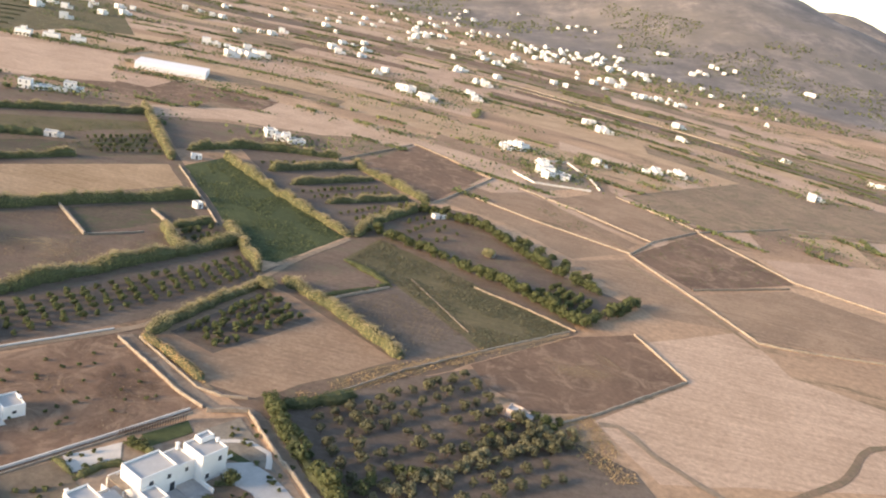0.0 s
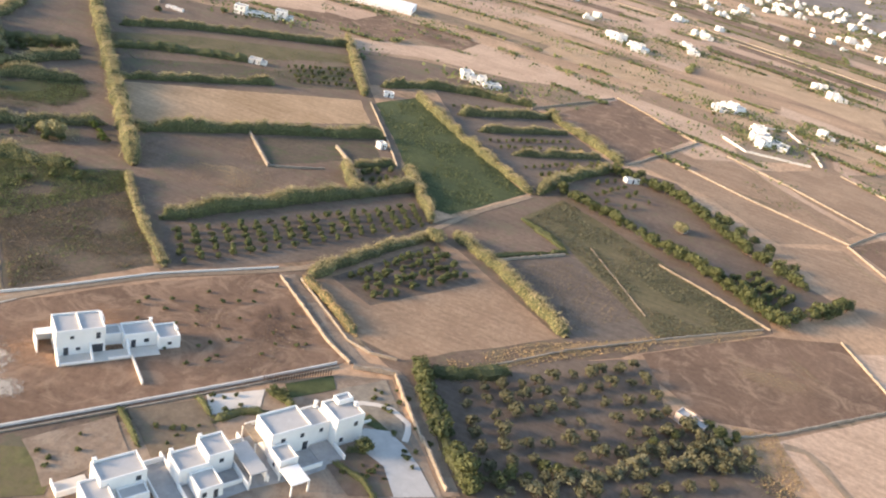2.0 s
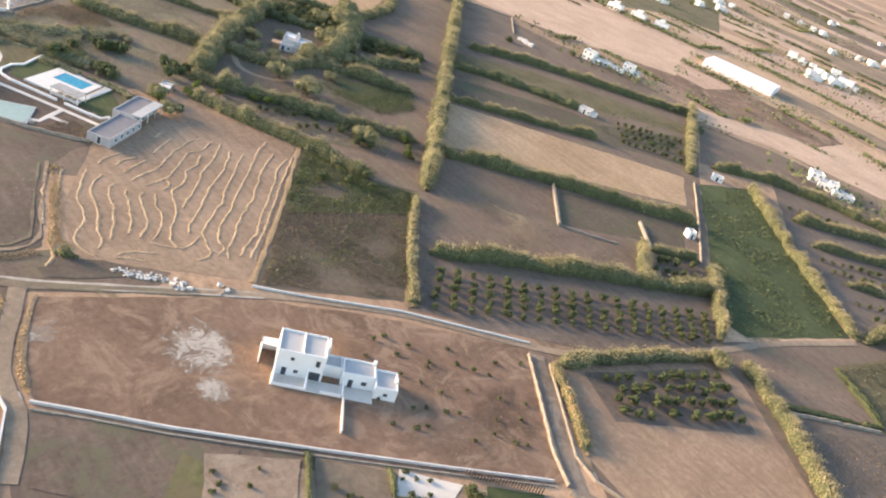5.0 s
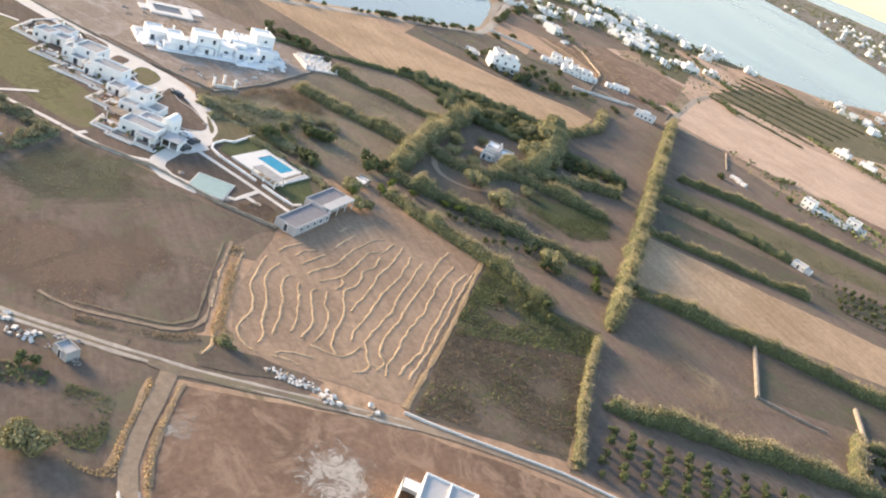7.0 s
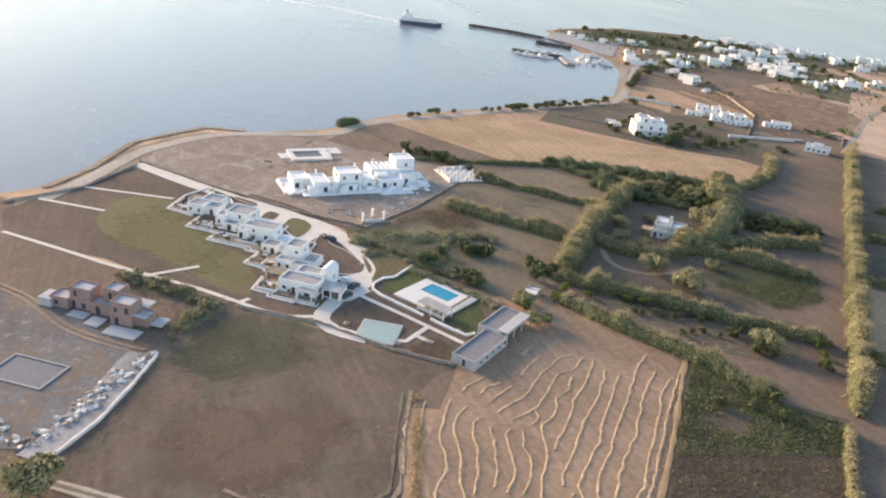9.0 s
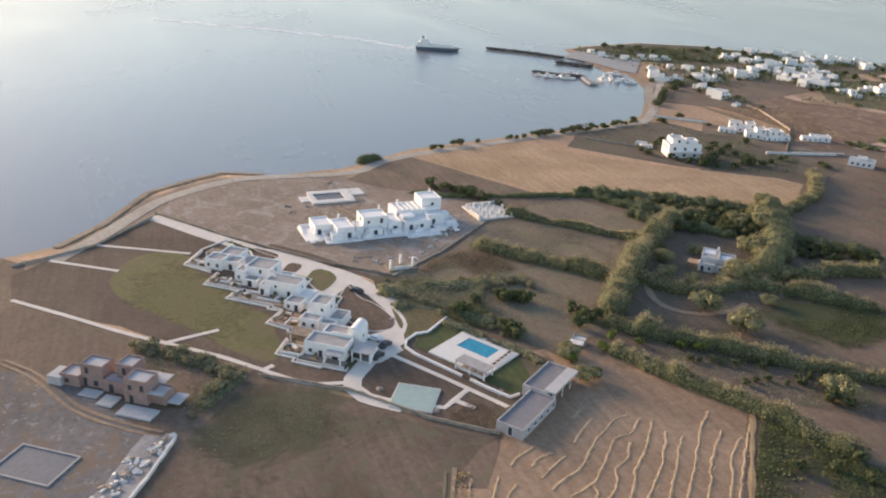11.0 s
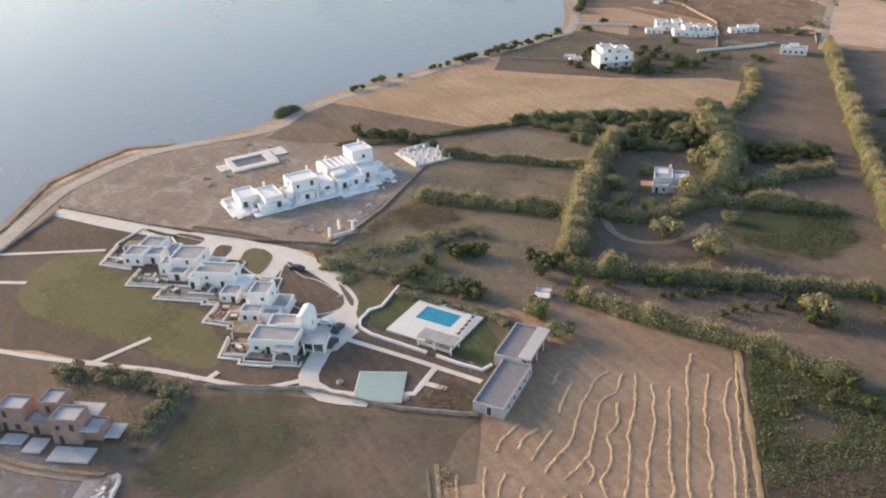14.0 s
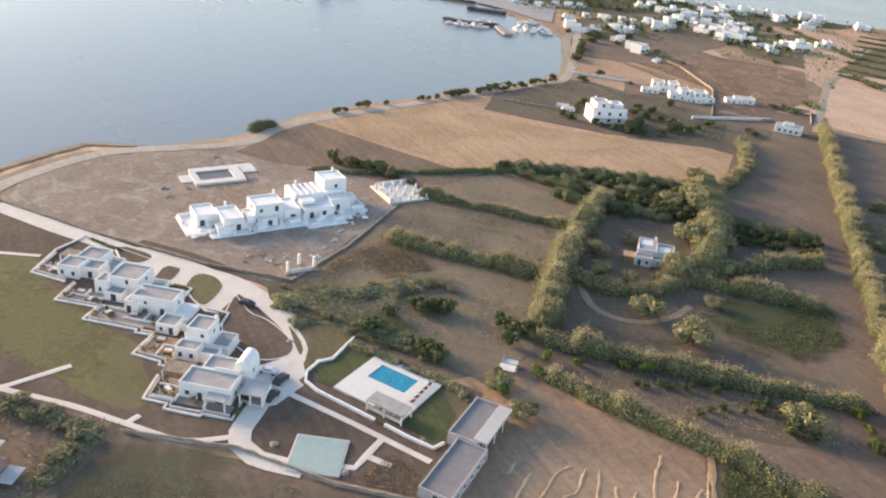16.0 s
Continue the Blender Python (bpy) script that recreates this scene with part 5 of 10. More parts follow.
orchard(DARK_TREES, [(-342.2, 259.4), (-305.4, 302.9), (-284.6, 279.6), (-301.1, 254.7)], 5, 15, 0.52, 2.2, "trees of the dark thicket", 0.15)
orchard(DARK_TREES, [(-282.4, 286.8), (-261.3, 306.6), (-252.7, 299), (-268.7, 276.3)], 2, 12, 0.45, 1.6, "trees of the dark thicket", 0.15)
for s in [(-393.4, 306.8), (-388.5, 307.6), (-384, 311.4), (-383.4, 317.6), (-388.5, 328.2), (-395.7, 339.1), (-403.7, 349.1), (-391.5, 344.6), (-412.7, 367.6)]:
    plant(rng.choice(DARK_TREES), *s, rng.uniform(0.35, 0.6), rng.uniform(0, 360), "trees round the white house")
for s in [(22.9, 194.7), (25.8, 195.1), (27.8, 199.1), (31, 196.9), (34, 196), (36.3, 193.3), (39.3, 193), (41.5, 191.2), (29.9, 189.6), (32.9, 187.5), (25.5, 189.6), (37.2, 187.5), (42.9, 195.1), (21.6, 184.7), (27.5, 183.1)]:
    plant(rng.choice(OLIVES), *s, rng.uniform(1.0, 1.6), rng.uniform(0, 360), "bushes at the grove's edge")


# ---- houses ----
def block(root, x0, y0, x1, y1, z0, z1, wall=None, deck=None, rim=0.28, drop=0.42, name="block"):
    """A flat-roofed plastered volume with a parapet round a sunken roof deck."""
    wall, deck = wall or WHITE, deck or ROOF_GREY
    bm = bmesh.new()
    rings = []
    for x, y, z in ((0, 0, z0), (0.02, 0.02, z1 - 0.06), (0.08, 0.08, z1), (rim, rim, z1), (rim, rim, z1 - drop - 0.05)):
        rings.append([bm.verts.new(p) for p in ((x0 + x, y0 + y, z), (x1 - x, y0 + y, z), (x1 - x, y1 - y, z), (x0 + x, y1 - y, z))])
    for a, b in zip(rings, rings[1:]):
        for i in range(4):
            bm.faces.new((a[i], a[(i + 1) % 4], b[(i + 1) % 4], b[i]))
    o = part(name, bm, wall, root)
    part("roof_deck", box_bm(x0 + rim - 0.02, y0 + rim - 0.02, z1 - drop - 0.12, x1 - rim + 0.02, y1 - rim + 0.02, z1 - drop), deck, o)
    return o


def opening(root, side, x, y, z, w, h, name="window", frame_mat=None):
    """A framed window or door on a wall that faces S, N, E or W in the house's own axes; (x, y) is its middle at the wall."""
    turn = {"S": 0, "E": 90, "N": 180, "W": 270}[side]
    bm = bmesh.new()
    t = 0.1
    for b in ((-w / 2 - t, -0.07, -t, -w / 2, 0.05, h + t), (w / 2, -0.07, -t, w / 2 + t, 0.05, h + t), (-w / 2, -0.07, h, w / 2, 0.05, h + t), (-w / 2, -0.09, -t, w / 2, 0.05, 0)):
        add_box(bm, *b)
    o = part(name, bm, frame_mat or WHITE, root)
    o.matrix_basis = pose(x, y, z, 0, 0, turn)
    part("pane", box_bm(-w / 2, -0.03, 0, w / 2, 0.02, h), GLASS, o)
    return o


def house(name, label, x, y, angle, blocks, openings=(), category="house", group="", wall=None, deck=None, z=0.0, frames=None):
    root = empty(name, pose(x, y, z, 0, 0, angle))
    tagged(root, label, category, group)
    for b in blocks:
        block(root, *b, wall=wall, deck=deck)
    for o in openings:
        opening(root, *(tuple(o) + ("window",) if len(o) == 6 else o), frame_mat=frames)
    return root


def slab(root, name, x0, y0, z0, x1, y1, z1, material, label="", bevel=0.05):
    return part(name, box_bm(x0, y0, z0, x1, y1, z1, bevel=bevel), material, root, label)


def posts(root, places, height, material, size=0.3, name="post", base=0.0):
    for x, y in places:
        slab(root, name, x - size / 2, y - size / 2, base, x + size / 2, y + size / 2, height, material, bevel=0.02)


def chimney(root, x, y, z, h=1.0, material=None):
    bm = box_bm(x - 0.3, y - 0.3, z, x + 0.3, y + 0.3, z + h, bevel=0.03)
    add_box(bm, x - 0.4, y - 0.4, z + h, x + 0.4, y + 0.4, z + h + 0.15, bevel=0.02)
    part("chimney", bm, material or WHITE, root)


def vault(root, x0, y0, x1, y1, z0, z1, material):
    """A white barrel vault along y on upright walls."""
    bm = bmesh.new()
    cx, r = (x0 + x1) / 2, (x1 - x0) / 2
    prof = [(x0, 0.0)] + [(cx - r * math.cos(k * math.pi / 10), z0 + (z1 - z0) * math.sin(k * math.pi / 10)) for k in range(11)] + [(x1, 0.0)]
    ends = [[bm.verts.new((x, y, z)) for x, z in prof] for y in (y0, y1)]
    for i in range(len(prof) - 1):
        bm.faces.new((ends[0][i + 1], ends[0][i], ends[1][i], ends[1][i + 1]))
    bm.faces.new(ends[0])
    bm.faces.new(list(reversed(ends[1])))
    return part("vault", bm, material, root)


# the lone villa on the red plot
h1 = house("villa", "white cubic two-storey villa shell on red earth", -99.3, 129.6, 52.5,
    [(0, 3, 9.9, 10.2, 0, 6.4), (13.8, 3.2, 20.8, 8.2, 0, 3.7), (20.8, 1.3, 25.6, 7.2, 0, 3.2), (9.9, 5.2, 13.8, 9.0, 0, 3.0)],
    [("S", 2.0, 3, 0.1, 1.0, 2.1, "door"), ("S", 4.4, 3, 1.2, 0.9, 0.8), ("S", 3.2, 3, 4.2, 0.8, 0.8), ("S", 8.2, 3, 0.1, 2.4, 2.2, "door"), ("S", 8.4, 3, 3.7, 0.9, 1.6),
     ("S", 15.8, 3.2, 0.1, 1.0, 2.1, "door"), ("S", 18.6, 3.2, 1.2, 1.1, 1.0), ("S", 23.2, 1.3, 1.1, 0.9, 0.8)])
slab(h1, "parapet_wall", 4.9, 3.2, 6.0, 5.2, 10.0, 6.45, WHITE)
slab(h1, "terrace", -0.2, -0.6, 0, 20.8, 3.0, 0.25, PAVED)
for xs in ((0, 0.35), (6.6, 6.95), (14.2, 14.55)):
    bm = bmesh.new()
    lo = [bm.verts.new((x, y, z)) for x in xs for y, z in ((-0.5, 0), (3.0, 0), (3.0, 2.9), (1.6, 2.2), (-0.5, 0.9))]
    for k in range(5):
        bm.faces.new((lo[k], lo[(k + 1) % 5], lo[5 + (k + 1) % 5], lo[5 + k]))
    bm.faces.new(lo[4::-1])
    bm.faces.new(lo[5:])
    bmesh.ops.recalc_face_normals(bm, faces=bm.faces)
    part("buttress_wall", bm, WHITE, h1)
slab(h1, "fin_wall", 10.4, 9.0, 0, 10.8, 12.4, 4.6, WHITE)
slab(h1, "terrace_rail", 9.9, -0.6, 0.25, 14.2, -0.35, 0.9, WHITE)
slab(h1, "terrace_rail", 0.35, -0.6, 0.25, 6.6, -0.35, 0.8, WHITE)
slab(h1, "porch_wall", -3.4, 5.4, 0, -3.1, 10.4, 3.0, WHITE)
slab(h1, "porch_roof", -3.4, 8.0, 2.75, 0, 10.4, 3.0, WHITE)
slab(h1, "porch_wall", -3.1, 10.1, 0, 0, 10.4, 2.75, WHITE)
slab(h1, "boundary_wall", 14.6, -10.4, 0, 15.0, -0.6, 0.9, WHITE_OLD)
chimney(h1, 20.4, 7.8, 3.3)
slab(h1, "parapet_wall", 25.0, 3.5, 3.0, 25.6, 5.0, 3.7, WHITE)

# the villa row with gardens
VA = (-47.5, 138.9, 59.4)
va1 = house("villa", "white two-storey villa with a tower and pergolas", *VA,
    [(6.4, -5.0, 13.0, 1.8, 0, 7.0), (-7.2, -3.2, 1.6, 3.6, 0, 6.2), (1.6, -2.6, 6.4, 3.4, 0, 5.2), (-7.7, -8.2, -3.8, -3.4, 0, 3.9), (9.0, -0.6, 12.6, 1.6, 6.8, 8.0)],
    [("S", -4.6, -3.2, 3.6, 1.0, 1.1), ("S", -0.4, -3.2, 3.6, 0.9, 1.1), ("S", 0.6, -3.2, 0.2, 1.2, 2.1, "door"), ("S", 4.4, -2.6, 3.0, 0.8, 1.0), ("S", 8.0, -5.0, 1.0, 0.9, 1.2), ("S", 11.0, -5.0, 4.3, 0.9, 1.2), ("W", -7.7, -6.0, 1.0, 0.8, 1.0), ("E", 13.0, -2.0, 4.2, 0.9, 1.2), ("S", -5.8, -8.2, 1.0, 0.8, 1.2)])
chimney(va1, 5.6, 2.6, 5.0, 1.6)
chimney(va1, 12.4, -2.0, 6.8, 0.9)
slab(va1, "car_shelter_roof", -8.2, -13.8, 2.7, -4.2, -8.8, 2.95, WHITE)
posts(va1, [(-8.0, -13.6), (-4.4, -13.6), (-8.0, -9.0), (-4.4, -9.0)], 2.7, WHITE)
slab(va1, "terrace", 1.6, -9.0, 0, 6.4, -2.6, 0.3, CONC_GREY)
slab(va1, "pergola_roof", -9.0, -0.4, 2.6, -7.2, 5.4, 2.8, STONE)
posts(va1, [(-8.9, -0.3), (-8.9, 5.3)], 2.6, WHITE, 0.25)
slab(va1, "terrace_wall", 13.0, -1.2, 0, 18.2, -0.9, 0.8, WHITE)
va2 = house("villa", "white villa with a stepped roof and a walled yard", *VA,
    [(-19.6, -2.6, -14.6, 3.3, 0, 4.9), (-25.4, -3.2, -19.6, 2.4, 0, 3.9), (-23.6, -8.2, -19.0, -3.2, 0, 3.0)],
    [("S", -17.0, -2.6, 2.6, 0.9, 1.0), ("S", -22.6, -8.2, 1.0, 0.9, 1.2), ("S", -20.4, -8.2, 0.2, 0.9, 2.0, "door"), ("E", -14.6, 0.0, 1.2, 0.9, 1.2)])
chimney(va2, -19.2, 2.8, 4.8, 0.8)
chimney(va2, -25.0, 1.9, 3.8, 0.9)
slab(va2, "yard_roof", -13.8, -8.3, 2.75, -10.3, 0.8, 3.0, ROOF_GREY, "flat grey shelter roof")
posts(va2, [(-13.6, -8.1), (-10.5, -8.1), (-13.6, 0.6), (-10.5, 0.6)], 2.75, WHITE)
slab(va2, "yard_wall", -14.4, -9.0, 0, -14.1, 3.0, 1.6, WHITE)
slab(va2, "yard_wall", -18.6, -6.8, 0, -14.4, -6.5, 1.2, WHITE)
va3 = house("villa", "white villa with a grey roof terrace and low walls", *VA,
    [(-38.6, -1.4, -30.5, 4.2, 0, 4.9), (-41.6, -6.0, -37.2, 1.2, 0, 4.0), (-36.0, -4.4, -31.0, -1.4, 0, 2.5)],
    [("S", -34.2, -4.4, 0.8, 0.9, 1.1), ("S", -32.0, -1.4, 2.9, 0.9, 1.1), ("W", -41.6, -2.0, 1.2, 0.9, 1.2), ("E", -30.5, 1.0, 1.4, 0.9, 1.2)])
chimney(va3, -38.0, 3.8, 4.8, 0.8)
slab(va3, "yard_wall", -44.6, 2.6, 0, -38.8, 2.9, 1.4, WHITE)
slab(va3, "yard_wall", -44.6, 2.9, 0, -44.3, 6.4, 1.4, WHITE)
slab(va3, "terrace", -44.6, 2.9, 0, -38.8, 6.4, 0.25, PAVED)
slab(va3, "yard_wall", -30.0, -6.0, 0, -29.7, 4.0, 1.3, WHITE)
slab(va3, "yard", -29.7, -7.0, 0.05, -25.6, 3.0, 0.3, CONC_GREY)

TERRACE = plain("tan_terrace_tiles", (0.34, 0.285, 0.24), 0.85, 0.2, 0.7)
DECK = plain("weathered_roof_deck", (0.4, 0.385, 0.37), 0.9, 0.2, 0.5)

# five villas of the seaside compound, one common set of axes
VB = (-245.8, 90.1, 54.5)
COMPOUND = "villas of the seaside compound"
vb5 = house("villa", "white villa with a vaulted wing and wide roof terrace", *VB,
    [(6.4, 2.8, 17.6, 9.0, 0, 4.1), (8.6, 9.0, 17.0, 14.2, 0, 4.1)],
    [("S", 8.2, 2.8, 1.2, 1.0, 1.0), ("S", 11.0, 2.8, 0.2, 1.0, 2.0, "door"), ("S", 15.0, 2.8, 0.2, 1.6, 2.0, "door"), ("W", 6.4, 6.0, 1.0, 0.9, 1.2), ("E", 17.6, 5.6, 1.0, 0.9, 1.2)], group=COMPOUND, deck=DECK)
vault(vb5, 15.4, 10.0, 18.8, 16.0, 4.4, 6.3, WHITE)
opening(vb5, "E", 18.8, 12.6, 2.6, 0.8, 1.0)
slab(vb5, "parapet_wall", 11.6, 8.8, 4.1, 17.2, 9.15, 4.7, WHITE)
slab(vb5, "veranda_roof", 13.0, 0.2, 2.7, 17.6, 2.8, 2.95, ROOF_GREY)
posts(vb5, [(13.2, 0.4), (17.4, 0.4)], 2.7, WHITE)
slab(vb5, "garage_roof", 18.8, 4.2, 2.6, 24.0, 9.6, 2.9, ROOF_GREY)
slab(vb5, "garage_wall", 18.8, 9.3, 0, 24.0, 9.6, 2.6, WHITE)
slab(vb5, "garage_wall", 23.7, 4.2, 0, 24.0, 9.3, 2.6, WHITE)
posts(vb5, [(19.0, 4.4), (21.3, 4.4)], 2.6, WHITE)
slab(vb5, "terrace", 0.6, 0.6, 0, 18.6, 2.8, 0.35, TERRACE)
slab(vb5, "terrace", 0.6, 2.8, 0, 6.4, 8.2, 0.35, TERRACE)
slab(vb5, "pergola_roof", 0.2, 7.2, 2.5, 6.4, 11.6, 2.65, STONE)
posts(vb5, [(0.4, 7.4), (6.0, 7.4), (0.4, 11.4), (6.0, 11.4)], 2.5, WHITE, 0.25)
vb4 = house("villa", "tall white villa with a tower and ochre terrace", *VB,
    [(0.4, 19.0, 5.6, 25.0, 0, 6.5), (-0.8, 15.2, 4.6, 19.0, 0, 3.4), (4.6, 15.6, 9.0, 18.6, 0, 2.8), (5.6, 19.4, 10.0, 25.6, 0, 2.6)],
    [("S", 0.6, 15.2, 1.0, 0.9, 1.2), ("S", 3.2, 15.2, 1.0, 0.9, 1.2), ("S", 4.2, 19.0, 4.3, 0.8, 0.9), ("W", 0.4, 22.4, 4.0, 0.8, 1.0), ("E", 5.6, 22.0, 4.2, 0.8, 1.0)], group=COMPOUND, deck=DECK)
chimney(vb4, 5.2, 24.4, 6.3, 0.8)
OCHRE = plain("ochre_terrace_tiles", (0.5, 0.33, 0.21), 0.9, 0.15, 0.6)
slab(vb4, "terrace", -9.2, 14.4, 0, -0.8, 22.6, 0.35, OCHRE, "ochre tiled terrace")
vb3 = house("villa", "white two-storey villa with a stair tower", *VB,
    [(-19.2, 30.4, -8.6, 36.4, 0, 4.9), (-20.6, 29.4, -17.0, 33.0, 0, 3.6), (-9.6, 23.6, -4.6, 28.6, 0, 2.9)],
    [("S", -15.6, 30.4, 2.8, 0.8, 0.9), ("S", -11.4, 30.4, 0.3, 1.1, 2.1, "door"), ("S", -19.4, 29.4, 0.3, 1.2, 2.0, "door"), ("E", -8.6, 33.4, 2.6, 0.8, 1.0), ("S", -8.2, 23.6, 1.0, 0.8, 1.0), ("S", -5.8, 23.6, 0.2, 1.1, 2.0, "door")], group=COMPOUND, deck=DECK)
slab(vb3, "parapet_wall", -19.2, 33.3, 4.9, -17.0, 33.6, 5.6, WHITE)
slab(vb3, "terrace", -27.0, 24.6, 0, -9.6, 30.4, 0.35, TERRACE)
slab(vb3, "terrace_wall", -8.6, 28.6, 0, -4.8, 36.0, 1.5, WHITE)
vb2 = house("villa", "white villa with a raised upper storey", *VB,
    [(-29.2, 37.0, -21.0, 45.0, 0, 4.9), (-31.8, 35.4, -28.2, 40.0, 0, 4.0), (-28.2, 33.2, -23.4, 37.0, 0, 2.6)],
    [("S", -30.4, 35.4, 1.0, 0.7, 1.2), ("S", -25.6, 33.2, 0.2, 1.4, 2.0, "door"), ("S", -24.0, 37.0, 3.2, 0.8, 1.3), ("E", -21.0, 41.0, 3.0, 0.8, 1.0)], group=COMPOUND, deck=DECK)
slab(vb2, "terrace", -38.2, 30.0, 0, -28.2, 35.4, 0.35, TERRACE)
vb1 = house("villa", "low white villa with a pergola at the lawn's end", *VB,
    [(-45.0, 40.2, -39.2, 46.0, 0, 3.6), (-43.4, 46.0, -36.6, 52.6, 0, 3.4), (-39.2, 41.6, -34.4, 46.6, 0, 3.2)],
    [("S", -43.6, 40.2, 1.0, 0.9, 1.2), ("S", -40.6, 40.2, 1.0, 0.9, 1.2), ("S", -36.8, 41.6, 0.2, 1.2, 2.0, "door"), ("W", -45.0, 43.0, 1.0, 0.9, 1.2)], group=COMPOUND, deck=DECK)
chimney(vb1, -42.0, 52.0, 3.3, 0.9)
slab(vb1, "pergola_roof", -48.4, 46.4, 2.5, -43.4, 50.4, 2.65, STONE)
posts(vb1, [(-48.2, 46.6), (-48.2, 50.2), (-43.8, 50.2)], 2.5, WHITE, 0.25)
slab(vb1, "terrace", -51.0, 40.6, 0, -45.0, 46.4, 0.35, TERRACE)


def local_line(pts, frame_of):
    m = pose(frame_of[0], frame_of[1], 0, 0, 0, frame_of[2])
    return [(m @ Vector((x, y, 0))).to_2d()[:] for x, y in pts]


CURB = "pale low garden wall round a villa terrace"
for pts in ([(-1.2, 8.4), (-0.2, 0.0), (5.2, -0.2), (5.3, -1.9), (13.2, -2.0), (13.4, -1.2), (19.7, -1.2), (19.3, 5.2), (23.4, 4.4)],
            [(-9.8, 23.4), (-10.2, 14.0), (-3.0, 13.0), (-2.8, 11.8), (0.2, 11.8)],
            [(5.6, 26.2), (9.9, 26.0), (9.8, 19.0)], [(3.2, 30.4), (2.6, 36.8), (-3.2, 37.2)],
            [(-27.6, 31.0), (-28.0, 23.5), (-14.2, 23.2), (-14.0, 22.0), (-10.2, 22.2)], [(-10.7, 39.7), (-10.9, 45.0), (-16.5, 45.4)],
            [(-39.4, 38.6), (-38.8, 29.3), (-27.4, 29.3)], [(-53.6, 53.0), (-52.0, 39.6), (-41.6, 37.9)], [(-53.4, 53.2), (-50.8, 63.0), (-40.0, 59.0), (-35.0, 53.0)]):
    wall_line("garden_wall", WHITE_OLD, local_line(pts, VB), 0.45, 0.55, CURB, "wall", 0.03, "")

# planted strip behind each curb, with a thin inner wall
for pts in ([(-0.2, 7.4), (0.6, 0.8), (5.9, 0.7), (6.1, -1.0), (13.0, -1.0), (13.2, -0.3), (18.8, -0.3)], [(-8.9, 22.4), (-9.2, 14.9), (-2.1, 13.9), (-1.9, 12.8), (0.2, 12.8)],
            [(-26.7, 30.0), (-27.0, 24.4), (-13.2, 24.2), (-13.0, 23.0), (-10.2, 23.1)], [(-38.4, 37.6), (-37.8, 30.2), (-28.0, 30.2)], [(-52.4, 51.0), (-51.1, 40.5), (-42.0, 38.9)]):
    wall_line("garden_wall", WHITE_OLD, local_line(pts, VB), 0.7, 0.22, CURB, "wall", 0.03, "")
for root, spans in ((vb5, ((1.2, 0.9, 6.0, 1.15, 1.0), (6.2, 0.9, 6.45, 2.8, 1.1), (12.7, 0.3, 12.95, 2.8, 1.1), (0.7, 5.2, 6.4, 5.45, 0.9), (8.4, 14.2, 8.7, 17.6, 1.8), (8.7, 17.4, 15.4, 17.6, 1.4))),
                    (vb4, ((-0.8, 14.4, -0.55, 15.2, 1.4), (-5.0, 18.6, -0.8, 18.85, 1.0), (-5.2, 14.8, -4.95, 18.6, 0.9), (-4.6, 26.0, 0.4, 26.3, 2.0), (-2.0, 22.6, 0.4, 22.9, 2.3), (9.0, 15.6, 9.3, 19.4, 1.2))),
                    (vb3, ((-19.6, 26.6, -9.6, 26.85, 0.9), (-14.4, 26.8, -14.15, 30.4, 1.1), (-21.0, 36.6, -19.2, 36.9, 2.4), (-8.6, 36.0, -4.6, 36.3, 1.5), (-4.9, 28.6, -4.6, 36.0, 1.5), (-26.4, 29.6, -20.6, 29.85, 1.0))),
                    (vb2, ((-36.8, 32.6, -28.2, 32.85, 0.9), (-33.0, 32.8, -32.75, 35.4, 1.2), (-21.0, 45.0, -16.6, 45.3, 1.4), (-16.9, 39.8, -16.6, 45.0, 1.4), (-32.4, 40.0, -29.2, 40.3, 2.0))),
                    (vb1, ((-50.6, 43.2, -45.0, 43.45, 0.9), (-48.0, 40.9, -47.75, 43.2, 1.0), (-36.6, 46.6, -34.4, 46.9, 2.0), (-36.6, 52.3, -33.0, 52.6, 1.3), (-33.3, 47.0, -33.0, 52.3, 1.3)))):
    for x0_, y0_, x1_, y1_, h_ in spans:
        slab(root, "yard_wall", x0_, y0_, 0, x1_, y1_, h_, WHITE, bevel=0.04)
for root, spans in ((vb5, ((8.6, 17.4, 16.0, 14.2))), (vb3, (-8.6, 28.6, -4.6, 36.0)), (vb2, (-21.0, 39.8, -16.6, 45.0)), (vb1, (-36.6, 46.9, -33.0, 52.3))):
    slab(root, "court_floor", spans[0], min(spans[1], spans[3]), 0, spans[2], max(spans[1], spans[3]), 0.34, ROOF_GREY, "grey paved court", bevel=0)

# paths, drive and walls of the compound
DRIVE = "pale concrete drive of the villa compound"
ribbon("drive", PAVED, [(-354.5, 62.6), (-334.4, 77.9), (-318.2, 91.8), (-305.1, 102.4), (-296.7, 111.5), (-289.7, 118), (-278.4, 123), (-264.4, 126.7), (-253.5, 126.9), (-246, 122.1), (-241.8, 115.6)], 5.9, DRIVE, "drive", rough=0.1)
ribbon("drive", PAVED, [(-241.8, 115.6), (-234.5, 110), (-229.5, 106.2), (-225.6, 105.2), (-220.8, 107.1), (-216.6, 112), (-214.5, 114.7)], 4.6, DRIVE, "drive", rough=0.1)
ribbon("drive", PAVED, [(-251.3, 125.6), (-248.6, 121.3), (-247.5, 116.4), (-248, 112.2)], 6.0, DRIVE, "drive", rough=0.1)
field("driveway_yard", PAVED, [(-318.4, 92.1), (-314.5, 101.3), (-303.2, 110.8), (-292.3, 117.6), (-283.2, 118.5), (-274.9, 111.1), (-276.9, 108.3), (-286.9, 105.7), (-291.5, 102.3), (-293.6, 98.1), (-303, 95.4)], "pale concrete forecourt of the villas")
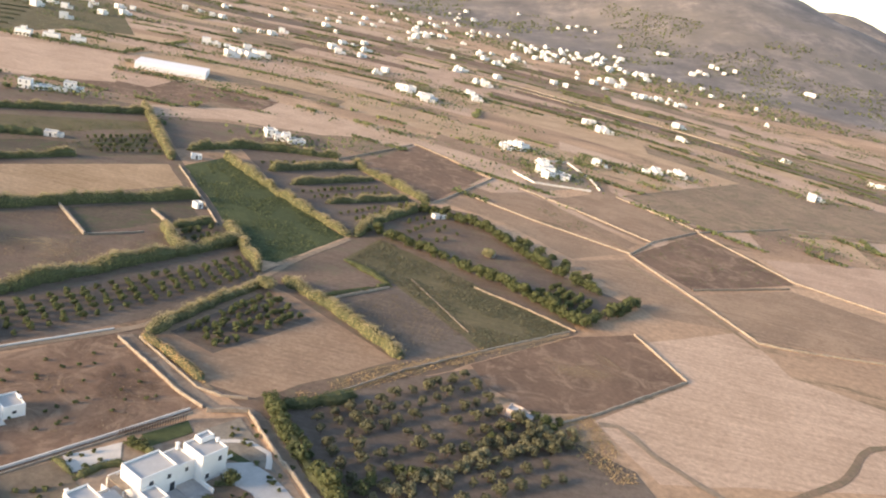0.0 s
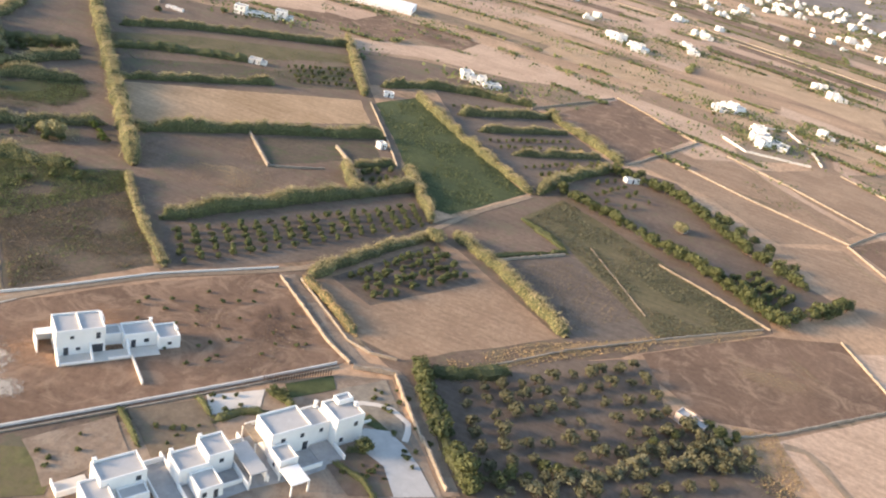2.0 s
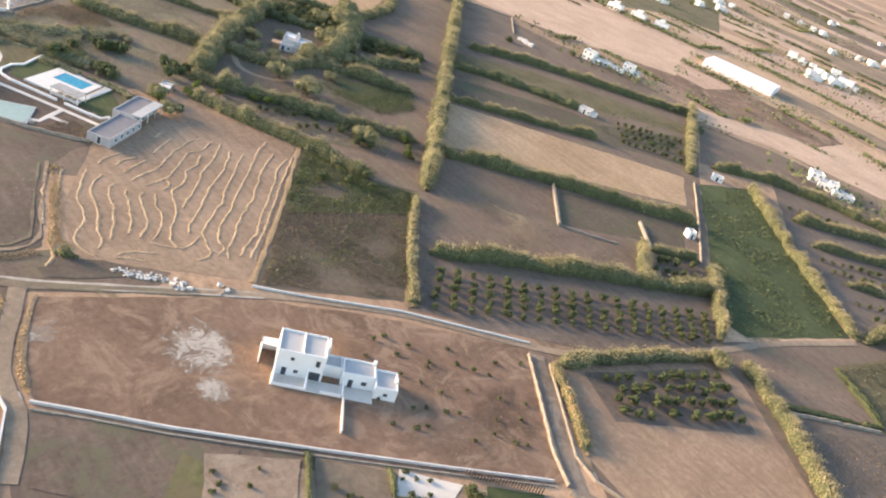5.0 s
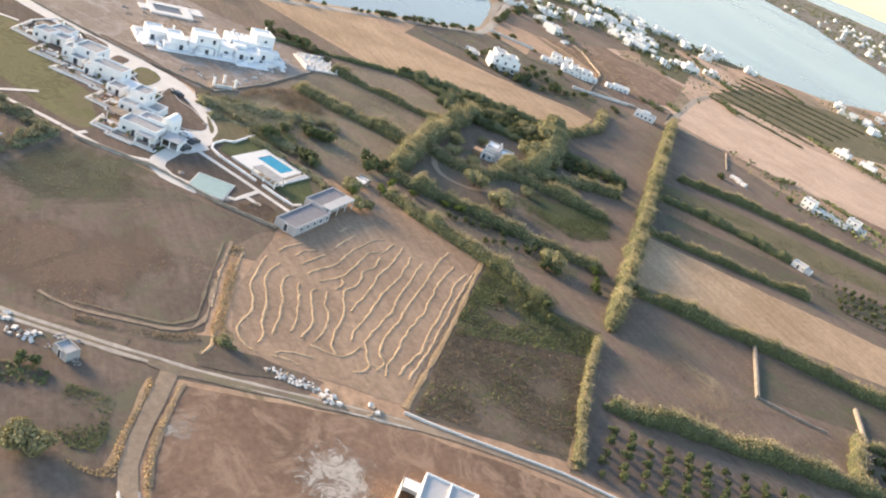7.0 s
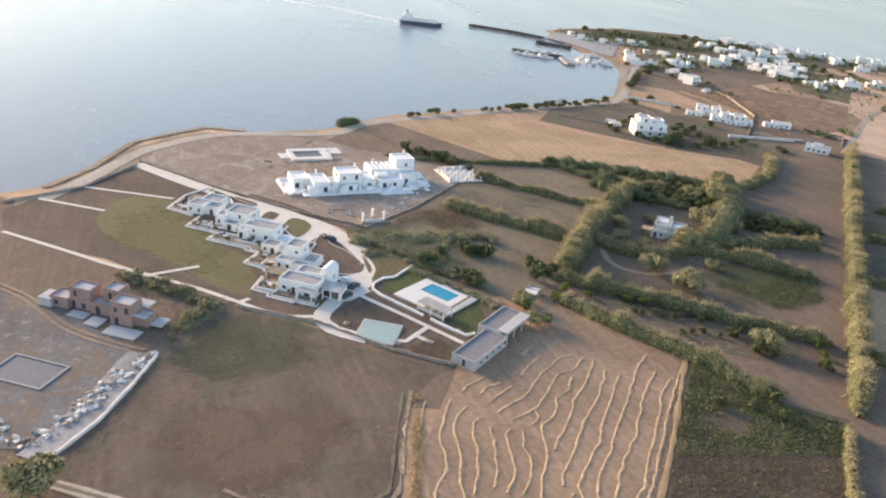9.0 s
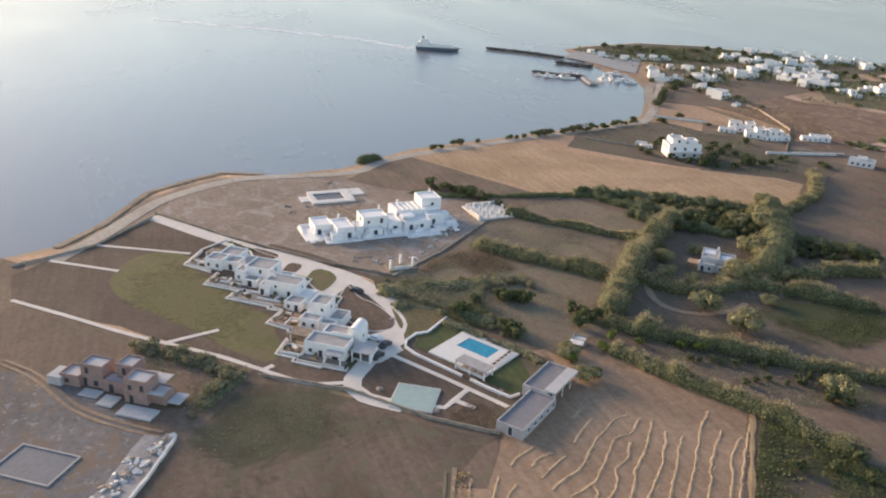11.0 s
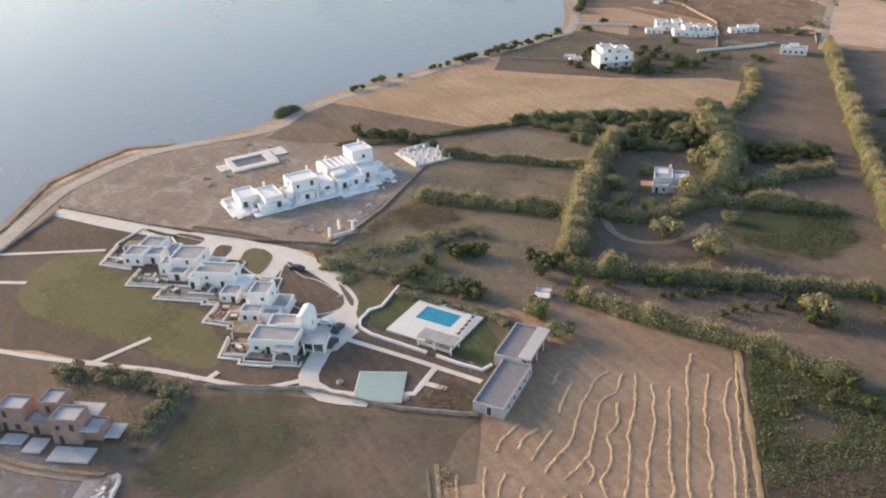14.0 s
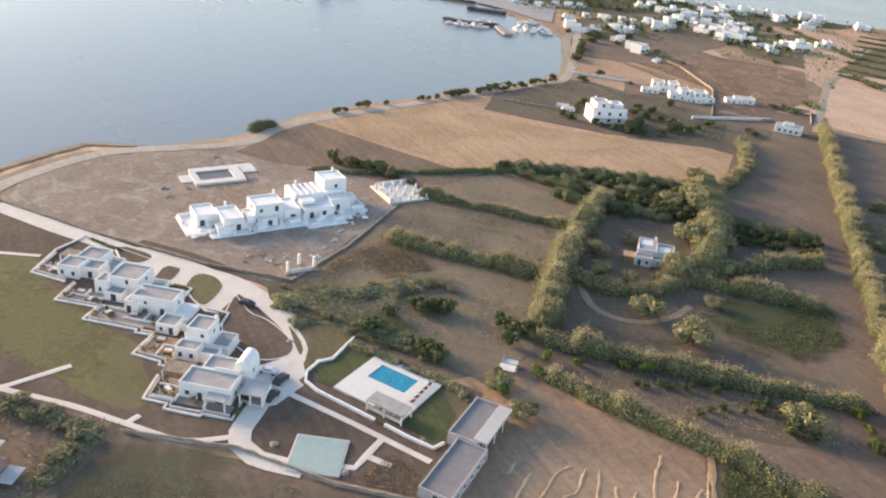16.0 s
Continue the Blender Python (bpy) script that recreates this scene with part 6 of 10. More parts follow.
field("driveway_yard", PAVED, local_line([(18.8, 9.6), (19.4, 15.6), (24.2, 19.0), (29.6, 14.2), (26.4, 6.0), (24.0, 4.4)], VB), "pale concrete parking yard")
PATHS = "narrow pale concrete garden path"
for pts in ([(-293.3, 23.8), (-280.1, 38.7), (-267.1, 52.8), (-258.4, 63.5), (-248.2, 76.3), (-238.7, 86), (-230.3, 95.2), (-228.1, 104.9)], [(-331, 43.7), (-317.1, 73.2)], [(-320.1, 31.4), (-307.7, 51.6)], [(-258.4, 63.5), (-262.4, 77.4)], [(-238.6, 85.3), (-240.6, 88.7)], [(-238.8, 118.4), (-224.2, 128.4), (-208.5, 138.5)], [(-214.6, 119.1), (-211.9, 123.9), (-218.1, 132.1)], [(-214.7, 127), (-210, 130.7)]):
    ribbon("garden_path", PAVED, pts, 1.5, PATHS, "path", curved=len(pts) > 3, rough=0.08)
wall_line("pool_wall", WHITE, [(-254.9, 139.5), (-247.8, 131.6), (-247.5, 128), (-244.7, 124.5), (-241.5, 123.2), (-237.1, 124.6), (-224, 132.7)], 0.7, 0.5, "low white wall round the pool garden", "wall", 0.02, "")
wall_line("pool_wall", WHITE, [(-221.8, 134.1), (-216.7, 137.1), (-211.9, 140.5), (-212.6, 143.3)], 0.7, 0.5, "low white wall round the pool garden", "wall", 0.02, "")
field("field", GREEN, [(-245.7, 128.4), (-251.7, 140.1), (-229.5, 150.6), (-220.4, 149.6), (-212.3, 142.4), (-221.8, 136.5), (-236.5, 129.2), (-241, 125.5)], "green lawn round a swimming pool")

# swimming pool, deck, beds and pergola
PD = pose(-237.2, 128.2, 0, 0, 0, 122.8)
pool = empty("swimming_pool", PD)
tagged(pool, "turquoise swimming pool in a white stone deck", "pool")
bm = bmesh.new()
for b in ((0, -18.2, 0, 7.8, 0, 0.6), (13.6, -18.2, 0, 16.4, 0, 0.6), (7.8, -3.4, 0, 13.6, 0, 0.6), (7.8, -18.2, 0, 13.6, -13.3, 0.6)):
    add_box(bm, *b)
part("deck", bm, plain("white_deck_stone", (0.7, 0.68, 0.64), 0.8, 0.08, 0.6), pool)
pw, n_, l_, b_ = node_material("pool_water", 0.06)
ripple = noise_tex(n_, l_, world_coord(n_, l_), 1.3, 4, 0.6, 0.5)
l_.new(ramp(n_, l_, ripple, [(0.3, (0.02, 0.22, 0.34)), (0.7, (0.04, 0.33, 0.46))]), b_.inputs["Base Color"])
bump(n_, l_, b_, ripple, 0.2, 0.05)
part("water", box_bm(7.8, -13.3, 0.02, 13.6, -3.4, 0.48), pw, pool, "clear turquoise water")
perg = empty("pergola", PD)
tagged(perg, "grey-roofed pergola beside the pool", "pergola")
slab(perg, "roof", -1.6, -19.0, 2.5, 2.4, -9.8, 2.75, CONC_GREY)
posts(perg, [(-1.4, -18.8), (2.2, -18.8), (-1.4, -14.4), (-1.4, -10.0), (2.2, -10.0)], 2.5, WHITE, 0.3)
slab(perg, "back_wall", -1.3, -18.6, 0.3, -1.1, -10.2, 1.2, WHITE_OLD)
for k in range(3):
    slab(perg, "bench", -0.6, -17.8 + 2.6 * k, 0.35, 1.2, -16.2 + 2.6 * k, 0.8, STONE)
CUSHION = plain("dark_cushion", (0.09, 0.08, 0.08), 0.9, 0.2, 2.0)


def sun_lounger(m):
    root = empty("sun_lounger", PD @ m)
    tagged(root, "dark sun lounger on the white pool deck", "lounger", "loungers by the pool")
    slab(root, "mattress", -0.35, -0.95, 0.3, 0.35, 0.4, 0.42, CUSHION, bevel=0.03)
    o = slab(root, "backrest", -0.35, 0.0, 0.0, 0.35, 0.7, 0.1, CUSHION, bevel=0.03)
    o.matrix_basis = pose(0, 0.38, 0.34, 40, 0, 0)
    for x in (-0.3, 0.3):
        for y in (-0.85, 0.35):
            slab(root, "leg", x - 0.03, y - 0.03, 0, x + 0.03, y + 0.03, 0.3, WHITE_OLD, bevel=0)
    return root


first = sun_lounger(pose(6.0, -16.6, 0.6, 0, 0, 88))
for k in range(1, 5):
    copy_thing(first, PD @ pose(6.0 + 1.9 * k, -16.6 + 0.1 * k, 0.6, 0, 0, 88 + 3 * k))
for k in range(3):
    copy_thing(first, PD @ pose(15.4, -8.6 - 1.8 * k, 0.6, 0, 0, 180 + 4 * k))



def planter(x, y, s):
    root = empty("planter", pose(*local_line([(x, y)], VB)[0], 0.35, 0, 0, 0) @ Matrix.Scale(s, 4))
    tagged(root, "round clay planter with a green shrub on a terrace", "planter", "planters of the villas")
    bm = bmesh.new()
    bmesh.ops.create_cone(bm, cap_ends=True, segments=12, radius1=0.3, radius2=0.45, depth=0.6, matrix=Matrix.Translation((0, 0, 0.3)))
    part("pot", bm, OCHRE, root)
    r_ = np.random.default_rng(int(abs(x * 10)) + 3)
    c_ = r_.normal(scale=(0.34, 0.34, 0.3), size=(90, 3)) + (0, 0, 1.0)
    quad_cloud("foliage", c_, 0.16, SHRUB, root, rng=r_)


def garden_table(x, y, turn):
    root = empty("garden_table", pose(*local_line([(x, y)], VB)[0], 0.35, 0, 0, turn))
    tagged(root, "low white garden table with two benches on a terrace", "table", "tables of the villas")
    slab(root, "tabletop", -0.9, -0.5, 0.7, 0.9, 0.5, 0.76, WHITE_OLD, bevel=0.02)
    for a_ in (-0.8, 0.8):
        for b_ in (-0.4, 0.4):
            slab(root, "leg", a_ - 0.04, b_ - 0.04, 0, a_ + 0.04, b_ + 0.04, 0.7, WHITE_OLD, bevel=0)
    for b_ in (-0.95, 0.95):
        slab(root, "bench", -0.9, b_ - 0.2, 0, 0.9, b_ + 0.2, 0.45, BARK, bevel=0.03)


for x_, y_, s_ in ((1.6, 1.9, 1.0), (5.6, 1.9, 0.8), (10.2, 1.6, 1.0), (1.6, 6.6, 0.9), (-8.4, 15.4, 1.0), (-8.4, 21.6, 0.9), (-1.8, 15.2, 0.8), (-26.0, 25.4, 1.0), (-21.6, 25.2, 0.8), (-15.4, 29.8, 1.0), (-11.0, 25.4, 0.9), (-37.0, 31.0, 1.0), (-29.4, 31.2, 0.9), (-36.8, 34.6, 1.0), (-50.0, 41.6, 0.9), (-46.0, 45.6, 1.0)):
    planter(x_, y_, s_)
for x_, y_, a_ in ((3.4, 3.9, 20), (-3.0, 16.8, 60), (-6.6, 20.6, 50), (-17.6, 28.4, 55), (-23.6, 27.4, 120), (-34.8, 34.2, 50), (-30.6, 31.6, 140), (-46.4, 42.0, 60)):
    garden_table(x_, y_, a_)
for x_, y_, a_ in ((2.2, 3.6, 90), (-7.0, 17.0, 20), (-5.8, 17.0, 20), (-24.6, 28.6, 100), (-12.4, 27.6, 60), (-35.6, 31.4, 30), (-49.2, 44.8, 80)):
    copy_thing(first, pose(*local_line([(x_, y_)], VB)[0], 0.35, 0, 0, a_))

# long shed with grey roofs
SD = (-203.0, 132.7, 127.7)
shed = house("long_shed", "long low white building under grey roofs beside the straw field", *SD, [(-1.8, -8.2, 14.8, -1.4, 0, 2.7), (14.8, -5.8, 28.8, 0.8, 0, 3.1)],
    [("S", 1.0 + 3.1 * k, -8.2, 0.9, 1.2, 1.2) for k in range(5)] + [("S", 17.0 + 3.4 * k, -5.8, 0.3, 1.6, 2.2, "door") for k in range(4)] + [("W", -1.8, -5.0, 0.2, 1.1, 2.1, "door")], "building", wall=plain("grey_render", (0.45, 0.43, 0.43), 0.9, 0.15, 0.5), deck=plain("brown_grey_roof_sheet", (0.25, 0.235, 0.24), 0.8, 0.15, 0.5))
slab(shed, "roof_canopy", 15.4, -7.6, 2.75, 28.6, -4.6, 3.3, ROOF_GREY, "pale grey metal canopy")
posts(shed, [(15.6, -7.4), (20.0, -7.4), (24.4, -7.4), (28.4, -7.4)], 2.75, WHITE, 0.2)
slab(shed, "path", -2.4, -1.4, 0, 14.8, -0.2, 0.12, PAVED)

# pale green sports court
court = empty("sports_court", pose(-216.7, 112.3, 0, 0, 0, 149.4))
tagged(court, "pale sea-green hard court in the garden", "court")
slab(court, "surface", -1.2, -9.8, 0.02, 8.8, 0.2, 0.5, plain("sea_green_court", (0.35, 0.45, 0.42), 0.85, 0.12, 0.5), bevel=0.02)
slab(court, "edge", -1.5, -10.1, 0.0, 9.1, 0.5, 0.44, PAVED, bevel=0.02)
for k, s in enumerate([(-223.5, 111.4), (-211.3, 121.7), (-252.2, 115.2), (-257.9, 124.3), (-248, 128.4)]):
    o = tagged(empty("garden_rock", pose(*s, 0.06, 0, 0, 40 * k)), "pale boulder on dark garden soil", "rock", "garden rocks")
    bm = bmesh.new()
    bmesh.ops.create_icosphere(bm, subdivisions=2, radius=0.9)
    for v in bm.verts:
        v.co *= 1 + 0.35 * noise.noise(v.co * 1.3 + Vector((k, 0, 0)))
        v.co.z *= 0.5
    part("stone", bm, STONE_PALE, o)


def car(x, y, angle, paint, label):
    root = empty("car", pose(x, y, 0.08, 0, 0, angle))
    tagged(root, label, "car", "cars of the compound")
    bm = bmesh.new()
    prof = [(-2.1, 0.35), (-2.1, 0.85), (-1.5, 0.95), (-0.9, 1.42), (0.9, 1.45), (1.8, 0.98), (2.1, 0.9), (2.1, 0.35)]
    a = [bm.verts.new((x_, -0.85 if z_ < 1 else -0.68, z_)) for x_, z_ in prof]
    b = [bm.verts.new((x_, 0.85 if z_ < 1 else 0.68, z_)) for x_, z_ in prof]
    for i in range(8):
        bm.faces.new((a[i], a[(i + 1) % 8], b[(i + 1) % 8], b[i]))
    bm.faces.new(list(reversed(a)))
    bm.faces.new(b)
    bmesh.ops.recalc_face_normals(bm, faces=bm.faces)
    body = part("body", bm, paint, root)
    for s in (-1, 1):
        part("side_window", box_bm(-0.8, s * 0.72 - 0.05, 1.0, 1.0, s * 0.72 + 0.05, 1.36), GLASS, body)
    bm = bmesh.new()
    add_box(bm, -0.02, -0.6, -0.26, 0.02, 0.6, 0.26)
    ws = part("windscreen", bm, GLASS, body)
    ws.matrix_basis = pose(-1.22, 0, 1.2, 0, 52, 0)
    for px in (-1.35, 1.35):
        for py in (-0.8, 0.8):
            bm = bmesh.new()
            bmesh.ops.create_cone(bm, cap_ends=True, segments=14, radius1=0.33, radius2=0.33, depth=0.22)
            w = part("wheel", bm, CUSHION, root)
            w.matrix_basis = pose(px, py, 0.33, 90, 0, 0)
    return root


CAR_WHITE = plain("white_car_paint", (0.75, 0.75, 0.76), 0.3, 0.03)
CAR_GREY = plain("dark_grey_car_paint", (0.06, 0.065, 0.07), 0.3, 0.05)
for (s, a, m, t) in zip([(-247.2, 116.5), (-243.3, 118.2), (-238.1, 114.7), (-278.7, 118.6), (-277.2, 118.8)], (50, 128, 128, 20, 40), (CAR_WHITE, CAR_GREY, CAR_GREY, CAR_WHITE, CAR_GREY),
        ("white parked car in a concrete yard", "dark grey parked car in a concrete yard", "dark parked van beside the villa", "white car on the compound drive", "dark car on the compound drive")):
    if t != "white car on the compound drive":
        car(*s, a, m, t)

# the second compound, still a building site
VC = (-316.0, 121.9, 93.7)
SITE = "villas of the building site"
vc1 = house("villa", "raw white villa shell with stepped blocks on a building lot", *VC,
    [(-6.0, 9.0, 0.4, 17.6, 0, 4.0), (0.4, 3.2, 6.6, 13.0, 0, 4.5), (-1.8, 1.6, 3.2, 5.0, 0, 2.8)],
    [("S", 2.2, 3.2, 1.0, 1.0, 1.2), ("S", 4.8, 3.2, 0.2, 1.4, 2.2, "door"), ("S", -4.4, 9.0, 0.2, 1.4, 2.2, "door"), ("W", -6.0, 12.0, 1.0, 1.0, 1.2), ("E", 6.6, 6.4, 1.0, 1.2, 1.6)], group=SITE, deck=WHITE)
slab(vc1, "terrace", -10.2, 4.2, 0, -1.8, 18.2, 0.5, WHITE)
slab(vc1, "terrace", -4.0, 0.2, 0, 8.8, 3.2, 0.5, WHITE)
chimney(vc1, 3.4, 12.4, 4.4, 1.6)
vc2 = house("villa", "raw white two-storey villa shell with a chimney", *VC,
    [(10.6, 6.0, 19.8, 14.0, 0, 6.4), (8.0, 5.0, 10.6, 11.0, 0, 3.6), (19.8, 5.4, 25.0, 15.0, 0, 4.0), (12.0, 3.2, 17.0, 6.0, 0, 3.0)],
    [("S", 14.4, 3.2, 0.2, 1.4, 2.2, "door"), ("S", 12.6, 6.0, 4.0, 0.9, 1.1), ("S", 17.4, 6.0, 3.8, 1.1, 1.8), ("S", 22.4, 5.4, 0.2, 1.6, 2.2, "door"), ("W", 10.6, 9.4, 4.2, 1.4, 1.4)], group=SITE, deck=WHITE)
slab(vc2, "terrace", 7.6, 0.6, 0, 25.0, 5.0, 0.5, WHITE)
chimney(vc2, 18.8, 13.2, 6.3, 1.5)
vc3 = house("villa", "raw white villa shell with a tall end block", *VC,
    [(25.6, 12.8, 36.6, 22.4, 0, 5.0), (36.6, 15.8, 44.4, 23.8, 0, 8.0), (26.0, 5.0, 36.0, 12.8, 0, 3.6), (36.0, 8.0, 42.6, 15.8, 0, 4.4)],
    [("S", 28.4, 5.0, 0.2, 1.4, 2.2, "door"), ("S", 32.6, 5.0, 1.0, 1.2, 1.4), ("S", 38.4, 8.0, 0.6, 1.2, 2.0, "door"), ("S", 40.8, 15.8, 5.0, 1.0, 1.2), ("W", 25.6, 17.0, 2.0, 1.0, 1.2), ("E", 44.4, 19.6, 5.0, 1.0, 1.2)], group=SITE, deck=WHITE)
slab(vc3, "terrace", 25.0, -1.6, 0, 38.0, 5.0, 0.5, WHITE)
slab(vc3, "terrace", 38.0, 5.0, 0, 47.6, 15.8, 0.6, WHITE)
chimney(vc3, 42.4, 23.0, 7.9, 1.2)
chimney(vc3, 29.0, 21.6, 4.9, 1.3)
for k in range(5):
    slab(vc3, "roof_rib", 26.2 + 2.0 * k, 13.2, 4.9, 26.6 + 2.0 * k, 22.0, 5.3, WHITE)
for k, b in enumerate(((-3.4, 7.4, 0.5, -2.4, 9.0, 1.6), (6.6, 3.4, 0.5, 8.0, 6.0, 2.2), (7.6, 1.2, 0.5, 8.2, 5.0, 1.4), (2.6, 0.4, 0.5, 3.2, 3.2, 1.8), (-9.8, 12.0, 0.5, -9.2, 18.0, 1.2), (-9.8, 17.4, 0.5, -6.0, 18.0, 1.4))):
    slab(vc1, "site_wall", *b, WHITE)
for k, b in enumerate(((17.4, 2.0, 0.5, 18.0, 5.4, 2.6), (20.6, 3.2, 0.5, 24.6, 5.4, 1.5), (25.0, 0.8, 0.5, 25.6, 5.0, 2.2), (11.0, 4.0, 0.5, 12.0, 6.0, 2.4), (14.0, 14.0, 0.0, 18.6, 17.4, 3.2))):
    slab(vc2, "site_wall", *b, WHITE)
for k, b in enumerate(((30.4, 2.6, 0.5, 31.0, 5.0, 2.4), (34.4, 1.0, 0.5, 38.0, 1.6, 1.5), (37.4, 1.6, 0.5, 38.0, 5.4, 2.0), (42.6, 7.0, 0.6, 47.2, 7.6, 1.8), (46.6, 7.6, 0.6, 47.2, 15.2, 1.6), (44.4, 12.0, 0.6, 46.4, 15.6, 2.8), (36.6, 13.0, 4.4, 42.0, 13.6, 5.4), (28.0, 22.4, 0, 33.0, 25.0, 3.4), (26.4, 8.6, 3.6, 31.0, 12.6, 4.6))):
    slab(vc3, "site_wall", *b, WHITE)
sw = random.Random(31)
for root, x0_, x1_, y0_, y1_ in ((vc1, -9.5, 8.0, 0.8, 8.6), (vc2, 8.6, 24.6, 1.0, 6.4), (vc3, 26.0, 47.0, -1.0, 7.6)):
    for k in range(11):
        x_, y_, long_ = sw.uniform(x0_, x1_), sw.uniform(y0_, y1_), sw.uniform(1.0, 3.2)
        if k % 2:
            slab(root, "low_wall", x_, y_, 0.4, x_ + long_, y_ + 0.35, sw.uniform(0.9, 2.2), WHITE, bevel=0.04)
        else:
            slab(root, "step_block", x_, y_, 0.4, x_ + sw.uniform(0.9, 1.8), y_ + long_ * 0.7, sw.uniform(0.8, 1.5), WHITE, bevel=0.05)
field("field", worn_patch("site_dust", (0.42, 0.375, 0.335), 0.1, 0.3, 1.8), local_line([(-22, -10), (10, -14), (52, -12), (62, 8), (54, 34), (0, 30), (-20, 20)], VC), "pale building dust round unfinished villas")
basin = empty("unfinished_pool", pose(*VC[:2], 0, 0, 0, VC[2]))
tagged(basin, "unfinished concrete pool with a white rim", "pool")
bm = bmesh.new()
for b in ((1.6, 40.6, 0, 18.6, 43.6, 0.8), (2.4, 51.6, 0, 19.4, 54.6, 0.8), (1.8, 43.6, 0, 4.0, 51.6, 0.8), (15.4, 43.6, 0, 19.0, 51.6, 0.8), (19.4, 48.0, 0, 24.6, 55.6, 0.5), (-2.0, 44.0, 0, 1.8, 50.0, 0.45)):
    add_box(bm, *b)
part("rim", bm, WHITE_OLD, basin)
slab(basin, "basin_floor", 4.0, 43.6, 0.02, 15.4, 51.6, 0.36, plain("wet_grey_concrete", (0.16, 0.17, 0.18), 0.6, 0.15), bevel=0)
skel = empty("column_skeleton", pose(*VC[:2], 0, 0, 0, VC[2]))
tagged(skel, "white concrete slab with bare columns at the lot's corner", "construction")
slab(skel, "slab", 57.0, 8.0, 0, 72.0, 24.0, 0.6, WHITE_OLD)
rs = random.Random(8)
posts(skel, [(58 + 3.4 * i + rs.uniform(-0.4, 0.4), 9 + 4.2 * j) for i in range(5) for j in range(4)], 2.2, WHITE_OLD, 0.7, "column", 0.6)
slab(skel, "wall_stub", 57.0, 8.0, 0.6, 57.5, 16.0, 2.0, WHITE_OLD)
slab(skel, "wall_stub", 60.0, 23.5, 0.6, 72.0, 24.0, 1.6, WHITE_OLD)
cols = empty("gate_columns", pose(*VC[:2], 0, 0, 0, VC[2]))
tagged(cols, "white concrete columns standing on a rough footing", "construction")
slab(cols, "footing", 8.6, -27.6, 0, 18.4, -21.6, 0.5, STONE)
posts(cols, [(9.6, -26.0), (14.1, -22.6), (17.4, -25.4)], 3.6, WHITE, 0.7, "column", 0.5)
slab(cols, "wall_stub", 10.0, -27.4, 0.5, 16.0, -26.9, 1.6, WHITE_OLD)

# brick shell under construction
BRICK = plain("bare_red_brick_block", (0.37, 0.26, 0.23), 0.95, 0.22, 0.7)
CONC = plain("raw_concrete", (0.5, 0.49, 0.49), 0.95, 0.15, 0.5)
VD = (-226.6, 54.9, 56.8)
bk = house("unfinished_house", "unfinished red-brick house shell with concrete slabs", *VD,
    [(-4.0, 4.6, 1.8, 9.6, 0, 6.2), (-9.0, 9.4, -4.6, 14.2, 0, 6.5), (-17.2, 7.6, -11.4, 12.2, 0, 6.0), (-11.4, 7.0, -4.0, 11.0, 0, 3.2), (-22.4, 6.6, -17.2, 11.6, 0, 3.0), (1.8, 6.2, 5.6, 10.0, 0, 3.2)],
    [("S", -2.4, 4.6, 3.6, 0.9, 1.2), ("S", -2.2, 4.6, 0.1, 1.0, 2.1, "door"), ("S", 0.6, 4.6, 3.6, 1.0, 1.6), ("S", -7.0, 9.4, 3.8, 0.9, 1.8), ("S", -15.6, 7.6, 3.6, 0.9, 1.6), ("S", -16.2, 7.6, 0.1, 1.0, 2.2, "door"), ("S", -13.4, 7.6, 0.6, 1.2, 1.4), ("S", -9.0, 7.0, 0.1, 1.2, 2.2, "door"), ("S", -20.4, 6.6, 0.8, 1.1, 1.2)],
    "construction", wall=BRICK, deck=CONC, frames=BRICK)
for name, b in (("slab", (-3.0, -0.6, 0, 5.6, 3.6, 0.5)), ("slab", (-9.4, 1.4, 0, -5.4, 5.6, 0.5)), ("slab", (-15.6, 3.6, 0, -10.6, 6.6, 0.4)), ("slab", (5.8, 6.0, 1.0, 9.0, 10.4, 1.3)), ("balcony_slab", (1.8, 4.8, 3.2, 5.6, 6.2, 3.45)), ("ramp_slab", (-25.0, 5.6, 0, -21.4, 10.4, 2.4)), ("balcony_slab", (-4.2, 10.0, 3.0, 3.0, 14.0, 3.3))):
    slab(bk, name, *b, CONC)

# farmhouse in its trees, and houses along the village road
fh = house("farmhouse", "old white farmhouse with patched flat roofs among trees", -268.4, 234.0, 49.4,
    [(0.4, 3.4, 6.2, 12.6, 0, 4.2), (6.2, 4.2, 11.4, 11.6, 0, 3.7), (0.0, 0.0, 5.0, 3.4, 0, 3.0), (5.0, 1.0, 9.4, 4.2, 0, 2.6)],
    [("S", 1.4, 0, 0.2, 1.0, 2.0, "door"), ("S", 3.6, 0, 1.0, 0.9, 1.1), ("S", 7.2, 1.0, 0.9, 1.0, 1.1), ("S", 10.4, 4.2, 1.2, 0.9, 1.1), ("W", 0.4, 6.4, 1.2, 0.9, 1.1), ("W", 0.0, 1.8, 1.0, 0.8, 1.0)], wall=WHITE_OLD, deck=DECK)
slab(fh, "roof_patch", 1.0, 8.0, 3.76, 4.8, 12.0, 3.84, WHITE, "fresh white roof patch", bevel=0)
slab(fh, "roof_patch", 6.8, 6.0, 3.26, 10.2, 9.6, 3.34, WHITE, "fresh white roof patch", bevel=0)
slab(fh, "lean_to_roof", -3.6, 0.6, 2.1, 0.0, 4.6, 2.25, OCHRE, "rusty lean-to roof")
posts(fh, [(-3.4, 0.8), (-3.4, 4.4)], 2.1, BARK, 0.18)
chimney(fh, 5.4, 11.8, 4.1)
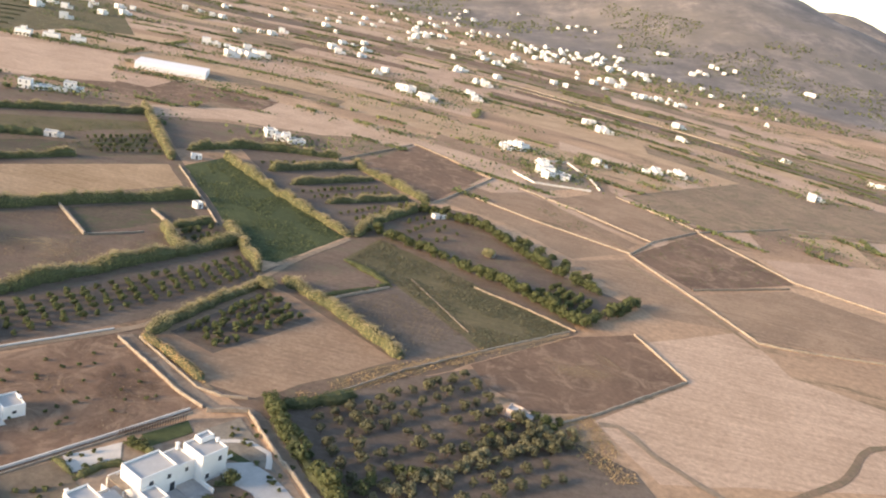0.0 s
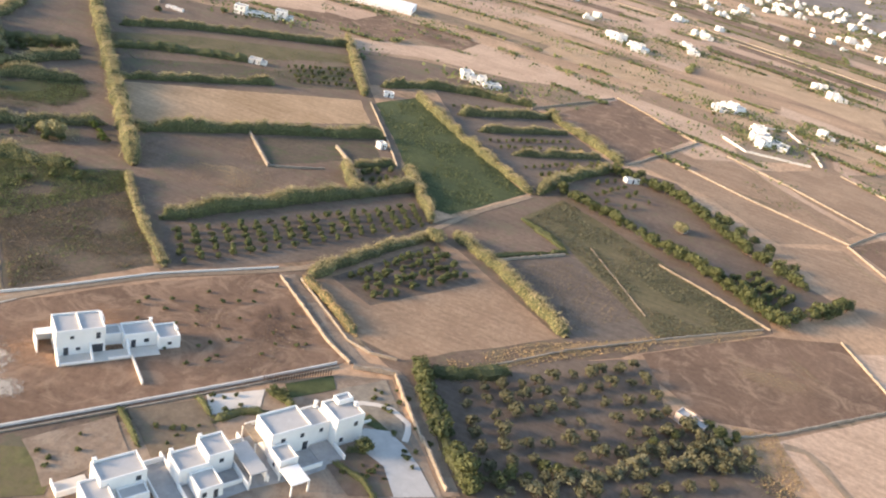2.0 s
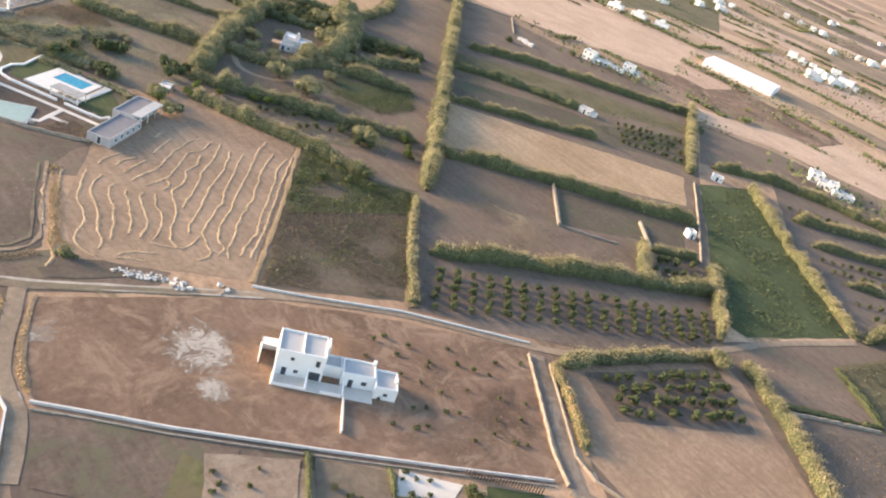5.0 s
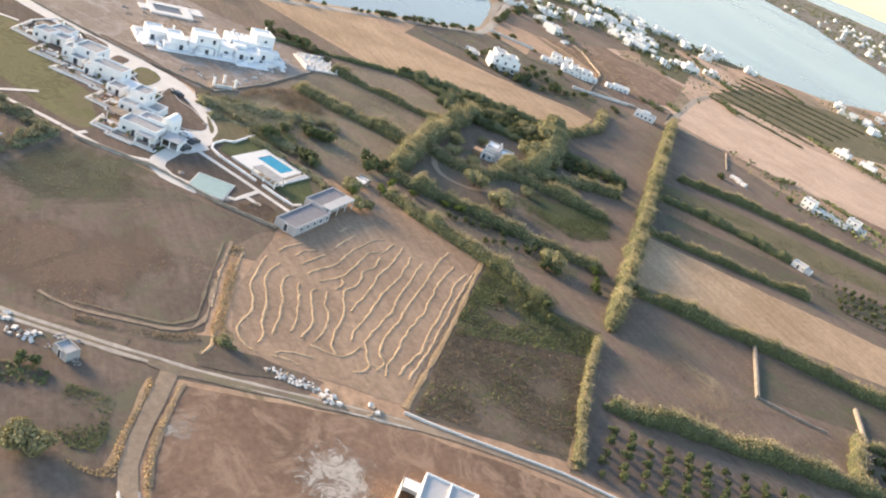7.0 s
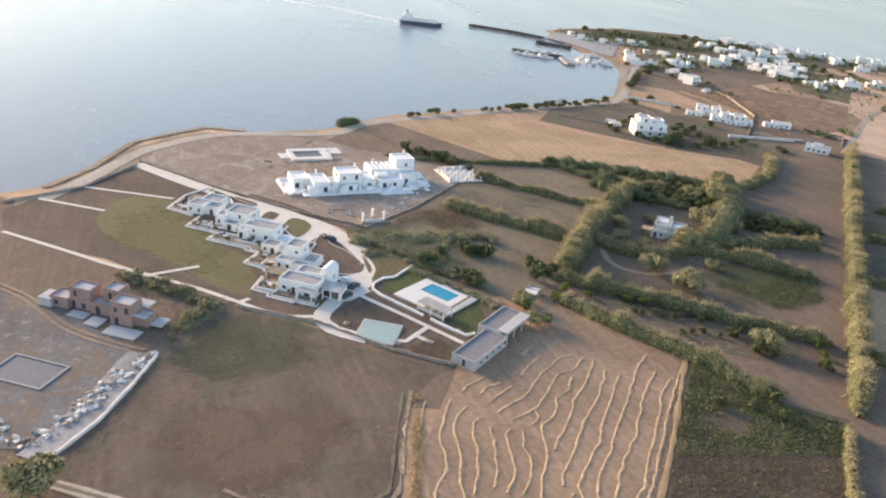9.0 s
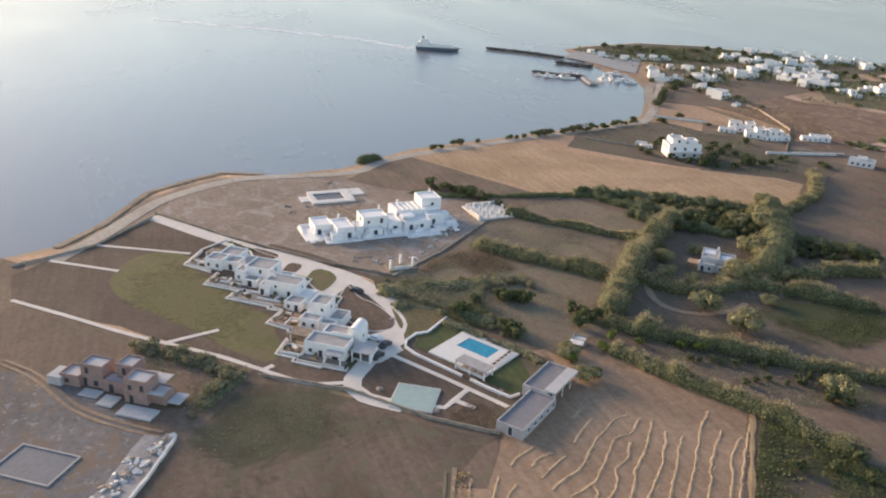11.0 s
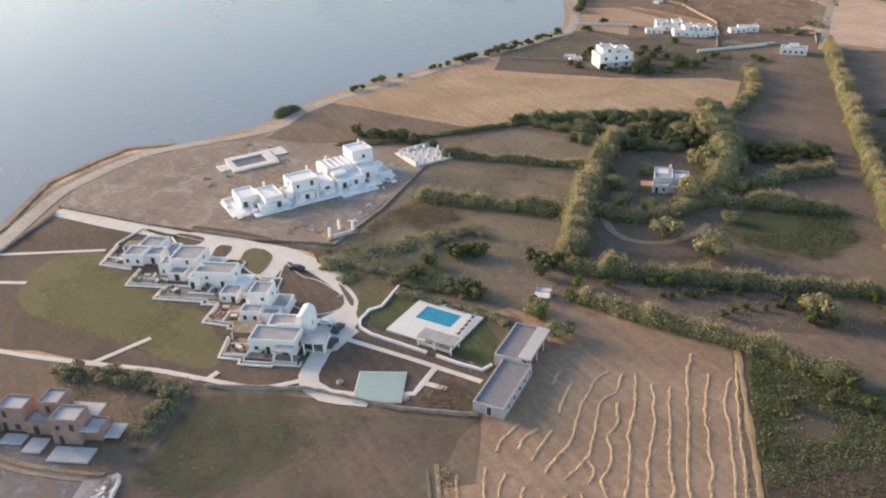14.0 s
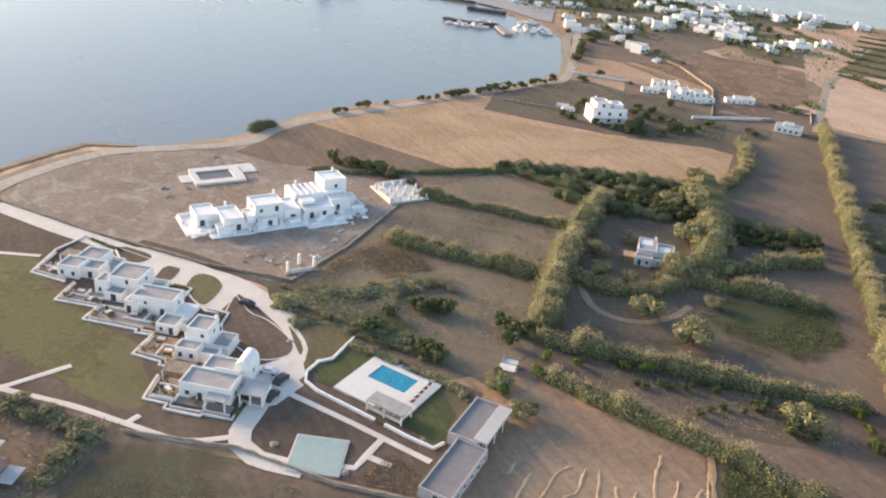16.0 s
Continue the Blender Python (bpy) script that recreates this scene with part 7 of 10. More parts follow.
lh = house("garden_hut", "small pale hut with a flat slab roof beside trees", -232.1, 169.8, 52, [(-2.0, -1.6, 2.0, 1.6, 0, 2.2)], [("S", 0, -1.6, 0.1, 0.9, 1.8, "door")], "hut", wall=STONE_PALE, deck=WHITE_OLD)
slab(lh, "shelter_roof", -2.2, -4.4, 2.0, 1.6, -1.6, 2.12, WHITE_OLD)
posts(lh, [(-2.0, -4.2), (1.4, -4.2)], 2.0, BARK, 0.16)
bh = house("apartment_house", "three-storey white house with balconies and stepped roof", -391.1, 303.1, 74.0,
    [(2.0, 4.0, 18.6, 15.0, 0, 6.6), (4.0, 6.0, 11.0, 15.0, 6.4, 9.2), (13.4, 8.0, 18.0, 14.6, 6.4, 8.2)],
    [("S", 5.0 + 5.2 * k, 4.0, 0.8 + 3.1 * j, 1.3, 1.5) for k in range(3) for j in range(2)] + [("S", 7.4, 6.0, 7.2, 1.2, 1.4), ("W", 2.0, 8.0, 4.0, 1.2, 1.4), ("W", 2.0, 11.6, 4.0, 1.2, 1.4)])
slab(bh, "balcony", 2.0, 2.4, 3.0, 18.6, 4.0, 3.2, WHITE)
slab(bh, "balcony_rail", 2.0, 2.4, 3.2, 18.6, 2.6, 4.0, WHITE)
slab(bh, "balcony_rail", 2.0, 4.2, 6.6, 18.6, 4.4, 7.3, WHITE)
chimney(bh, 6.0, 14.0, 9.0, 1.0)
house("cottage", "small white cottage with a bright flat roof", -367.4, 394.2, 41.3, [(0.4, 0.4, 12.6, 7.4, 0, 3.4), (4.0, 3.6, 8.6, 7.0, 3.2, 4.4)],
    [("S", 2.4 + 2.6 * k, 0.4, 0.9, 1.0, 1.2) for k in range(4)] + [("W", 0.4, 3.6, 0.2, 1.0, 2.0, "door")])

# long plastic greenhouse
gh = empty("greenhouse", pose(-274.0, 582.0, 0, 0, 0, 15.3))
tagged(gh, "long greenhouse under white plastic sheeting", "greenhouse")
SHEET = plain("white_plastic_sheet", (0.78, 0.78, 0.8), 0.5, 0.06, 0.3)
for k in range(3):
    bm = bmesh.new()
    y0 = 9.0 * k
    prof = [(y0, 0.0), (y0, 3.2)] + [(y0 + 4.5 - 4.5 * math.cos(math.pi * j / 8), 3.2 + 2.1 * math.sin(math.pi * j / 8)) for j in range(1, 8)] + [(y0 + 9.0, 3.2), (y0 + 9.0, 0.0)]
    ends = [[bm.verts.new((x, y, z)) for y, z in prof] for x in (1, 52)]
    for i in range(len(prof) - 1):
        bm.faces.new((ends[0][i], ends[0][i + 1], ends[1][i + 1], ends[1][i]))
    bm.faces.new(ends[0])
    bm.faces.new(list(reversed(ends[1])))
    bmesh.ops.recalc_face_normals(bm, faces=bm.faces)
    part("tunnel", bm, SHEET, gh)

# small huts in the fields
for name, label, (x, y), a, b, m in (
        ("field_hut", "small flat-roofed pale hut in an olive grove", (24.0, 201.8), -19, [(0, 0, 4.0, 4.0, 0, 2.6), (4.0, 0.4, 7.6, 3.8, 0, 2.2)], BLUSH),
        ("pump_house", "small white pump house beside a field wall", (-112.0, 313.2), 60, [(-1.6, -1.6, 1.6, 1.6, 0, 2.8)], WHITE),
        ("field_hut", "small white hut beside a green field", (-142.4, 384.5), 30, [(-2.5, -1.8, 2.5, 1.8, 0, 2.4)], WHITE),
        ("field_hut", "grey hut in a vegetable strip", (-207.4, 367.4), 20, [(-4, -2.4, 2, 2.4, 0, 2.6), (2, -1.6, 4.6, 1.6, 0, 2.0)], WHITE_OLD),
        ("field_hut", "pale hut between tall hedges", (11.4, 336.8), 60, [(-2, -1.6, 2, 1.6, 0, 2.3), (2, -1, 3.4, 1.4, 0, 1.8)], STONE_PALE),
        ("field_hut", "low white hut by a hedge", (-16.5, 377.0), 40, [(-3.4, -1.6, 3.4, 1.6, 0, 2.2)], WHITE)):
    house(name, label, x, y, a, b, [("S", (b[0][0] + b[0][2]) / 2, b[0][1], 0.1, 0.9, 1.9, "door"), ("S", b[0][2] - 0.9, b[0][1], 1.0, 0.6, 0.7)], "hut", wall=m)


# ---- village and country houses: a few patterns, copied ----
W = [
    house("village_house", "white flat-roofed village house with a side wing", 0, 0, 0, [(-6, -4, 2, 4, 0, 6.2), (2, -3, 7, 3, 0, 3.3)], [("S", -4.4, -4, 0.9, 1.0, 1.3), ("S", -0.6, -4, 0.2, 1.1, 2.1, "door"), ("S", -4.4, -4, 4.0, 1.0, 1.3), ("S", -0.6, -4, 4.0, 1.0, 1.3), ("S", 4.6, -3, 1.0, 1.1, 1.2)]),
    house("village_house", "white two-storey house with an upper terrace", 0, 0, 0, [(-5, -4, 5, 4, 0, 3.3), (-5, -1, 1, 4, 3.1, 6.3)], [("S", -3, -4, 0.9, 1.2, 1.3), ("S", 0.4, -4, 0.2, 1.2, 2.1, "door"), ("S", 3.2, -4, 0.9, 1.2, 1.3), ("S", -2, -1, 3.5, 1.2, 1.9)]),
    house("village_house", "low white cottage with a chimney", 0, 0, 0, [(-6, -3, 6, 3, 0, 3.3)], [("S", -4, -3, 0.9, 1.0, 1.2), ("S", -0.5, -3, 0.2, 1.0, 2.1, "door"), ("S", 3.4, -3, 0.9, 1.0, 1.2)]),
    house("village_house", "white house of three stepped blocks", 0, 0, 0, [(-8, -3, -2, 4, 0, 4.2), (-2, -4, 4, 4, 0, 6.4), (4, -3, 9, 3, 0, 3.2)], [("S", -5.2, -3, 1.0, 1.0, 1.3), ("S", -0.6, -4, 0.9, 1.0, 1.3), ("S", 2, -4, 4.0, 1.0, 1.3), ("S", 6.4, -3, 0.2, 1.1, 2.1, "door")]),
    house("village_house", "white house with a long balcony", 0, 0, 0, [(-7, -4, 7, 4, 0, 6.3), (-3, 0, 2, 4, 6.1, 8.4)], [("S", -5 + 3.3 * k, -4, 0.8 + 3.1 * j, 1.3, 1.7) for k in range(4) for j in range(2)][::2]),
]
for w, (x, y, z) in zip(W, ((-4, 2, 6.1), (-3, 3, 6.2), (4, 2, 3.2), (3, 3, 6.3), (1, 3.4, 8.3))):
    chimney(w, x, y, z, 0.9)
slab(W[4], "balcony", -7, -5.4, 3.0, 7, -4, 3.2, WHITE)
slab(W[4], "balcony_rail", -7, -5.4, 3.2, 7, -5.2, 4.0, WHITE)
FARW = [
    house("village_house", "small white flat-roofed house far off on the plain", 0, 0, 0, [(-6, -4, 2, 4, 0, 6.2), (2, -3, 7, 3, 0, 3.3)]),
    house("village_house", "low white house far off on the plain", 0, 0, 0, [(-6, -3, 6, 3, 0, 3.4), (-4, 0, 0, 3, 3.2, 5.6)]),
]
PROTOS += W + FARW
HOUSE_SPOTS = []
vr = random.Random(12)


def ground_zs(x, y):
    """Height of the ground sheet, between its corners."""
    i, j = np.clip(np.searchsorted(gx, x) - 1, 0, nx - 2), np.clip(np.searchsorted(gy, y) - 1, 0, ny - 2)
    u, v = (x - gx[i]) / (gx[i + 1] - gx[i]), (y - gy[j]) / (gy[j + 1] - gy[j])
    return (GZ[j, i] * (1 - u) + GZ[j, i + 1] * u) * (1 - v) + (GZ[j + 1, i] * (1 - u) + GZ[j + 1, i + 1] * u) * v


def ground_z(x, y):
    return float(ground_zs(np.array([x]), np.array([y]))[0])


FAR_BLOCKS = []


def distant(places, low, high):
    """Houses too far to pick apart: stepped white blocks, joined later."""
    for x, y in places:
        if inside_and_far(np.array([x]), np.array([y]), COAST)[0] < 10 or ground_z(x, y) > 14:
            continue
        HOUSE_SPOTS.append((x, y))
        s = vr.uniform(low, high) * 0.85
        m = pose(x, y, ground_z(x, y) - 0.3, 0, 0, vr.choice((20, 50, 75, 110)) + vr.uniform(-9, 9)) @ Matrix.Scale(s, 4)
        a, b = vr.uniform(3, 6), vr.uniform(3, 5)
        FAR_BLOCKS.append((m, ((-a, -4, 2, 4, vr.choice((3.4, 6.2))), (2, -3, 2 + b, 3, 3.4), (-a + 1, -1, 1, 3.5, 6.4))))


def village(places, group, low=0.8, high=1.2, kinds=(0, 1, 2, 3, 4), turn=None):
    for x, y in places:
        k = vr.choice(kinds)
        if not on_land(x, y) or ground_z(x, y) > 70:
            continue
        far = y > 700 or x < -560
        HOUSE_SPOTS.append((x, y))
        a = (turn if turn is not None else vr.choice((20, 50, 75, 110))) + vr.uniform(-9, 9)
        o = copy_thing(FARW[k % 2] if far else W[k], pose(x, y, ground_z(x, y) - 0.05, 0, 0, a) @ Matrix.Scale(vr.uniform(low, high) * (0.82 if y > 480 else 1.0), 4))
        tagged(o, group=group)


HARBOUR = "houses of the harbour village"
village([(-672.5, 552.6), (-677.6, 566.3), (-700.3, 600.6), (-652.5, 557.3), (-651.5, 572.2), (-686.6, 623.1), (-657.7, 607.1), (-711.1, 648.1), (-673.8, 634.7), (-661.8, 635.0), (-675.4, 660.6), (-651.9, 653.1), (-651.0, 666.7), (-657.4, 707.4), (-648.1, 712.2), (-704.2, 655.7), (-691.2, 657.6)], HARBOUR, 0.9, 1.35)
village([(-605.1, 506.3), (-588.9, 504.5), (-607.8, 530.6), (-616.4, 546.2), (-627.7, 565.5), (-594.6, 544.9), (-577.0, 535.8), (-598.0, 559.8), (-575.8, 548.0), (-555.2, 535.5), (-595.9, 583.9), (-573.8, 568.6), (-553.3, 553.3), (-550.4, 541.3), (-601.2, 579.4), (-631.1, 591.2)], HARBOUR, 0.95, 1.4)
village([(x + vr.uniform(-9, 9), y + vr.uniform(6, 16)) for x, y in HOUSE_SPOTS[:33]], HARBOUR, 0.7, 1.1)
village([(-626.9, 445.9), (-595.9, 429.3), (-583.1, 427.3), (-581.9, 438.9), (-584.2, 459.6), (-602.7, 478.8), (-579.2, 466.7), (-582.7, 475.5), (-551.3, 438.3), (-532.8, 434.7), (-522.0, 433.6)], HARBOUR, 0.6, 1.0)
village([(-529.2, 548.1), (-515.9, 545.5), (-530.6, 571.0), (-525.9, 577.1), (-518.2, 575.6)], HARBOUR, 0.9, 1.2, turn=70)
village([(-687.7, 435.6), (-675.7, 450.6), (-674.8, 466.7), (-671.4, 476.9), (-670.7, 487.8), (-632.6, 467.7), (-621.9, 478.1), (-618.3, 491.8), (-610.6, 497.0), (-705.1, 434.3), (-498.7, 428.4), (-624.4, 477.2)], HARBOUR, 0.5, 0.75, (2,))
village([(-646.9, 643.5), (-654.8, 626.5), (-619.8, 661.7), (-626.2, 700.9), (-618.5, 707), (-586.2, 724.3), (-552.0, 831.2), (-506.4, 820.3), (-570.9, 941.5), (-634, 672), (-606, 690), (-589.2, 661.5), (-526.2, 610.8)], HARBOUR, 0.9, 1.3)
village([(-437.1, 374.2), (-440.3, 383.9), (-435.9, 387.5), (-423, 384.3), (-417.5, 387.9), (-417.1, 392.7), (-412.7, 411.4), (-412, 417.8)], "houses beside the village lane", 0.7, 0.95, (0, 2, 3), turn=60)
village([(-413.7, 305.8), (-419.5, 306.5)], "sheds beside the coast road", 0.45, 0.6, (2,))
COUNTRY = "houses scattered over the plain"
village([(-378.8, 613.7), (-361.1, 622), (-343.4, 630.2)], "three alike houses in the fields", 1.0, 1.05, (4,), turn=20)
village([(-272.6, 451), (-267, 455.2), (-259, 459.3), (-254.7, 467.7)], COUNTRY, 0.7, 1.0, (0, 2, 3), turn=20)
village([(-296.2, 413.7), (-290.6, 413.1)], COUNTRY, 0.4, 0.5, (2,), turn=20)
village([(-129.1, 465.9), (-120.7, 462.6), (-113.4, 461.7)], COUNTRY, 0.7, 0.9, (0, 2, 3), turn=30)
village([(-296.2, 781.1), (-286.5, 780.4), (-276.9, 779.7), (-265.1, 768.8), (-254.8, 762.7), (-260.8, 797.9), (-245.2, 776.2), (-238.2, 773.5), (-255.5, 735.6), (-241.9, 752.3)], "cluster of white houses on the plain", 0.9, 1.3)
village([(-319.1, 923.6), (-306.2, 966.1), (-291.8, 966.9), (-433.3, 1043), (-411.1, 1040.5), (-389.4, 1028.7), (-378.6, 1032.2), (-294.3, 1017.3), (-297.5, 1326.6), (-294.7, 1518.7), (-265.3, 1527.3), (-290.6, 1217.1)], COUNTRY, 0.9, 1.2)
village([(-133.9, 860.5), (-100.2, 762.6), (-91.9, 759), (-69.2, 736.2), (-76.3, 741.4), (-72.1, 1032.1), (-64.4, 1021.6), (-40.8, 832), (-33.9, 815.3), (-29.6, 797.3), (-40.3, 936.7), (-32.6, 948.6)], COUNTRY, 0.9, 1.35)
village([(-219.8, 1029.1), (-206.9, 1035.5), (-184.7, 1002.4), (-178.1, 945.8), (-217.7, 968.6), (-201.6, 934.4)], COUNTRY, 0.9, 1.4)
village([(10.1, 599.2), (15.5, 599.3), (19.2, 598.2), (7.3, 587.8)], COUNTRY, 0.7, 1.0)
village([(33.2, 540.4), (36.5, 534), (39.4, 550.6), (42.7, 541), (46.5, 535.6), (39.2, 524), (34.4, 557.9), (50.5, 530.8)], "white houses inside one courtyard", 0.7, 1.1)
village([(76.4, 607.1), (81.8, 604.6), (113.7, 613.8), (123.7, 624.2), (140.5, 633.4), (144.3, 629.1), (254.5, 659.7), (261.6, 660.6), (283.9, 844), (289.9, 844.9), (360.8, 812.9), (363.6, 806), (369.4, 806.8)], COUNTRY, 0.7, 1.0)
village([(79.9, 809.1), (85.6, 809.9), (92.8, 775.4), (98, 772.6), (186.9, 926.8), (193.5, 927.8), (174.8, 832.2), (180, 829), (11.8, 599.2), (18, 606.7)], COUNTRY, 0.9, 1.3)
village([(-96.1, 756), (-91.5, 751), (-70.7, 728.8), (-36.7, 821.5), (-29.8, 806.5), (-71.4, 1008.3), (-136.9, 834.2), (-204.4, 1087.1), (-195, 1226.5), (-272.6, 1385.3), (-256.1, 1400.7)], COUNTRY, 0.9, 1.2)
FAR = "houses of the far village"
VILLAGE_LINE = [(-52, 1239), (-32, 1194), (-19, 1277), (-10, 1385), (7, 1550), (22, 1431), (36, 1553), (47, 1437), (59, 1529), (73, 1587), (81, 1458), (93, 1537), (104, 1573), (117, 1553), (131, 1603), (138, 1525), (152, 1606), (155, 1479), (171, 1542), (185, 1623), (184, 1474), (197, 1458), (213, 1468), (143, 1301), (165, 1308)]
village(VILLAGE_LINE, FAR, 1.1, 1.6)
village([(x + vr.uniform(-14, 14), y + vr.uniform(-55, 55)) for x, y in VILLAGE_LINE], FAR, 0.9, 1.3)
village([(-197, 1418), (-199, 1507), (-213, 1656), (-168, 1455), (-181, 1672), (-188, 1959), (-162, 1905), (-154, 1999), (-125, 1896), (-140, 1474), (-215, 1828), (63, 1894), (86, 1912), (104, 1934), (123, 1900), (146, 1881), (190, 1750), (-32, 2020)], FAR, 1.0, 1.4)
village([(170, 1188), (181, 1177), (194, 1186), (204, 1187), (214, 1175), (226, 1172), (236, 1178), (265, 1711), (277, 1708), (313, 1572), (329, 1601), (341, 1590), (359, 1651), (369, 1643), (401, 1634), (378, 1612), (516, 1548), (525, 1544)], FAR, 1.0, 1.5)
village([(-190.3, 1452.7), (-180.8, 1458), (-164.3, 1411.5), (-221.1, 2215.8), (-217.2, 2320.9), (-165.2, 1963.6), (-171.3, 1777.9), (-255.3, 1621.4), (-102.7, 1437.8), (-131.8, 1205.2), (-65.9, 1343.7), (-48, 1356.6), (-21.6, 1031.9), (-29, 926.8), (51.6, 1111.8), (66.8, 1107.1), (113.2, 1236.7), (126.4, 1187.1)], COUNTRY, 0.9, 1.3)
distant([(-18, 1615.3), (-4.5, 1599.4), (3.8, 1763.9), (14.9, 1607.5), (27.4, 1767.7), (41, 1647.2), (48.1, 1807.5), (64.1, 1755), (70.4, 1630.3), (85.2, 1774.2), (96.3, 1661.2), (111.7, 1788.9), (119.7, 1671.9), (139.3, 1827.3), (148.9, 1709.9), (168.3, 1841.1), (169.8, 1699.9), (58.3, 1526.4), (40, 1514.9), (7.8, 1511.3), (123, 1563), (145, 1553.2)], 1.0, 1.4)
distant([(-203.4, 1561.1), (-214.2, 1697.2), (-198.1, 1703.3), (-221.5, 1970.9), (-198.8, 1925.1), (-219.7, 2229.1), (-177.3, 1955.5), (-148.5, 1777), (-190.6, 2252), (-151.5, 1599.6), (-146.8, 1471), (-109.6, 1703.7), (-92.4, 1692.8), (-75.5, 1681.6), (-55.1, 1694.6), (-171.8, 1456), (-174.5, 1354.5)], 1.0, 1.4)
village([(-540.1, 814.2), (-495.7, 805.4), (-482.9, 827.2), (-459.8, 814), (-587.7, 1038.5), (-571.6, 1039.7), (-518.8, 969.5), (-519.3, 923.3), (-533.3, 877.2), (-460.3, 861)], COUNTRY, 0.8, 1.1)
village([(-635.6, 890.2), (-632.9, 904), (-520.3, 796.4), (-511.1, 799.5), (-497.5, 807.4), (-472.1, 783), (-510, 940.1), (-472, 889.6), (-428.2, 827.5), (-447.4, 901.6), (-419.5, 857.7), (-440.4, 917.6), (-551.5, 1009.7), (-523.7, 1023.7), (-419.9, 744)], COUNTRY, 0.9, 1.2)
vr2 = random.Random(4)
distant([(-900 - 45 * k + vr2.uniform(-60, 60), 1500 + 26 * k + vr2.uniform(-10, 110)) for k in range(16)], 1.1, 1.7)
distant([(-1100 - 9 * k + vr2.uniform(-60, 60), 1640 + 9 * k + abs(vr2.gauss(0, 260))) for k in range(70)], 1.0, 1.6)
distant([(vr2.uniform(-450, 420), vr2.uniform(1150, 2300)) for k in range(110)], 0.7, 1.1)
fv, ff = [], []
for m, boxes in FAR_BLOCKS:
    for x0, y0, x1, y1, h in boxes:
        k = len(fv)
        fv += [m @ Vector(p) for p in ((x0, y0, 0), (x1, y0, 0), (x1, y1, 0), (x0, y1, 0), (x0, y0, h), (x1, y0, h), (x1, y1, h), (x0, y1, h))]
        ff += [tuple(k + i for i in f) for f in ((4, 5, 6, 7), (0, 1, 5, 4), (1, 2, 6, 5), (2, 3, 7, 6), (3, 0, 4, 7))]
tagged(mesh_ob("distant_houses", fv, ff, WHITE), "tiny white houses scattered far over the plain", "houses", kind="stuff")

# greenery round the houses
hr = np.random.default_rng(77)
spots = np.array(HOUSE_SPOTS)
near_trees = [s for s in HOUSE_SPOTS if s[1] < 1100]
for x, y in near_trees[::2]:
    plant(VILLAGE_TREES[int(hr.integers(3))], x + hr.uniform(-13, 13), y + hr.uniform(8, 15) * (1 if hr.random() < 0.5 else -1), hr.uniform(0.4, 0.75), hr.uniform(0, 360), "trees among the village houses", 0.65)
for s in [(-462.2, 347.4), (-568.1, 431.8), (-550.7, 415.1), (-646.1, 574.1), (-650.4, 586.9), (-644.4, 590.9), (-694.7, 588.9), (-703.1, 602.1), (-689.6, 687.5), (-686.1, 691), (-690.3, 759.7), (-753, 455.9), (-745.5, 469.5), (-738, 483.1), (-730.6, 496.5)]:
    plant(VILLAGE_TREES[int(hr.integers(3))], *s, hr.uniform(0.9, 1.5), hr.uniform(0, 360), "trees among the village houses", 0.5)
for s in [(-706.9, 544.3), (-721.2, 567.3), (-722, 581.1), (-730.1, 604), (-723.9, 612.8), (-691.3, 610.6), (-685.2, 612.2), (-672.8, 608.7), (-684.4, 669.3), (-688.2, 683.3), (-685.3, 691.3), (-670.6, 719.9), (-671.1, 734.9), (-671.7, 754), (-672, 761.7), (-709.3, 475), (-716.5, 491.4), (-710.8, 500.1), (-705, 508.7), (-686.6, 505.8), (-672.1, 508), (-658.2, 516.3), (-673.2, 539.2), (-683.1, 562), (-646.2, 592.9), (-638, 598.6), (-667.7, 634.1), (-632.8, 613.1), (-601, 618.8), (-581.2, 609.1), (-558, 595.7), (-628.2, 677.6), (-640.1, 706.8), (-537.9, 534.2), (-537.6, 544.9), (-587, 455.5), (-560.8, 452.7), (-582.3, 478.6), (-605.8, 518.4), (-600.9, 534.6), (-571.8, 432.4), (-561.3, 427.9), (-565.6, 423.3), (-659.4, 556.6), (-665.9, 580.5)]:
    plant(VILLAGE_TREES[int(hr.integers(3))], *s, hr.uniform(0.6, 1.15), hr.uniform(0, 360), "trees among the village houses", 0.6)
c = np.repeat(spots, 85, 0)
c = c + hr.normal(scale=(14, 8), size=c.shape)
c = c[c[:, 1] > 430]
c = np.column_stack([c, np.maximum(ground_zs(c[:, 0], c[:, 1]), 0) + hr.uniform(0.3, 3.0, len(c))])
c = c[inside_and_far(c[:, 0], c[:, 1], COAST) > 5]
tagged(quad_cloud("far_scrub", c, 1.0, SHRUB, None, rng=hr, outward=np.tile((0.0, -0.3, 0.7), (len(c), 1))), "dark scrub and garden trees round distant houses", "plants", kind="stuff")

for s in [(-381.2, 318.8), (-383, 322.5), (-379.5, 315), (-377, 338), (-376.5, 342)]:
    plant(DARK_TREES[1], *s, 0.75, 0, "trees round the white house")
for s in [(-401.1, 335.6), (-388.0, 328.6), (-378.4, 318.1), (-410.2, 345.2), (-375.8, 322.1), (-401.4, 299.0), (-413.7, 312.1), (-421.1, 320.4), (-407.7, 298.1), (-372.6, 329.4), (-386.6, 347.3), (-373.9, 347.2), (-377.2, 355.2), (-380.4, 364.9), (-368.0, 378.5), (-363.4, 377.7), (-472.1, 366.3), (-518.6, 363.9)]:
    plant(VILLAGE_TREES[int(hr.integers(3))], *s, hr.uniform(0.5, 0.8), hr.uniform(0, 360), "trees round the white house", 0.7)

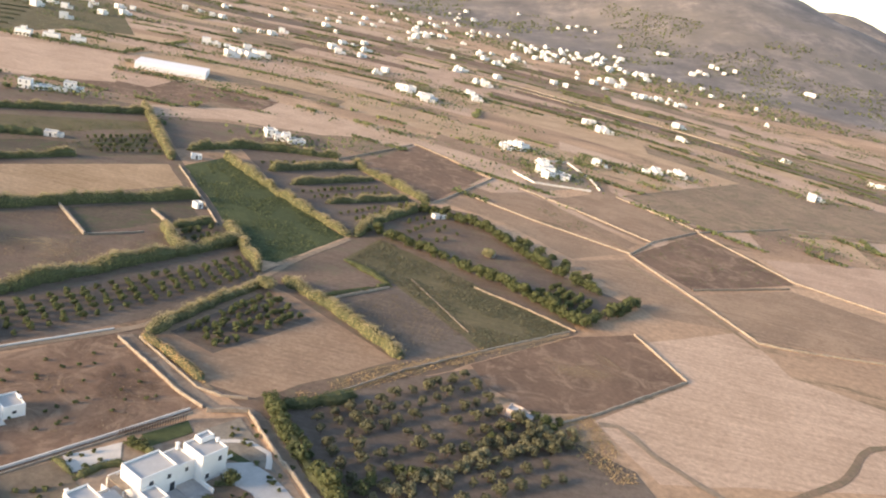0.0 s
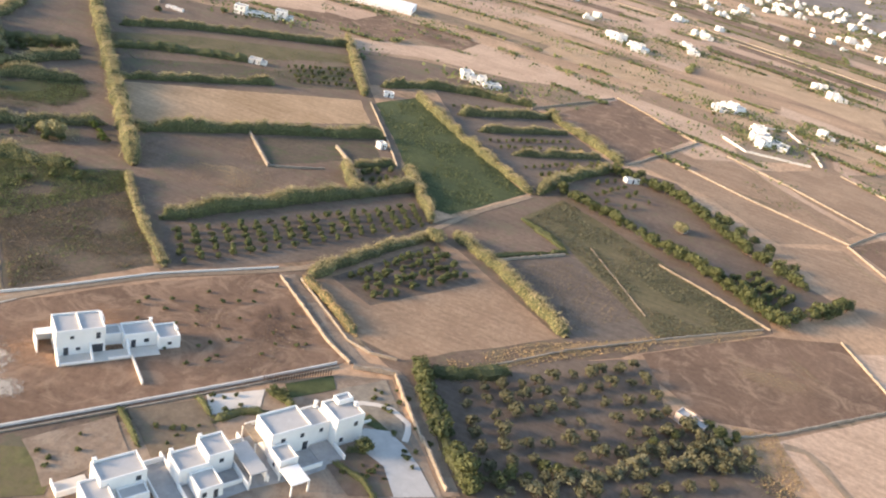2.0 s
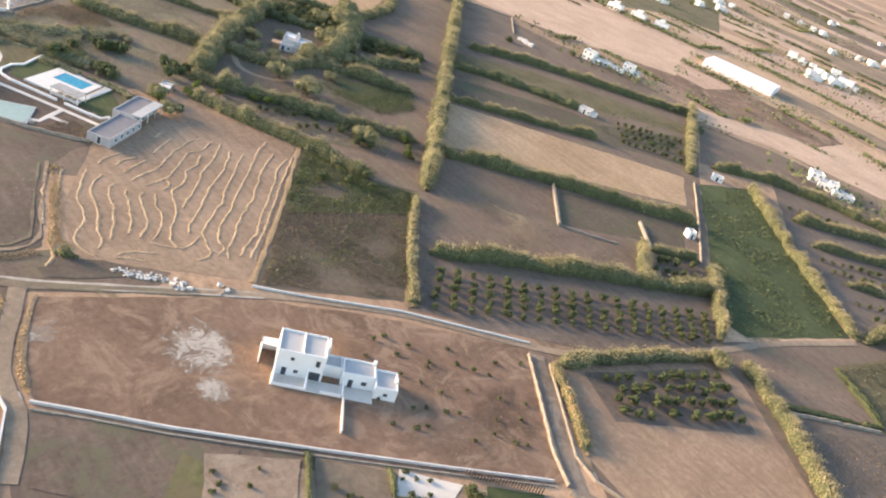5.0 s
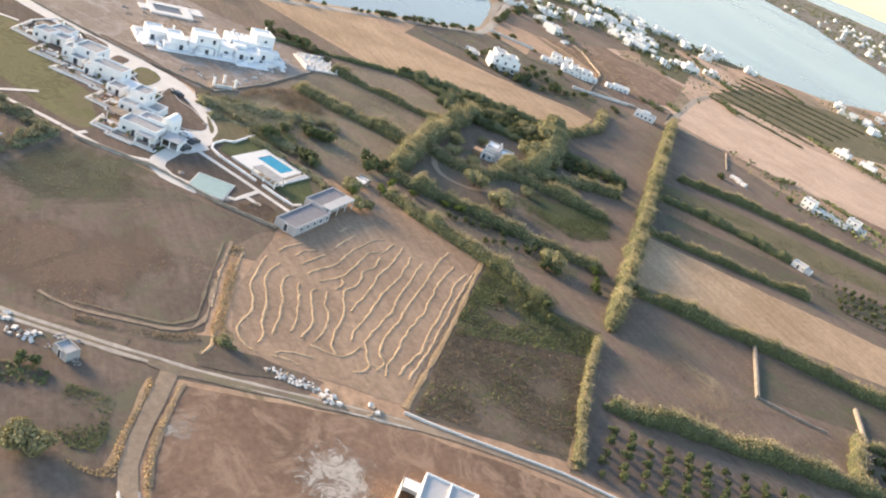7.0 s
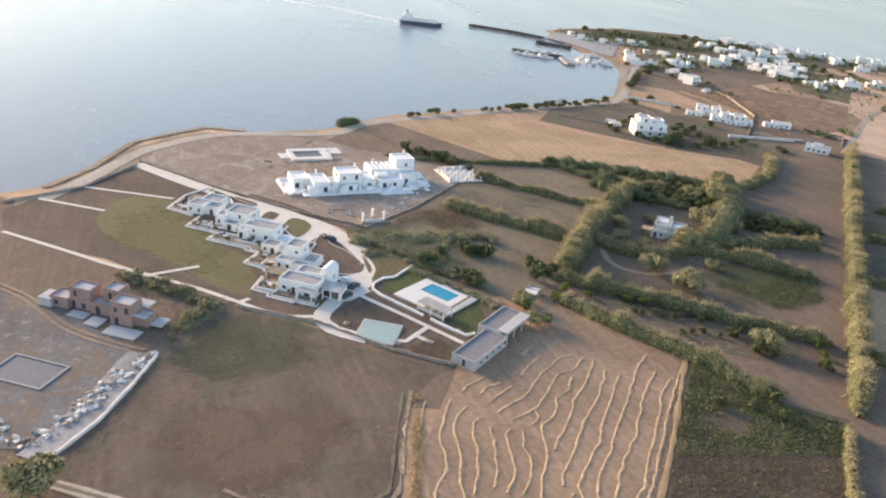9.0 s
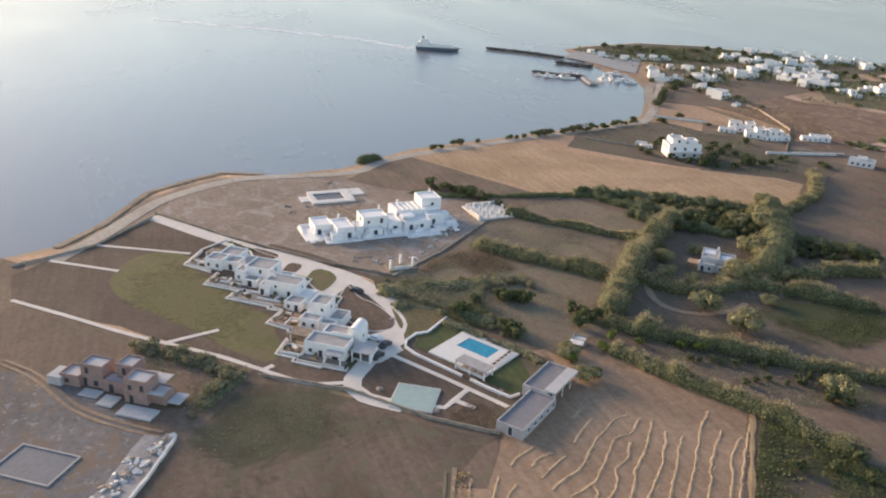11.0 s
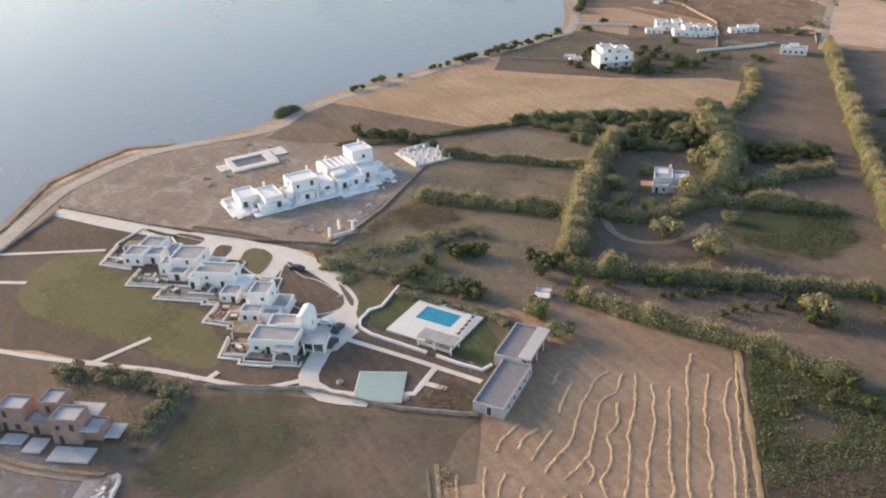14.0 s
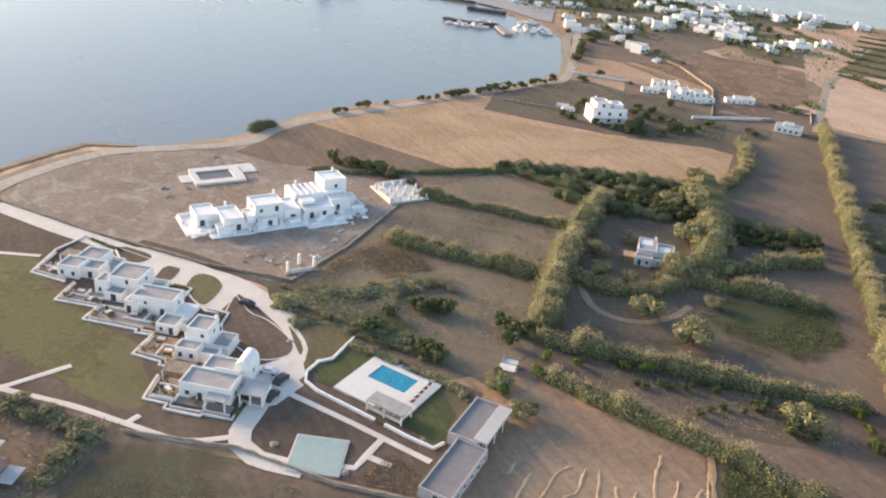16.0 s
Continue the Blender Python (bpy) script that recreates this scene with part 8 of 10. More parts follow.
# the plain behind: long strips of land that swing round from the shore to the hills, with scrub and pale walls along them
fr = random.Random(21)
cr = np.random.default_rng(22)


def sway(x):
    """How far the strips have drifted sideways at x."""
    u = max(-400.0, min(250.0, x))
    s = -(0.17 * (u + 100) + 0.00085 * (u + 100) ** 2)
    return s - (0.6 * (x - 250) if x > 250 else 0) + (0.35 * (x + 400) * -1 if x < -400 else 0)


def wobble(x, b):
    """The slow waver of the strips' edges."""
    return 11 * noise.noise(Vector((x * 0.006, b * 0.006, 4.0)))


# mostly the pale soils, whose colours hold the haze of the far plain
FAR_SOILS = [PEACH] * 6 + [GOLD] * 3 + [ROSE] * 7 + [BEIGE] * 3 + [RED] * 4 + [BROWN] * 2 + [SCRUBBY] * 5
edge_green, edge_pale, band = [], [], 430.0
while band < 2500:
    deep = fr.uniform(17, 42) * (1 + band / 2200)
    x = -640 + fr.uniform(0, 120)
    while x < 950:
        wide = fr.uniform(60, 190) * (1 + band / 2500)
        xs = [x + wide * k / 6 for k in range(7)]
        low = [(q, band + sway(q) + wobble(q, band)) for q in xs]
        top = [(q, band + deep + sway(q) + wobble(q, band + deep)) for q in reversed(xs)]
        px_, py_ = np.array([p[0] for p in low + top]), np.array([p[1] for p in low + top])
        dry = inside_and_far(px_, py_, COAST).min() > 14 and hill_height(px_, py_).max() < 1 and py_.min() > 400
        if dry:
            if fr.random() < 0.86:
                field("field", fr.choice(FAR_SOILS), low + top, "long field strip on the plain", lift=0.011)
            for line, odds in ((low, 0.55), ([low[0], top[-1]], 0.35)):
                r_ = fr.random()
                a_, b_ = np.array(line[0]), np.array(line[-1])
                n_ = int(np.hypot(*(b_ - a_)) * 8.0)
                if r_ < odds and n_ > 4:
                    t_ = cr.uniform(0, 1, n_)
                    q = a_ + (b_ - a_) * t_[:, None] if len(line) == 2 else np.stack([x + wide * t_, [band + sway(x + wide * v) + wobble(x + wide * v, band) for v in t_]], 1)
                    keep = np.array([noise.noise(Vector((u * 0.03, v * 0.03, 3))) + 0.35 * noise.noise(Vector((u * 0.12, v * 0.12, 8))) for u, v in q]) > fr.uniform(-0.35, 0.15)
                    q = q[keep]
                    z_ = cr.uniform(0.2, 1.0, len(q)) * fr.uniform(1.0, 3.0)
                    q = np.column_stack([q + cr.normal(scale=(1.2, 1.6), size=q.shape), z_])
                    (edge_green if fr.random() < 0.6 else edge_pale).append(q)
                elif r_ > 0.93 and band < 1200 and x > -150:
                    wall_line("field_wall", STONE_PALE, line, 0.9, 0.7, PALE_LABEL)
        x += wide
    band += deep
for k in range(560):
    x, y = fr.uniform(-520, 800), 440 + 1700 * fr.random() ** 1.5
    m_ = int(fr.uniform(30, 90))
    q = np.column_stack([cr.normal(x, fr.uniform(5, 20), m_), cr.normal(y, fr.uniform(2, 9), m_), cr.uniform(0.3, 1, m_) * fr.uniform(1.5, 4.5)])
    if inside_and_far(q[:, 0], q[:, 1], COAST).min() > 8 and hill_height(q[:, 0], q[:, 1]).max() < 1:
        edge_green.append(q)
for name_, rows_, leaf_, lab in (("field_edge_scrub", edge_green, SHRUB, "dark scrub and trees along the strips of the plain"), ("field_edge_growth", edge_pale, CANE, "olive-green growth along the strips of the plain")):
    q = np.concatenate(rows_)
    for outline in OUTLINES[:HAND_FIELDS]:
        if max(p[1] for p in outline) > 400:
            q = q[inside_and_far(q[:, 0], q[:, 1], outline) < 2]
    tagged(quad_cloud(name_, q, 0.85, leaf_, None, rng=cr, outward=np.tile((0.0, -0.3, 0.7), (len(q), 1))), lab, "plants", kind="stuff")

slope = np.column_stack([cr.uniform(-420, 1000, 30000), cr.uniform(1250, 2350, 30000)])
rise = ground_zs(slope[:, 0], slope[:, 1])
slope = np.column_stack([slope, rise + cr.uniform(0, 2, len(slope))])[(rise > 1.5) & (rise < 120)]
slope = slope[[noise.noise(Vector((x * 0.006, y * 0.006, 6))) + 0.6 * noise.noise(Vector((x * 0.02, y * 0.02, 1))) > 0.02 for x, y, z in slope]]
tagged(quad_cloud("hill_scrub", slope, 2.6, SHRUB, None, rng=cr, outward=np.tile((0.0, -0.3, 0.7), (len(slope), 1))), "dark scrub over the lower hill slopes", "plants", kind="stuff")
scatter_far = np.column_stack([cr.uniform(-2300, -850, 9000), cr.uniform(1400, 3000, 9000), cr.uniform(0.5, 3, 9000)])
scatter_far = scatter_far[inside_and_far(scatter_far[:, 0], scatter_far[:, 1], COAST) > 15]
scatter_far = scatter_far[[noise.noise(Vector((x * 0.008, y * 0.008, 2))) > -0.1 for x, y, z in scatter_far]]
tagged(quad_cloud("far_scrub", scatter_far, 3.2, SHRUB, None, rng=cr, outward=np.tile((0.0, -0.3, 0.7), (len(scatter_far), 1))), "dark scrub on the land across the bay", "plants", kind="stuff")

WAKE = plain("ferry_wake", (0.78, 0.78, 0.79), 0.9, 0.2, 0.06)
wk = mesh_ob("ferry_wake", [(x, y, -0.47) for x, y in [(-739.1, 280.9), (-794, 240.7), (-853.7, 167.8), (-906, 73.6), (-897.5, 73.5), (-845.9, 166.8), (-787, 239.1), (-729.8, 278)]], [(0, 1, 6, 7), (1, 2, 5, 6), (2, 3, 4, 5)], WAKE)
tagged(wk, "thin pale wake on calm sea", "wake", kind="structure")

# ---- harbour and ferry ----
QUAY = plain("quay_concrete", (0.36, 0.35, 0.34), 0.9, 0.2, 0.3)
ROCKS = plain("breakwater_rock", (0.09, 0.085, 0.085), 0.95, 0.35, 0.4, relief=0.2)


def mole(name, pts, width, height, material, label):
    return wall_line(name, material, pts, height, width, label, "breakwater", 0.2, "")


mole("breakwater", [(-731.8, 345.4), (-709.3, 372.2), (-681.6, 394.3)], 5, 1.6, ROCKS, "long dark rubble breakwater in the sea")
mole("breakwater", [(-661.8, 378.1), (-641.7, 400.1)], 6, 1.6, ROCKS, "short dark rubble breakwater")
mole("breakwater", [(-623.4, 339.3), (-609.7, 351), (-600.7, 370.6)], 4, 1.4, ROCKS, "dark jetty of the small harbour")
mole("quay", [(-596.2, 368.2), (-574.8, 362.5), (-574.8, 367.1)], 5, 1.2, QUAY, "pale concrete quay of the small harbour")
field("quay", QUAY, [(-687.4, 397.2), (-718.8, 427.3), (-708.2, 456.5), (-670.4, 463.1), (-610.1, 421), (-624.5, 413.9), (-654.9, 409.9)], "concrete quay apron of the harbour", lift=0.4)
tagged(bpy.data.objects["quay"], category="quay")


def boat(x, y, a, s, label="small white boat in the harbour"):
    root = empty("boat", pose(x, y, -0.5, 0, 0, a) @ Matrix.Scale(s, 4))
    tagged(root, label, "boat", "boats in the harbour")
    bm = bmesh.new()
    top = [(-3, -1), (1.5, -1), (3.6, 0), (1.5, 1), (-3, 1)]
    lo, hi = [bm.verts.new((x_ * 0.85, y_ * 0.6, -0.2)) for x_, y_ in top], [bm.verts.new((x_, y_, 0.9)) for x_, y_ in top]
    for i in range(5):
        bm.faces.new((lo[i], lo[(i + 1) % 5], hi[(i + 1) % 5], hi[i]))
    bm.faces.new(hi)
    part("hull", bm, WHITE, root)
    part("cabin", box_bm(-1.4, -0.6, 0.9, 0.6, 0.6, 1.9, bevel=0.1), WHITE_OLD, root)
    return root


b0 = None
for s in [(-609.6, 337.7), (-605.1, 341.7), (-600.7, 345.7), (-600.7, 351.4), (-596.3, 354.8), (-587.4, 377.9), (-591.8, 387.6), (-583, 388.9), (-589.5, 398.6), (-576.5, 395.8), (-605.3, 390.3), (-610, 401.5), (-605.4, 406.9), (-616.7, 366.7), (-612.1, 371.7)]:
    if b0 is None:
        b0 = boat(*s, 70, 1.2)
    else:
        copy_thing(b0, pose(*s, -0.5, 0, 0, vr2.uniform(0, 360)) @ Matrix.Scale(vr2.uniform(0.8, 1.5), 4))

ferry = empty("ferry", pose(-727.0, 297.5, -0.5, 0, 0, 70.5))
tagged(ferry, "small open-deck car ferry under way", "ferry")
bm = bmesh.new()
top = [(-18, -4.5), (15, -4.5), (19, -2), (19, 2), (15, 4.5), (-18, 4.5)]
lo, hi = [bm.verts.new((x * 0.94, y * 0.8, -0.5)) for x, y in top], [bm.verts.new((x, y, 2.6)) for x, y in top]
for i in range(6):
    bm.faces.new((lo[i], lo[(i + 1) % 6], hi[(i + 1) % 6], hi[i]))
bm.faces.new(hi)
part("hull", bm, plain("grey_blue_hull", (0.13, 0.15, 0.19), 0.5, 0.2, 0.3), ferry)
for s in (-1, 1):
    slab(ferry, "bulwark", -17, s * 4.2 - 0.15, 2.6, 14, s * 4.2 + 0.15, 4.4, WHITE)
slab(ferry, "deckhouse", -16, -4.0, 2.6, -6, 4.0, 6.6, WHITE)
slab(ferry, "bridge", -14, -3.4, 6.6, -8, 3.4, 9.0, WHITE)
slab(ferry, "funnel", -12.6, -0.8, 9.0, -11.2, 0.8, 11.4, GLASS)
slab(ferry, "mast", -9.2, -0.12, 9.0, -8.96, 0.12, 13.0, WHITE)
slab(ferry, "ramp", 19, -2.4, 2.2, 22, 2.4, 2.6, CONC)


# ---- rows of cut straw ----
def windrow(pts, k):
    """A long low ridge of cut straw that wanders along the mower's way."""
    line = smooth_line(pts, 1.0)
    line = [p + s * (0.25 * noise.noise(Vector((p.x * 0.13, p.y * 0.13, k * 3.3))) + 0.5 * noise.noise(Vector((p.x * 0.33, p.y * 0.33, k * 5.1)))) for p, s in zip(line, sides(line))]
    ss = sides(line)
    v, f = [], []
    for i, (p, s) in enumerate(zip(line, ss)):
        w = 0.32 + 0.26 * noise.noise(p * 1.3 + Vector((k, 0, 0)))
        h = 0.12 + 0.12 * noise.noise(p * 0.9 + Vector((0, k, 0)))
        for x, z in ((1, 0.03), (0.6, 0.7), (0, 1), (-0.55, 0.75), (-1, 0.03)):
            v.append(p + s * w * x * (1 + 0.25 * noise.noise(p * 2 + Vector((x * 5, 0, 0)))) + Vector((0, 0, z * h + 0.05)))
        if i:
            b = 5 * i
            f += [(b - 5 + j, b + j, b + 1 + j, b - 4 + j) for j in range(4)]
    o = mesh_ob("windrow", v, f, STRAW_RIDGE)
    r_ = np.random.default_rng(300 + k)
    c_ = np.repeat(np.array([tuple(p) for p in line]), 7, 0)
    c_ = c_ + r_.normal(scale=(0.34, 0.34, 0), size=c_.shape) + np.column_stack([np.zeros(len(c_)), np.zeros(len(c_)), r_.uniform(0.08, 0.24, len(c_))])
    tagged(quad_cloud("loose_straw", c_, 0.15, STRAW, o, rng=r_, outward=np.tile((0.0, 0.0, 0.8), (len(c_), 1))), kind="stuff")
    return tagged(o, "loose golden ridge of cut straw", "straw", "straw rows of the mown field")


STRAW_RIDGE = soil("straw_ridge", (0.5, 0.36, 0.228), (0.61, 0.445, 0.29), seed=30)
windrow([(-188.0, 117.9), (-178.0, 113.4), (-170.2, 110.6), (-163.0, 108.3)], 0)
windrow([(-186.1, 120.5), (-177.6, 117.0), (-168.9, 113.0), (-159.3, 108.8), (-149.9, 105.6), (-147.2, 103.2)], 1)
windrow([(-184.9, 126.1), (-175.9, 121.1), (-171.0, 119.0), (-164.3, 118.1), (-158.5, 113.9), (-154.9, 112.5), (-151.6, 112.6), (-149.1, 114.4)], 2)
windrow([(-182.0, 128.9), (-176.6, 124.5), (-166.6, 121.7), (-159.5, 119.1), (-153.5, 117.7), (-151.0, 116.1)], 3)
windrow([(-177.1, 130.2), (-175.0, 127.8), (-166.1, 125.5), (-157.3, 121.7), (-154.4, 119.8)], 4)
windrow([(-173.9, 131.8), (-165.6, 128.9), (-159.2, 126.7), (-155.4, 124.5)], 5)
windrow([(-171.8, 135.9), (-170.6, 133.9), (-163.2, 131.9), (-158.6, 130.5), (-153.3, 126.5)], 6)
windrow([(-170.8, 138.1), (-166.5, 136.1), (-159.8, 134.9), (-155.5, 132.4), (-152.1, 129.6)], 7)
windrow([(-177.1, 144.2), (-175.3, 144.0), (-172.6, 140.8)], 8)
windrow([(-188.5, 159.7), (-183.1, 155.3), (-181.2, 151.4), (-177.7, 150.1), (-173.7, 146.3), (-171.5, 142.9), (-162.9, 140.1), (-158.5, 137.3), (-153.5, 134.0), (-150.5, 132.9), (-147.6, 132.8)], 9)
windrow([(-194.5, 169.2), (-185.0, 161.0), (-179.5, 155.4), (-173.1, 150.5), (-165.8, 143.7), (-163.6, 142.1)], 10)
windrow([(-190.1, 169.9), (-179.9, 161.9), (-172.5, 154.7), (-163.9, 147.4), (-156.1, 140.4), (-152.8, 138.2)], 11)
windrow([(-187.6, 172.8), (-180.5, 166.7), (-169.9, 157.5), (-164.0, 153.3), (-155.4, 144.6), (-151.2, 141.2), (-144.2, 139.7), (-141.9, 137.3), (-141.7, 135.3)], 12)
windrow([(-194.7, 184.5), (-184.7, 174.8), (-176.7, 168.1), (-167.4, 159.5), (-161.7, 155.3), (-154.8, 148.4), (-149.1, 144.2), (-144.8, 143.9), (-142.0, 141.1)], 13)
windrow([(-187.3, 182.6), (-177.3, 172.8), (-166.7, 164.5), (-159.3, 157.7), (-154.1, 152.9), (-148.4, 148.4), (-144.0, 144.1), (-140.4, 142.6)], 14)
windrow([(-183.5, 185.8), (-179.0, 179.8), (-170.2, 172.5), (-160.3, 164.5), (-153.2, 158.4), (-148.3, 154.5), (-144.7, 149.7), (-140.8, 145.9)], 15)
windrow([(-198.1, 164.6), (-197.1, 160.4), (-192.8, 154.3), (-187.6, 148.8), (-183.7, 144.4), (-180.4, 138.3), (-178.5, 135.4)], 16)
windrow([(-196.5, 166.8), (-192.0, 162.0), (-190.7, 156.5), (-184.8, 151.4), (-179.4, 146.0), (-177.0, 141.5), (-175.3, 137.6)], 17)
windrow([(-199.0, 155.8), (-195.3, 150.6), (-191.7, 147.2)], 18)
windrow([(-202.8, 154.3), (-200.8, 151.5)], 19)
windrow([(-187.8, 143.1), (-185.1, 138.7), (-182.5, 134.8)], 20)
windrow([(-189.8, 140.9), (-188.5, 137.0), (-186.3, 134.5)], 21)
windrow([(-192.7, 137.5), (-190.6, 133.4), (-188.0, 130.3)], 22)
windrow([(-150.7, 127.6), (-148.8, 130.5), (-147.5, 132.6), (-147.2, 134.8), (-148.1, 136.5), (-150.4, 139.5)], 23)
windrow([(-147.9, 118.7), (-148.3, 121.8), (-147.4, 125.0), (-146.4, 127.0)], 24)
windrow([(-147.4, 117.9), (-145.9, 120.9), (-144.2, 123.2)], 25)
windrow([(-144.2, 139.7), (-142.5, 142.7)], 26)
windrow([(-190.9, 194.5), (-180.9, 184.8), (-169.8, 175.0), (-159.0, 166.0), (-151.2, 159.1), (-144.9, 153.2), (-139.1, 147.9)], 27)


# ---- heaps and rubble ----
def heap(name, label, places, size, material, category="rubble", group=""):
    """A loose heap of angular blocks."""
    r = random.Random(len(places) * 7 + int(size * 10))
    root = empty(name)
    tagged(root, label, category, group)
    for (x, y) in places:
        for k in range(7):
            a, b, c = (size * r.uniform(0.25, 0.8) for _ in range(3))
            bm = box_bm(-a, -b, -c * 0.6, a, b, c * 0.6, bevel=0.12 * min(a, b, c))
            for v in bm.verts:
                v.co += Vector((r.uniform(-1, 1), r.uniform(-1, 1), r.uniform(-1, 1))) * 0.16 * min(a, b, c)
            o = part("stone_block", bm, r.choice((material, material, STONE_PALE)), root)
            o.location = (x + r.uniform(-2.0, 2.0) * size, y + r.uniform(-2.0, 2.0) * size, 0.45 * c)
            o.rotation_euler = (r.uniform(-0.4, 0.4), r.uniform(-0.4, 0.4), r.uniform(0, 3))
    return root


heap("stone_heap", "heap of whitish stones beside the farm road", [(-142 + 0.46 * k_, 116.6 + 0.68 * k_ + 0.5 * math.sin(k_ * 2.1)) for k_ in range(13)], 0.52, WHITE_OLD)
heap("stone_heap", "pale stones dumped at the roadside", [(-134.4, 126.2), (-133.4, 127.3), (-130.1, 135.7)], 0.8, WHITE_OLD)
heap("rubble_heap", "white building rubble along a boundary wall", [(-215.3, 63.2), (-213.5, 61.1), (-211.1, 59.5), (-209.3, 57.7), (-206.5, 56), (-205, 53.7), (-201.4, 51.6), (-199, 49.5), (-197.5, 47.9), (-192.7, 45.1), (-190, 42.2)], 0.9, WHITE_OLD)
heap("rubble_heap", "white building rubble along a boundary wall", [(-210.1, 54.9), (-202.2, 52.7), (-197.8, 50.6), (-194, 47), (-187.3, 39.5), (-189.8, 36.4), (-193.9, 34.1)], 0.8, WHITE_OLD)
heap("rubble_heap", "pale rubble on the trampled lot", [(-299.1, 130), (-300.7, 135.5), (-304.2, 125.3), (-294.8, 138.8)], 0.5, WHITE_OLD)
SITE_SLAB = soil("dusty_broken_concrete", (0.3, 0.285, 0.275), (0.47, 0.455, 0.445), seed=57, spots=(0.24, 0.22, 0.21))
heap("rubble_heap", "small white debris on a concrete strip", [(-186.5, 41.5), (-189.6, 44.4), (-192.8, 46.8), (-195.2, 49.6), (-198.6, 50.2), (-200.4, 53.8), (-203.6, 53.2), (-206.2, 56.8), (-208.2, 55.4), (-211.2, 59.8), (-213.6, 58.6), (-216, 61.4)], 0.42, CONC_GREY)
heap("rubble_heap", "white bags and debris round a hut", [(-150, 80.6), (-151.5, 77.4), (-148.6, 75.8), (-144.2, 80.2)], 0.45, CONC_GREY)
heap("rubble_heap", "white rubble at the edge of a field", [(-157.5, 68.2), (-153.7, 69.5), (-151.9, 71.9), (-151.3, 73.3)], 0.7, WHITE_OLD)
field("site_slab", SITE_SLAB, [(-180.6, 42.9), (-192.2, 52.1), (-215.1, 64.2), (-218.5, 58.2), (-195.0, 45.7), (-183.9, 38.1)], "pale concrete strip on a building lot")
wall_line("wall_32", WHITE_OLD, [(-180.1, 42.6), (-186.2, 47.8), (-191.8, 52.2), (-203.5, 58.6), (-215.1, 64.2)], 0.7, 0.6, "low pale block wall of the building lot", uneven=0.3)
house("site_hut", "grey hut with a flat roof on a building lot", *[(-146.6, 78.3)][0], 30, [(-1.9, -1.5, 1.9, 1.5, 0, 2.1)], [("S", 0, -1.5, 0.1, 0.8, 1.7, "door")], "hut", wall=CONC_GREY, deck=ROOF_GREY)
tk = empty("concrete_tank", pose(*[(-213.5, 37.4)][0], 0, 0, 0, 56))
tagged(tk, "open concrete water tank on a building lot", "tank")
bm = bmesh.new()
for b in ((-7, -5, 0, 7, -4.6, 0.35), (-7, 4.6, 0, 7, 5, 0.35), (-7, -4.6, 0, -6.6, 4.6, 0.35), (6.6, -4.6, 0, 7, 4.6, 0.35)):
    add_box(bm, *b)
part("rim", bm, CONC_GREY, tk)
slab(tk, "tank_floor", -6.6, -4.6, 0.05, 6.6, 4.6, 0.12, plain("dark_tank_lining", (0.17, 0.18, 0.2), 0.7, 0.2), bevel=0)
heap("rubble_heap", "pale rubble beside white columns", [(-304, 125), (-302.4, 126.8), (-302.8, 129.4), (-299.6, 130.6), (-296.5, 131.7), (-300.8, 123.3), (-293.6, 133.3)], 0.5, STONE_PALE)
heap("rubble_heap", "white blocks along a crumbling wall", [(-297.7, 143.1), (-302.4, 147.5), (-306.8, 151.6), (-312.1, 156.2), (-316.8, 160.9), (-321.1, 164.7)], 0.55, WHITE_OLD)
heap("rubble_heap", "pale stones round an unfinished pool", [(-362.6, 118.3), (-354.9, 119.1), (-349.1, 111.3), (-356.3, 110.9), (-358.8, 140.2), (-374.8, 139.5), (-381.9, 132.6)], 0.6, STONE_PALE)


# ---- low growth: weeds, rough grass and scrub ----
def scatter(name, outline, count, size, material, label, height=0.5, seed=1, patchy=0.0):
    """Loose low tufts over an outline, thicker in patches."""
    rng_ = np.random.default_rng(seed)
    xs, ys = [p[0] for p in outline], [p[1] for p in outline]
    px, py = rng_.uniform(min(xs), max(xs), count * 3), rng_.uniform(min(ys), max(ys), count * 3)
    ok = inside_and_far(px, py, [tuple(p) for p in outline]) > 0.5
    px, py = px[ok], py[ok]
    if patchy:
        dens = np.array([noise.noise(Vector((x * 0.07, y * 0.07, seed))) for x, y in zip(px, py)])
        keep = dens + rng_.normal(scale=0.12, size=len(px)) > patchy
        px, py = px[keep], py[keep]
    px, py = px[:count], py[:count]
    c = np.stack([px, py, rng_.uniform(0.15, 0.15 + height, len(px))], 1)
    o = quad_cloud(name, c, size * 0.85, material, None, rng=rng_, outward=np.tile((0.0, 0.0, 0.8), (len(c), 1)))
    return tagged(o, label, "plants", kind="stuff")


WEED = leaves_material("field_weeds", [(0.1, 0.122, 0.05), (0.135, 0.152, 0.064), (0.172, 0.18, 0.085)])
scatter("weed_patch", [(-190.8, 196), (-168, 206.3), (-158, 218.1), (-146.7, 208.3), (-155.9, 166.6)], 8000, 0.27, WEED, "bright green weeds in a fallow field", 0.4, 2, -0.3)
scatter("weed_patch", [(-155.9, 166.6), (-145.4, 207.3), (-112.2, 178.8), (-129, 144.4)], 1400, 0.35, WEED, "sparse green weeds in a fallow field", 0.35, 3, 0.08)
scatter("weed_patch", [(-189.1, 195.1), (-174.4, 215.3), (-162.2, 202.3), (-169.6, 177.2)], 800, 0.4, WEED, "green weeds beside a straw field", 0.5, 4, -0.05)
hedge([(-323.3, 239.7), (-310, 249), (-298.9, 261.4), (-292.6, 269.3)], 8, 3.4, SHRUB, "dense dark green thicket behind a farmhouse")
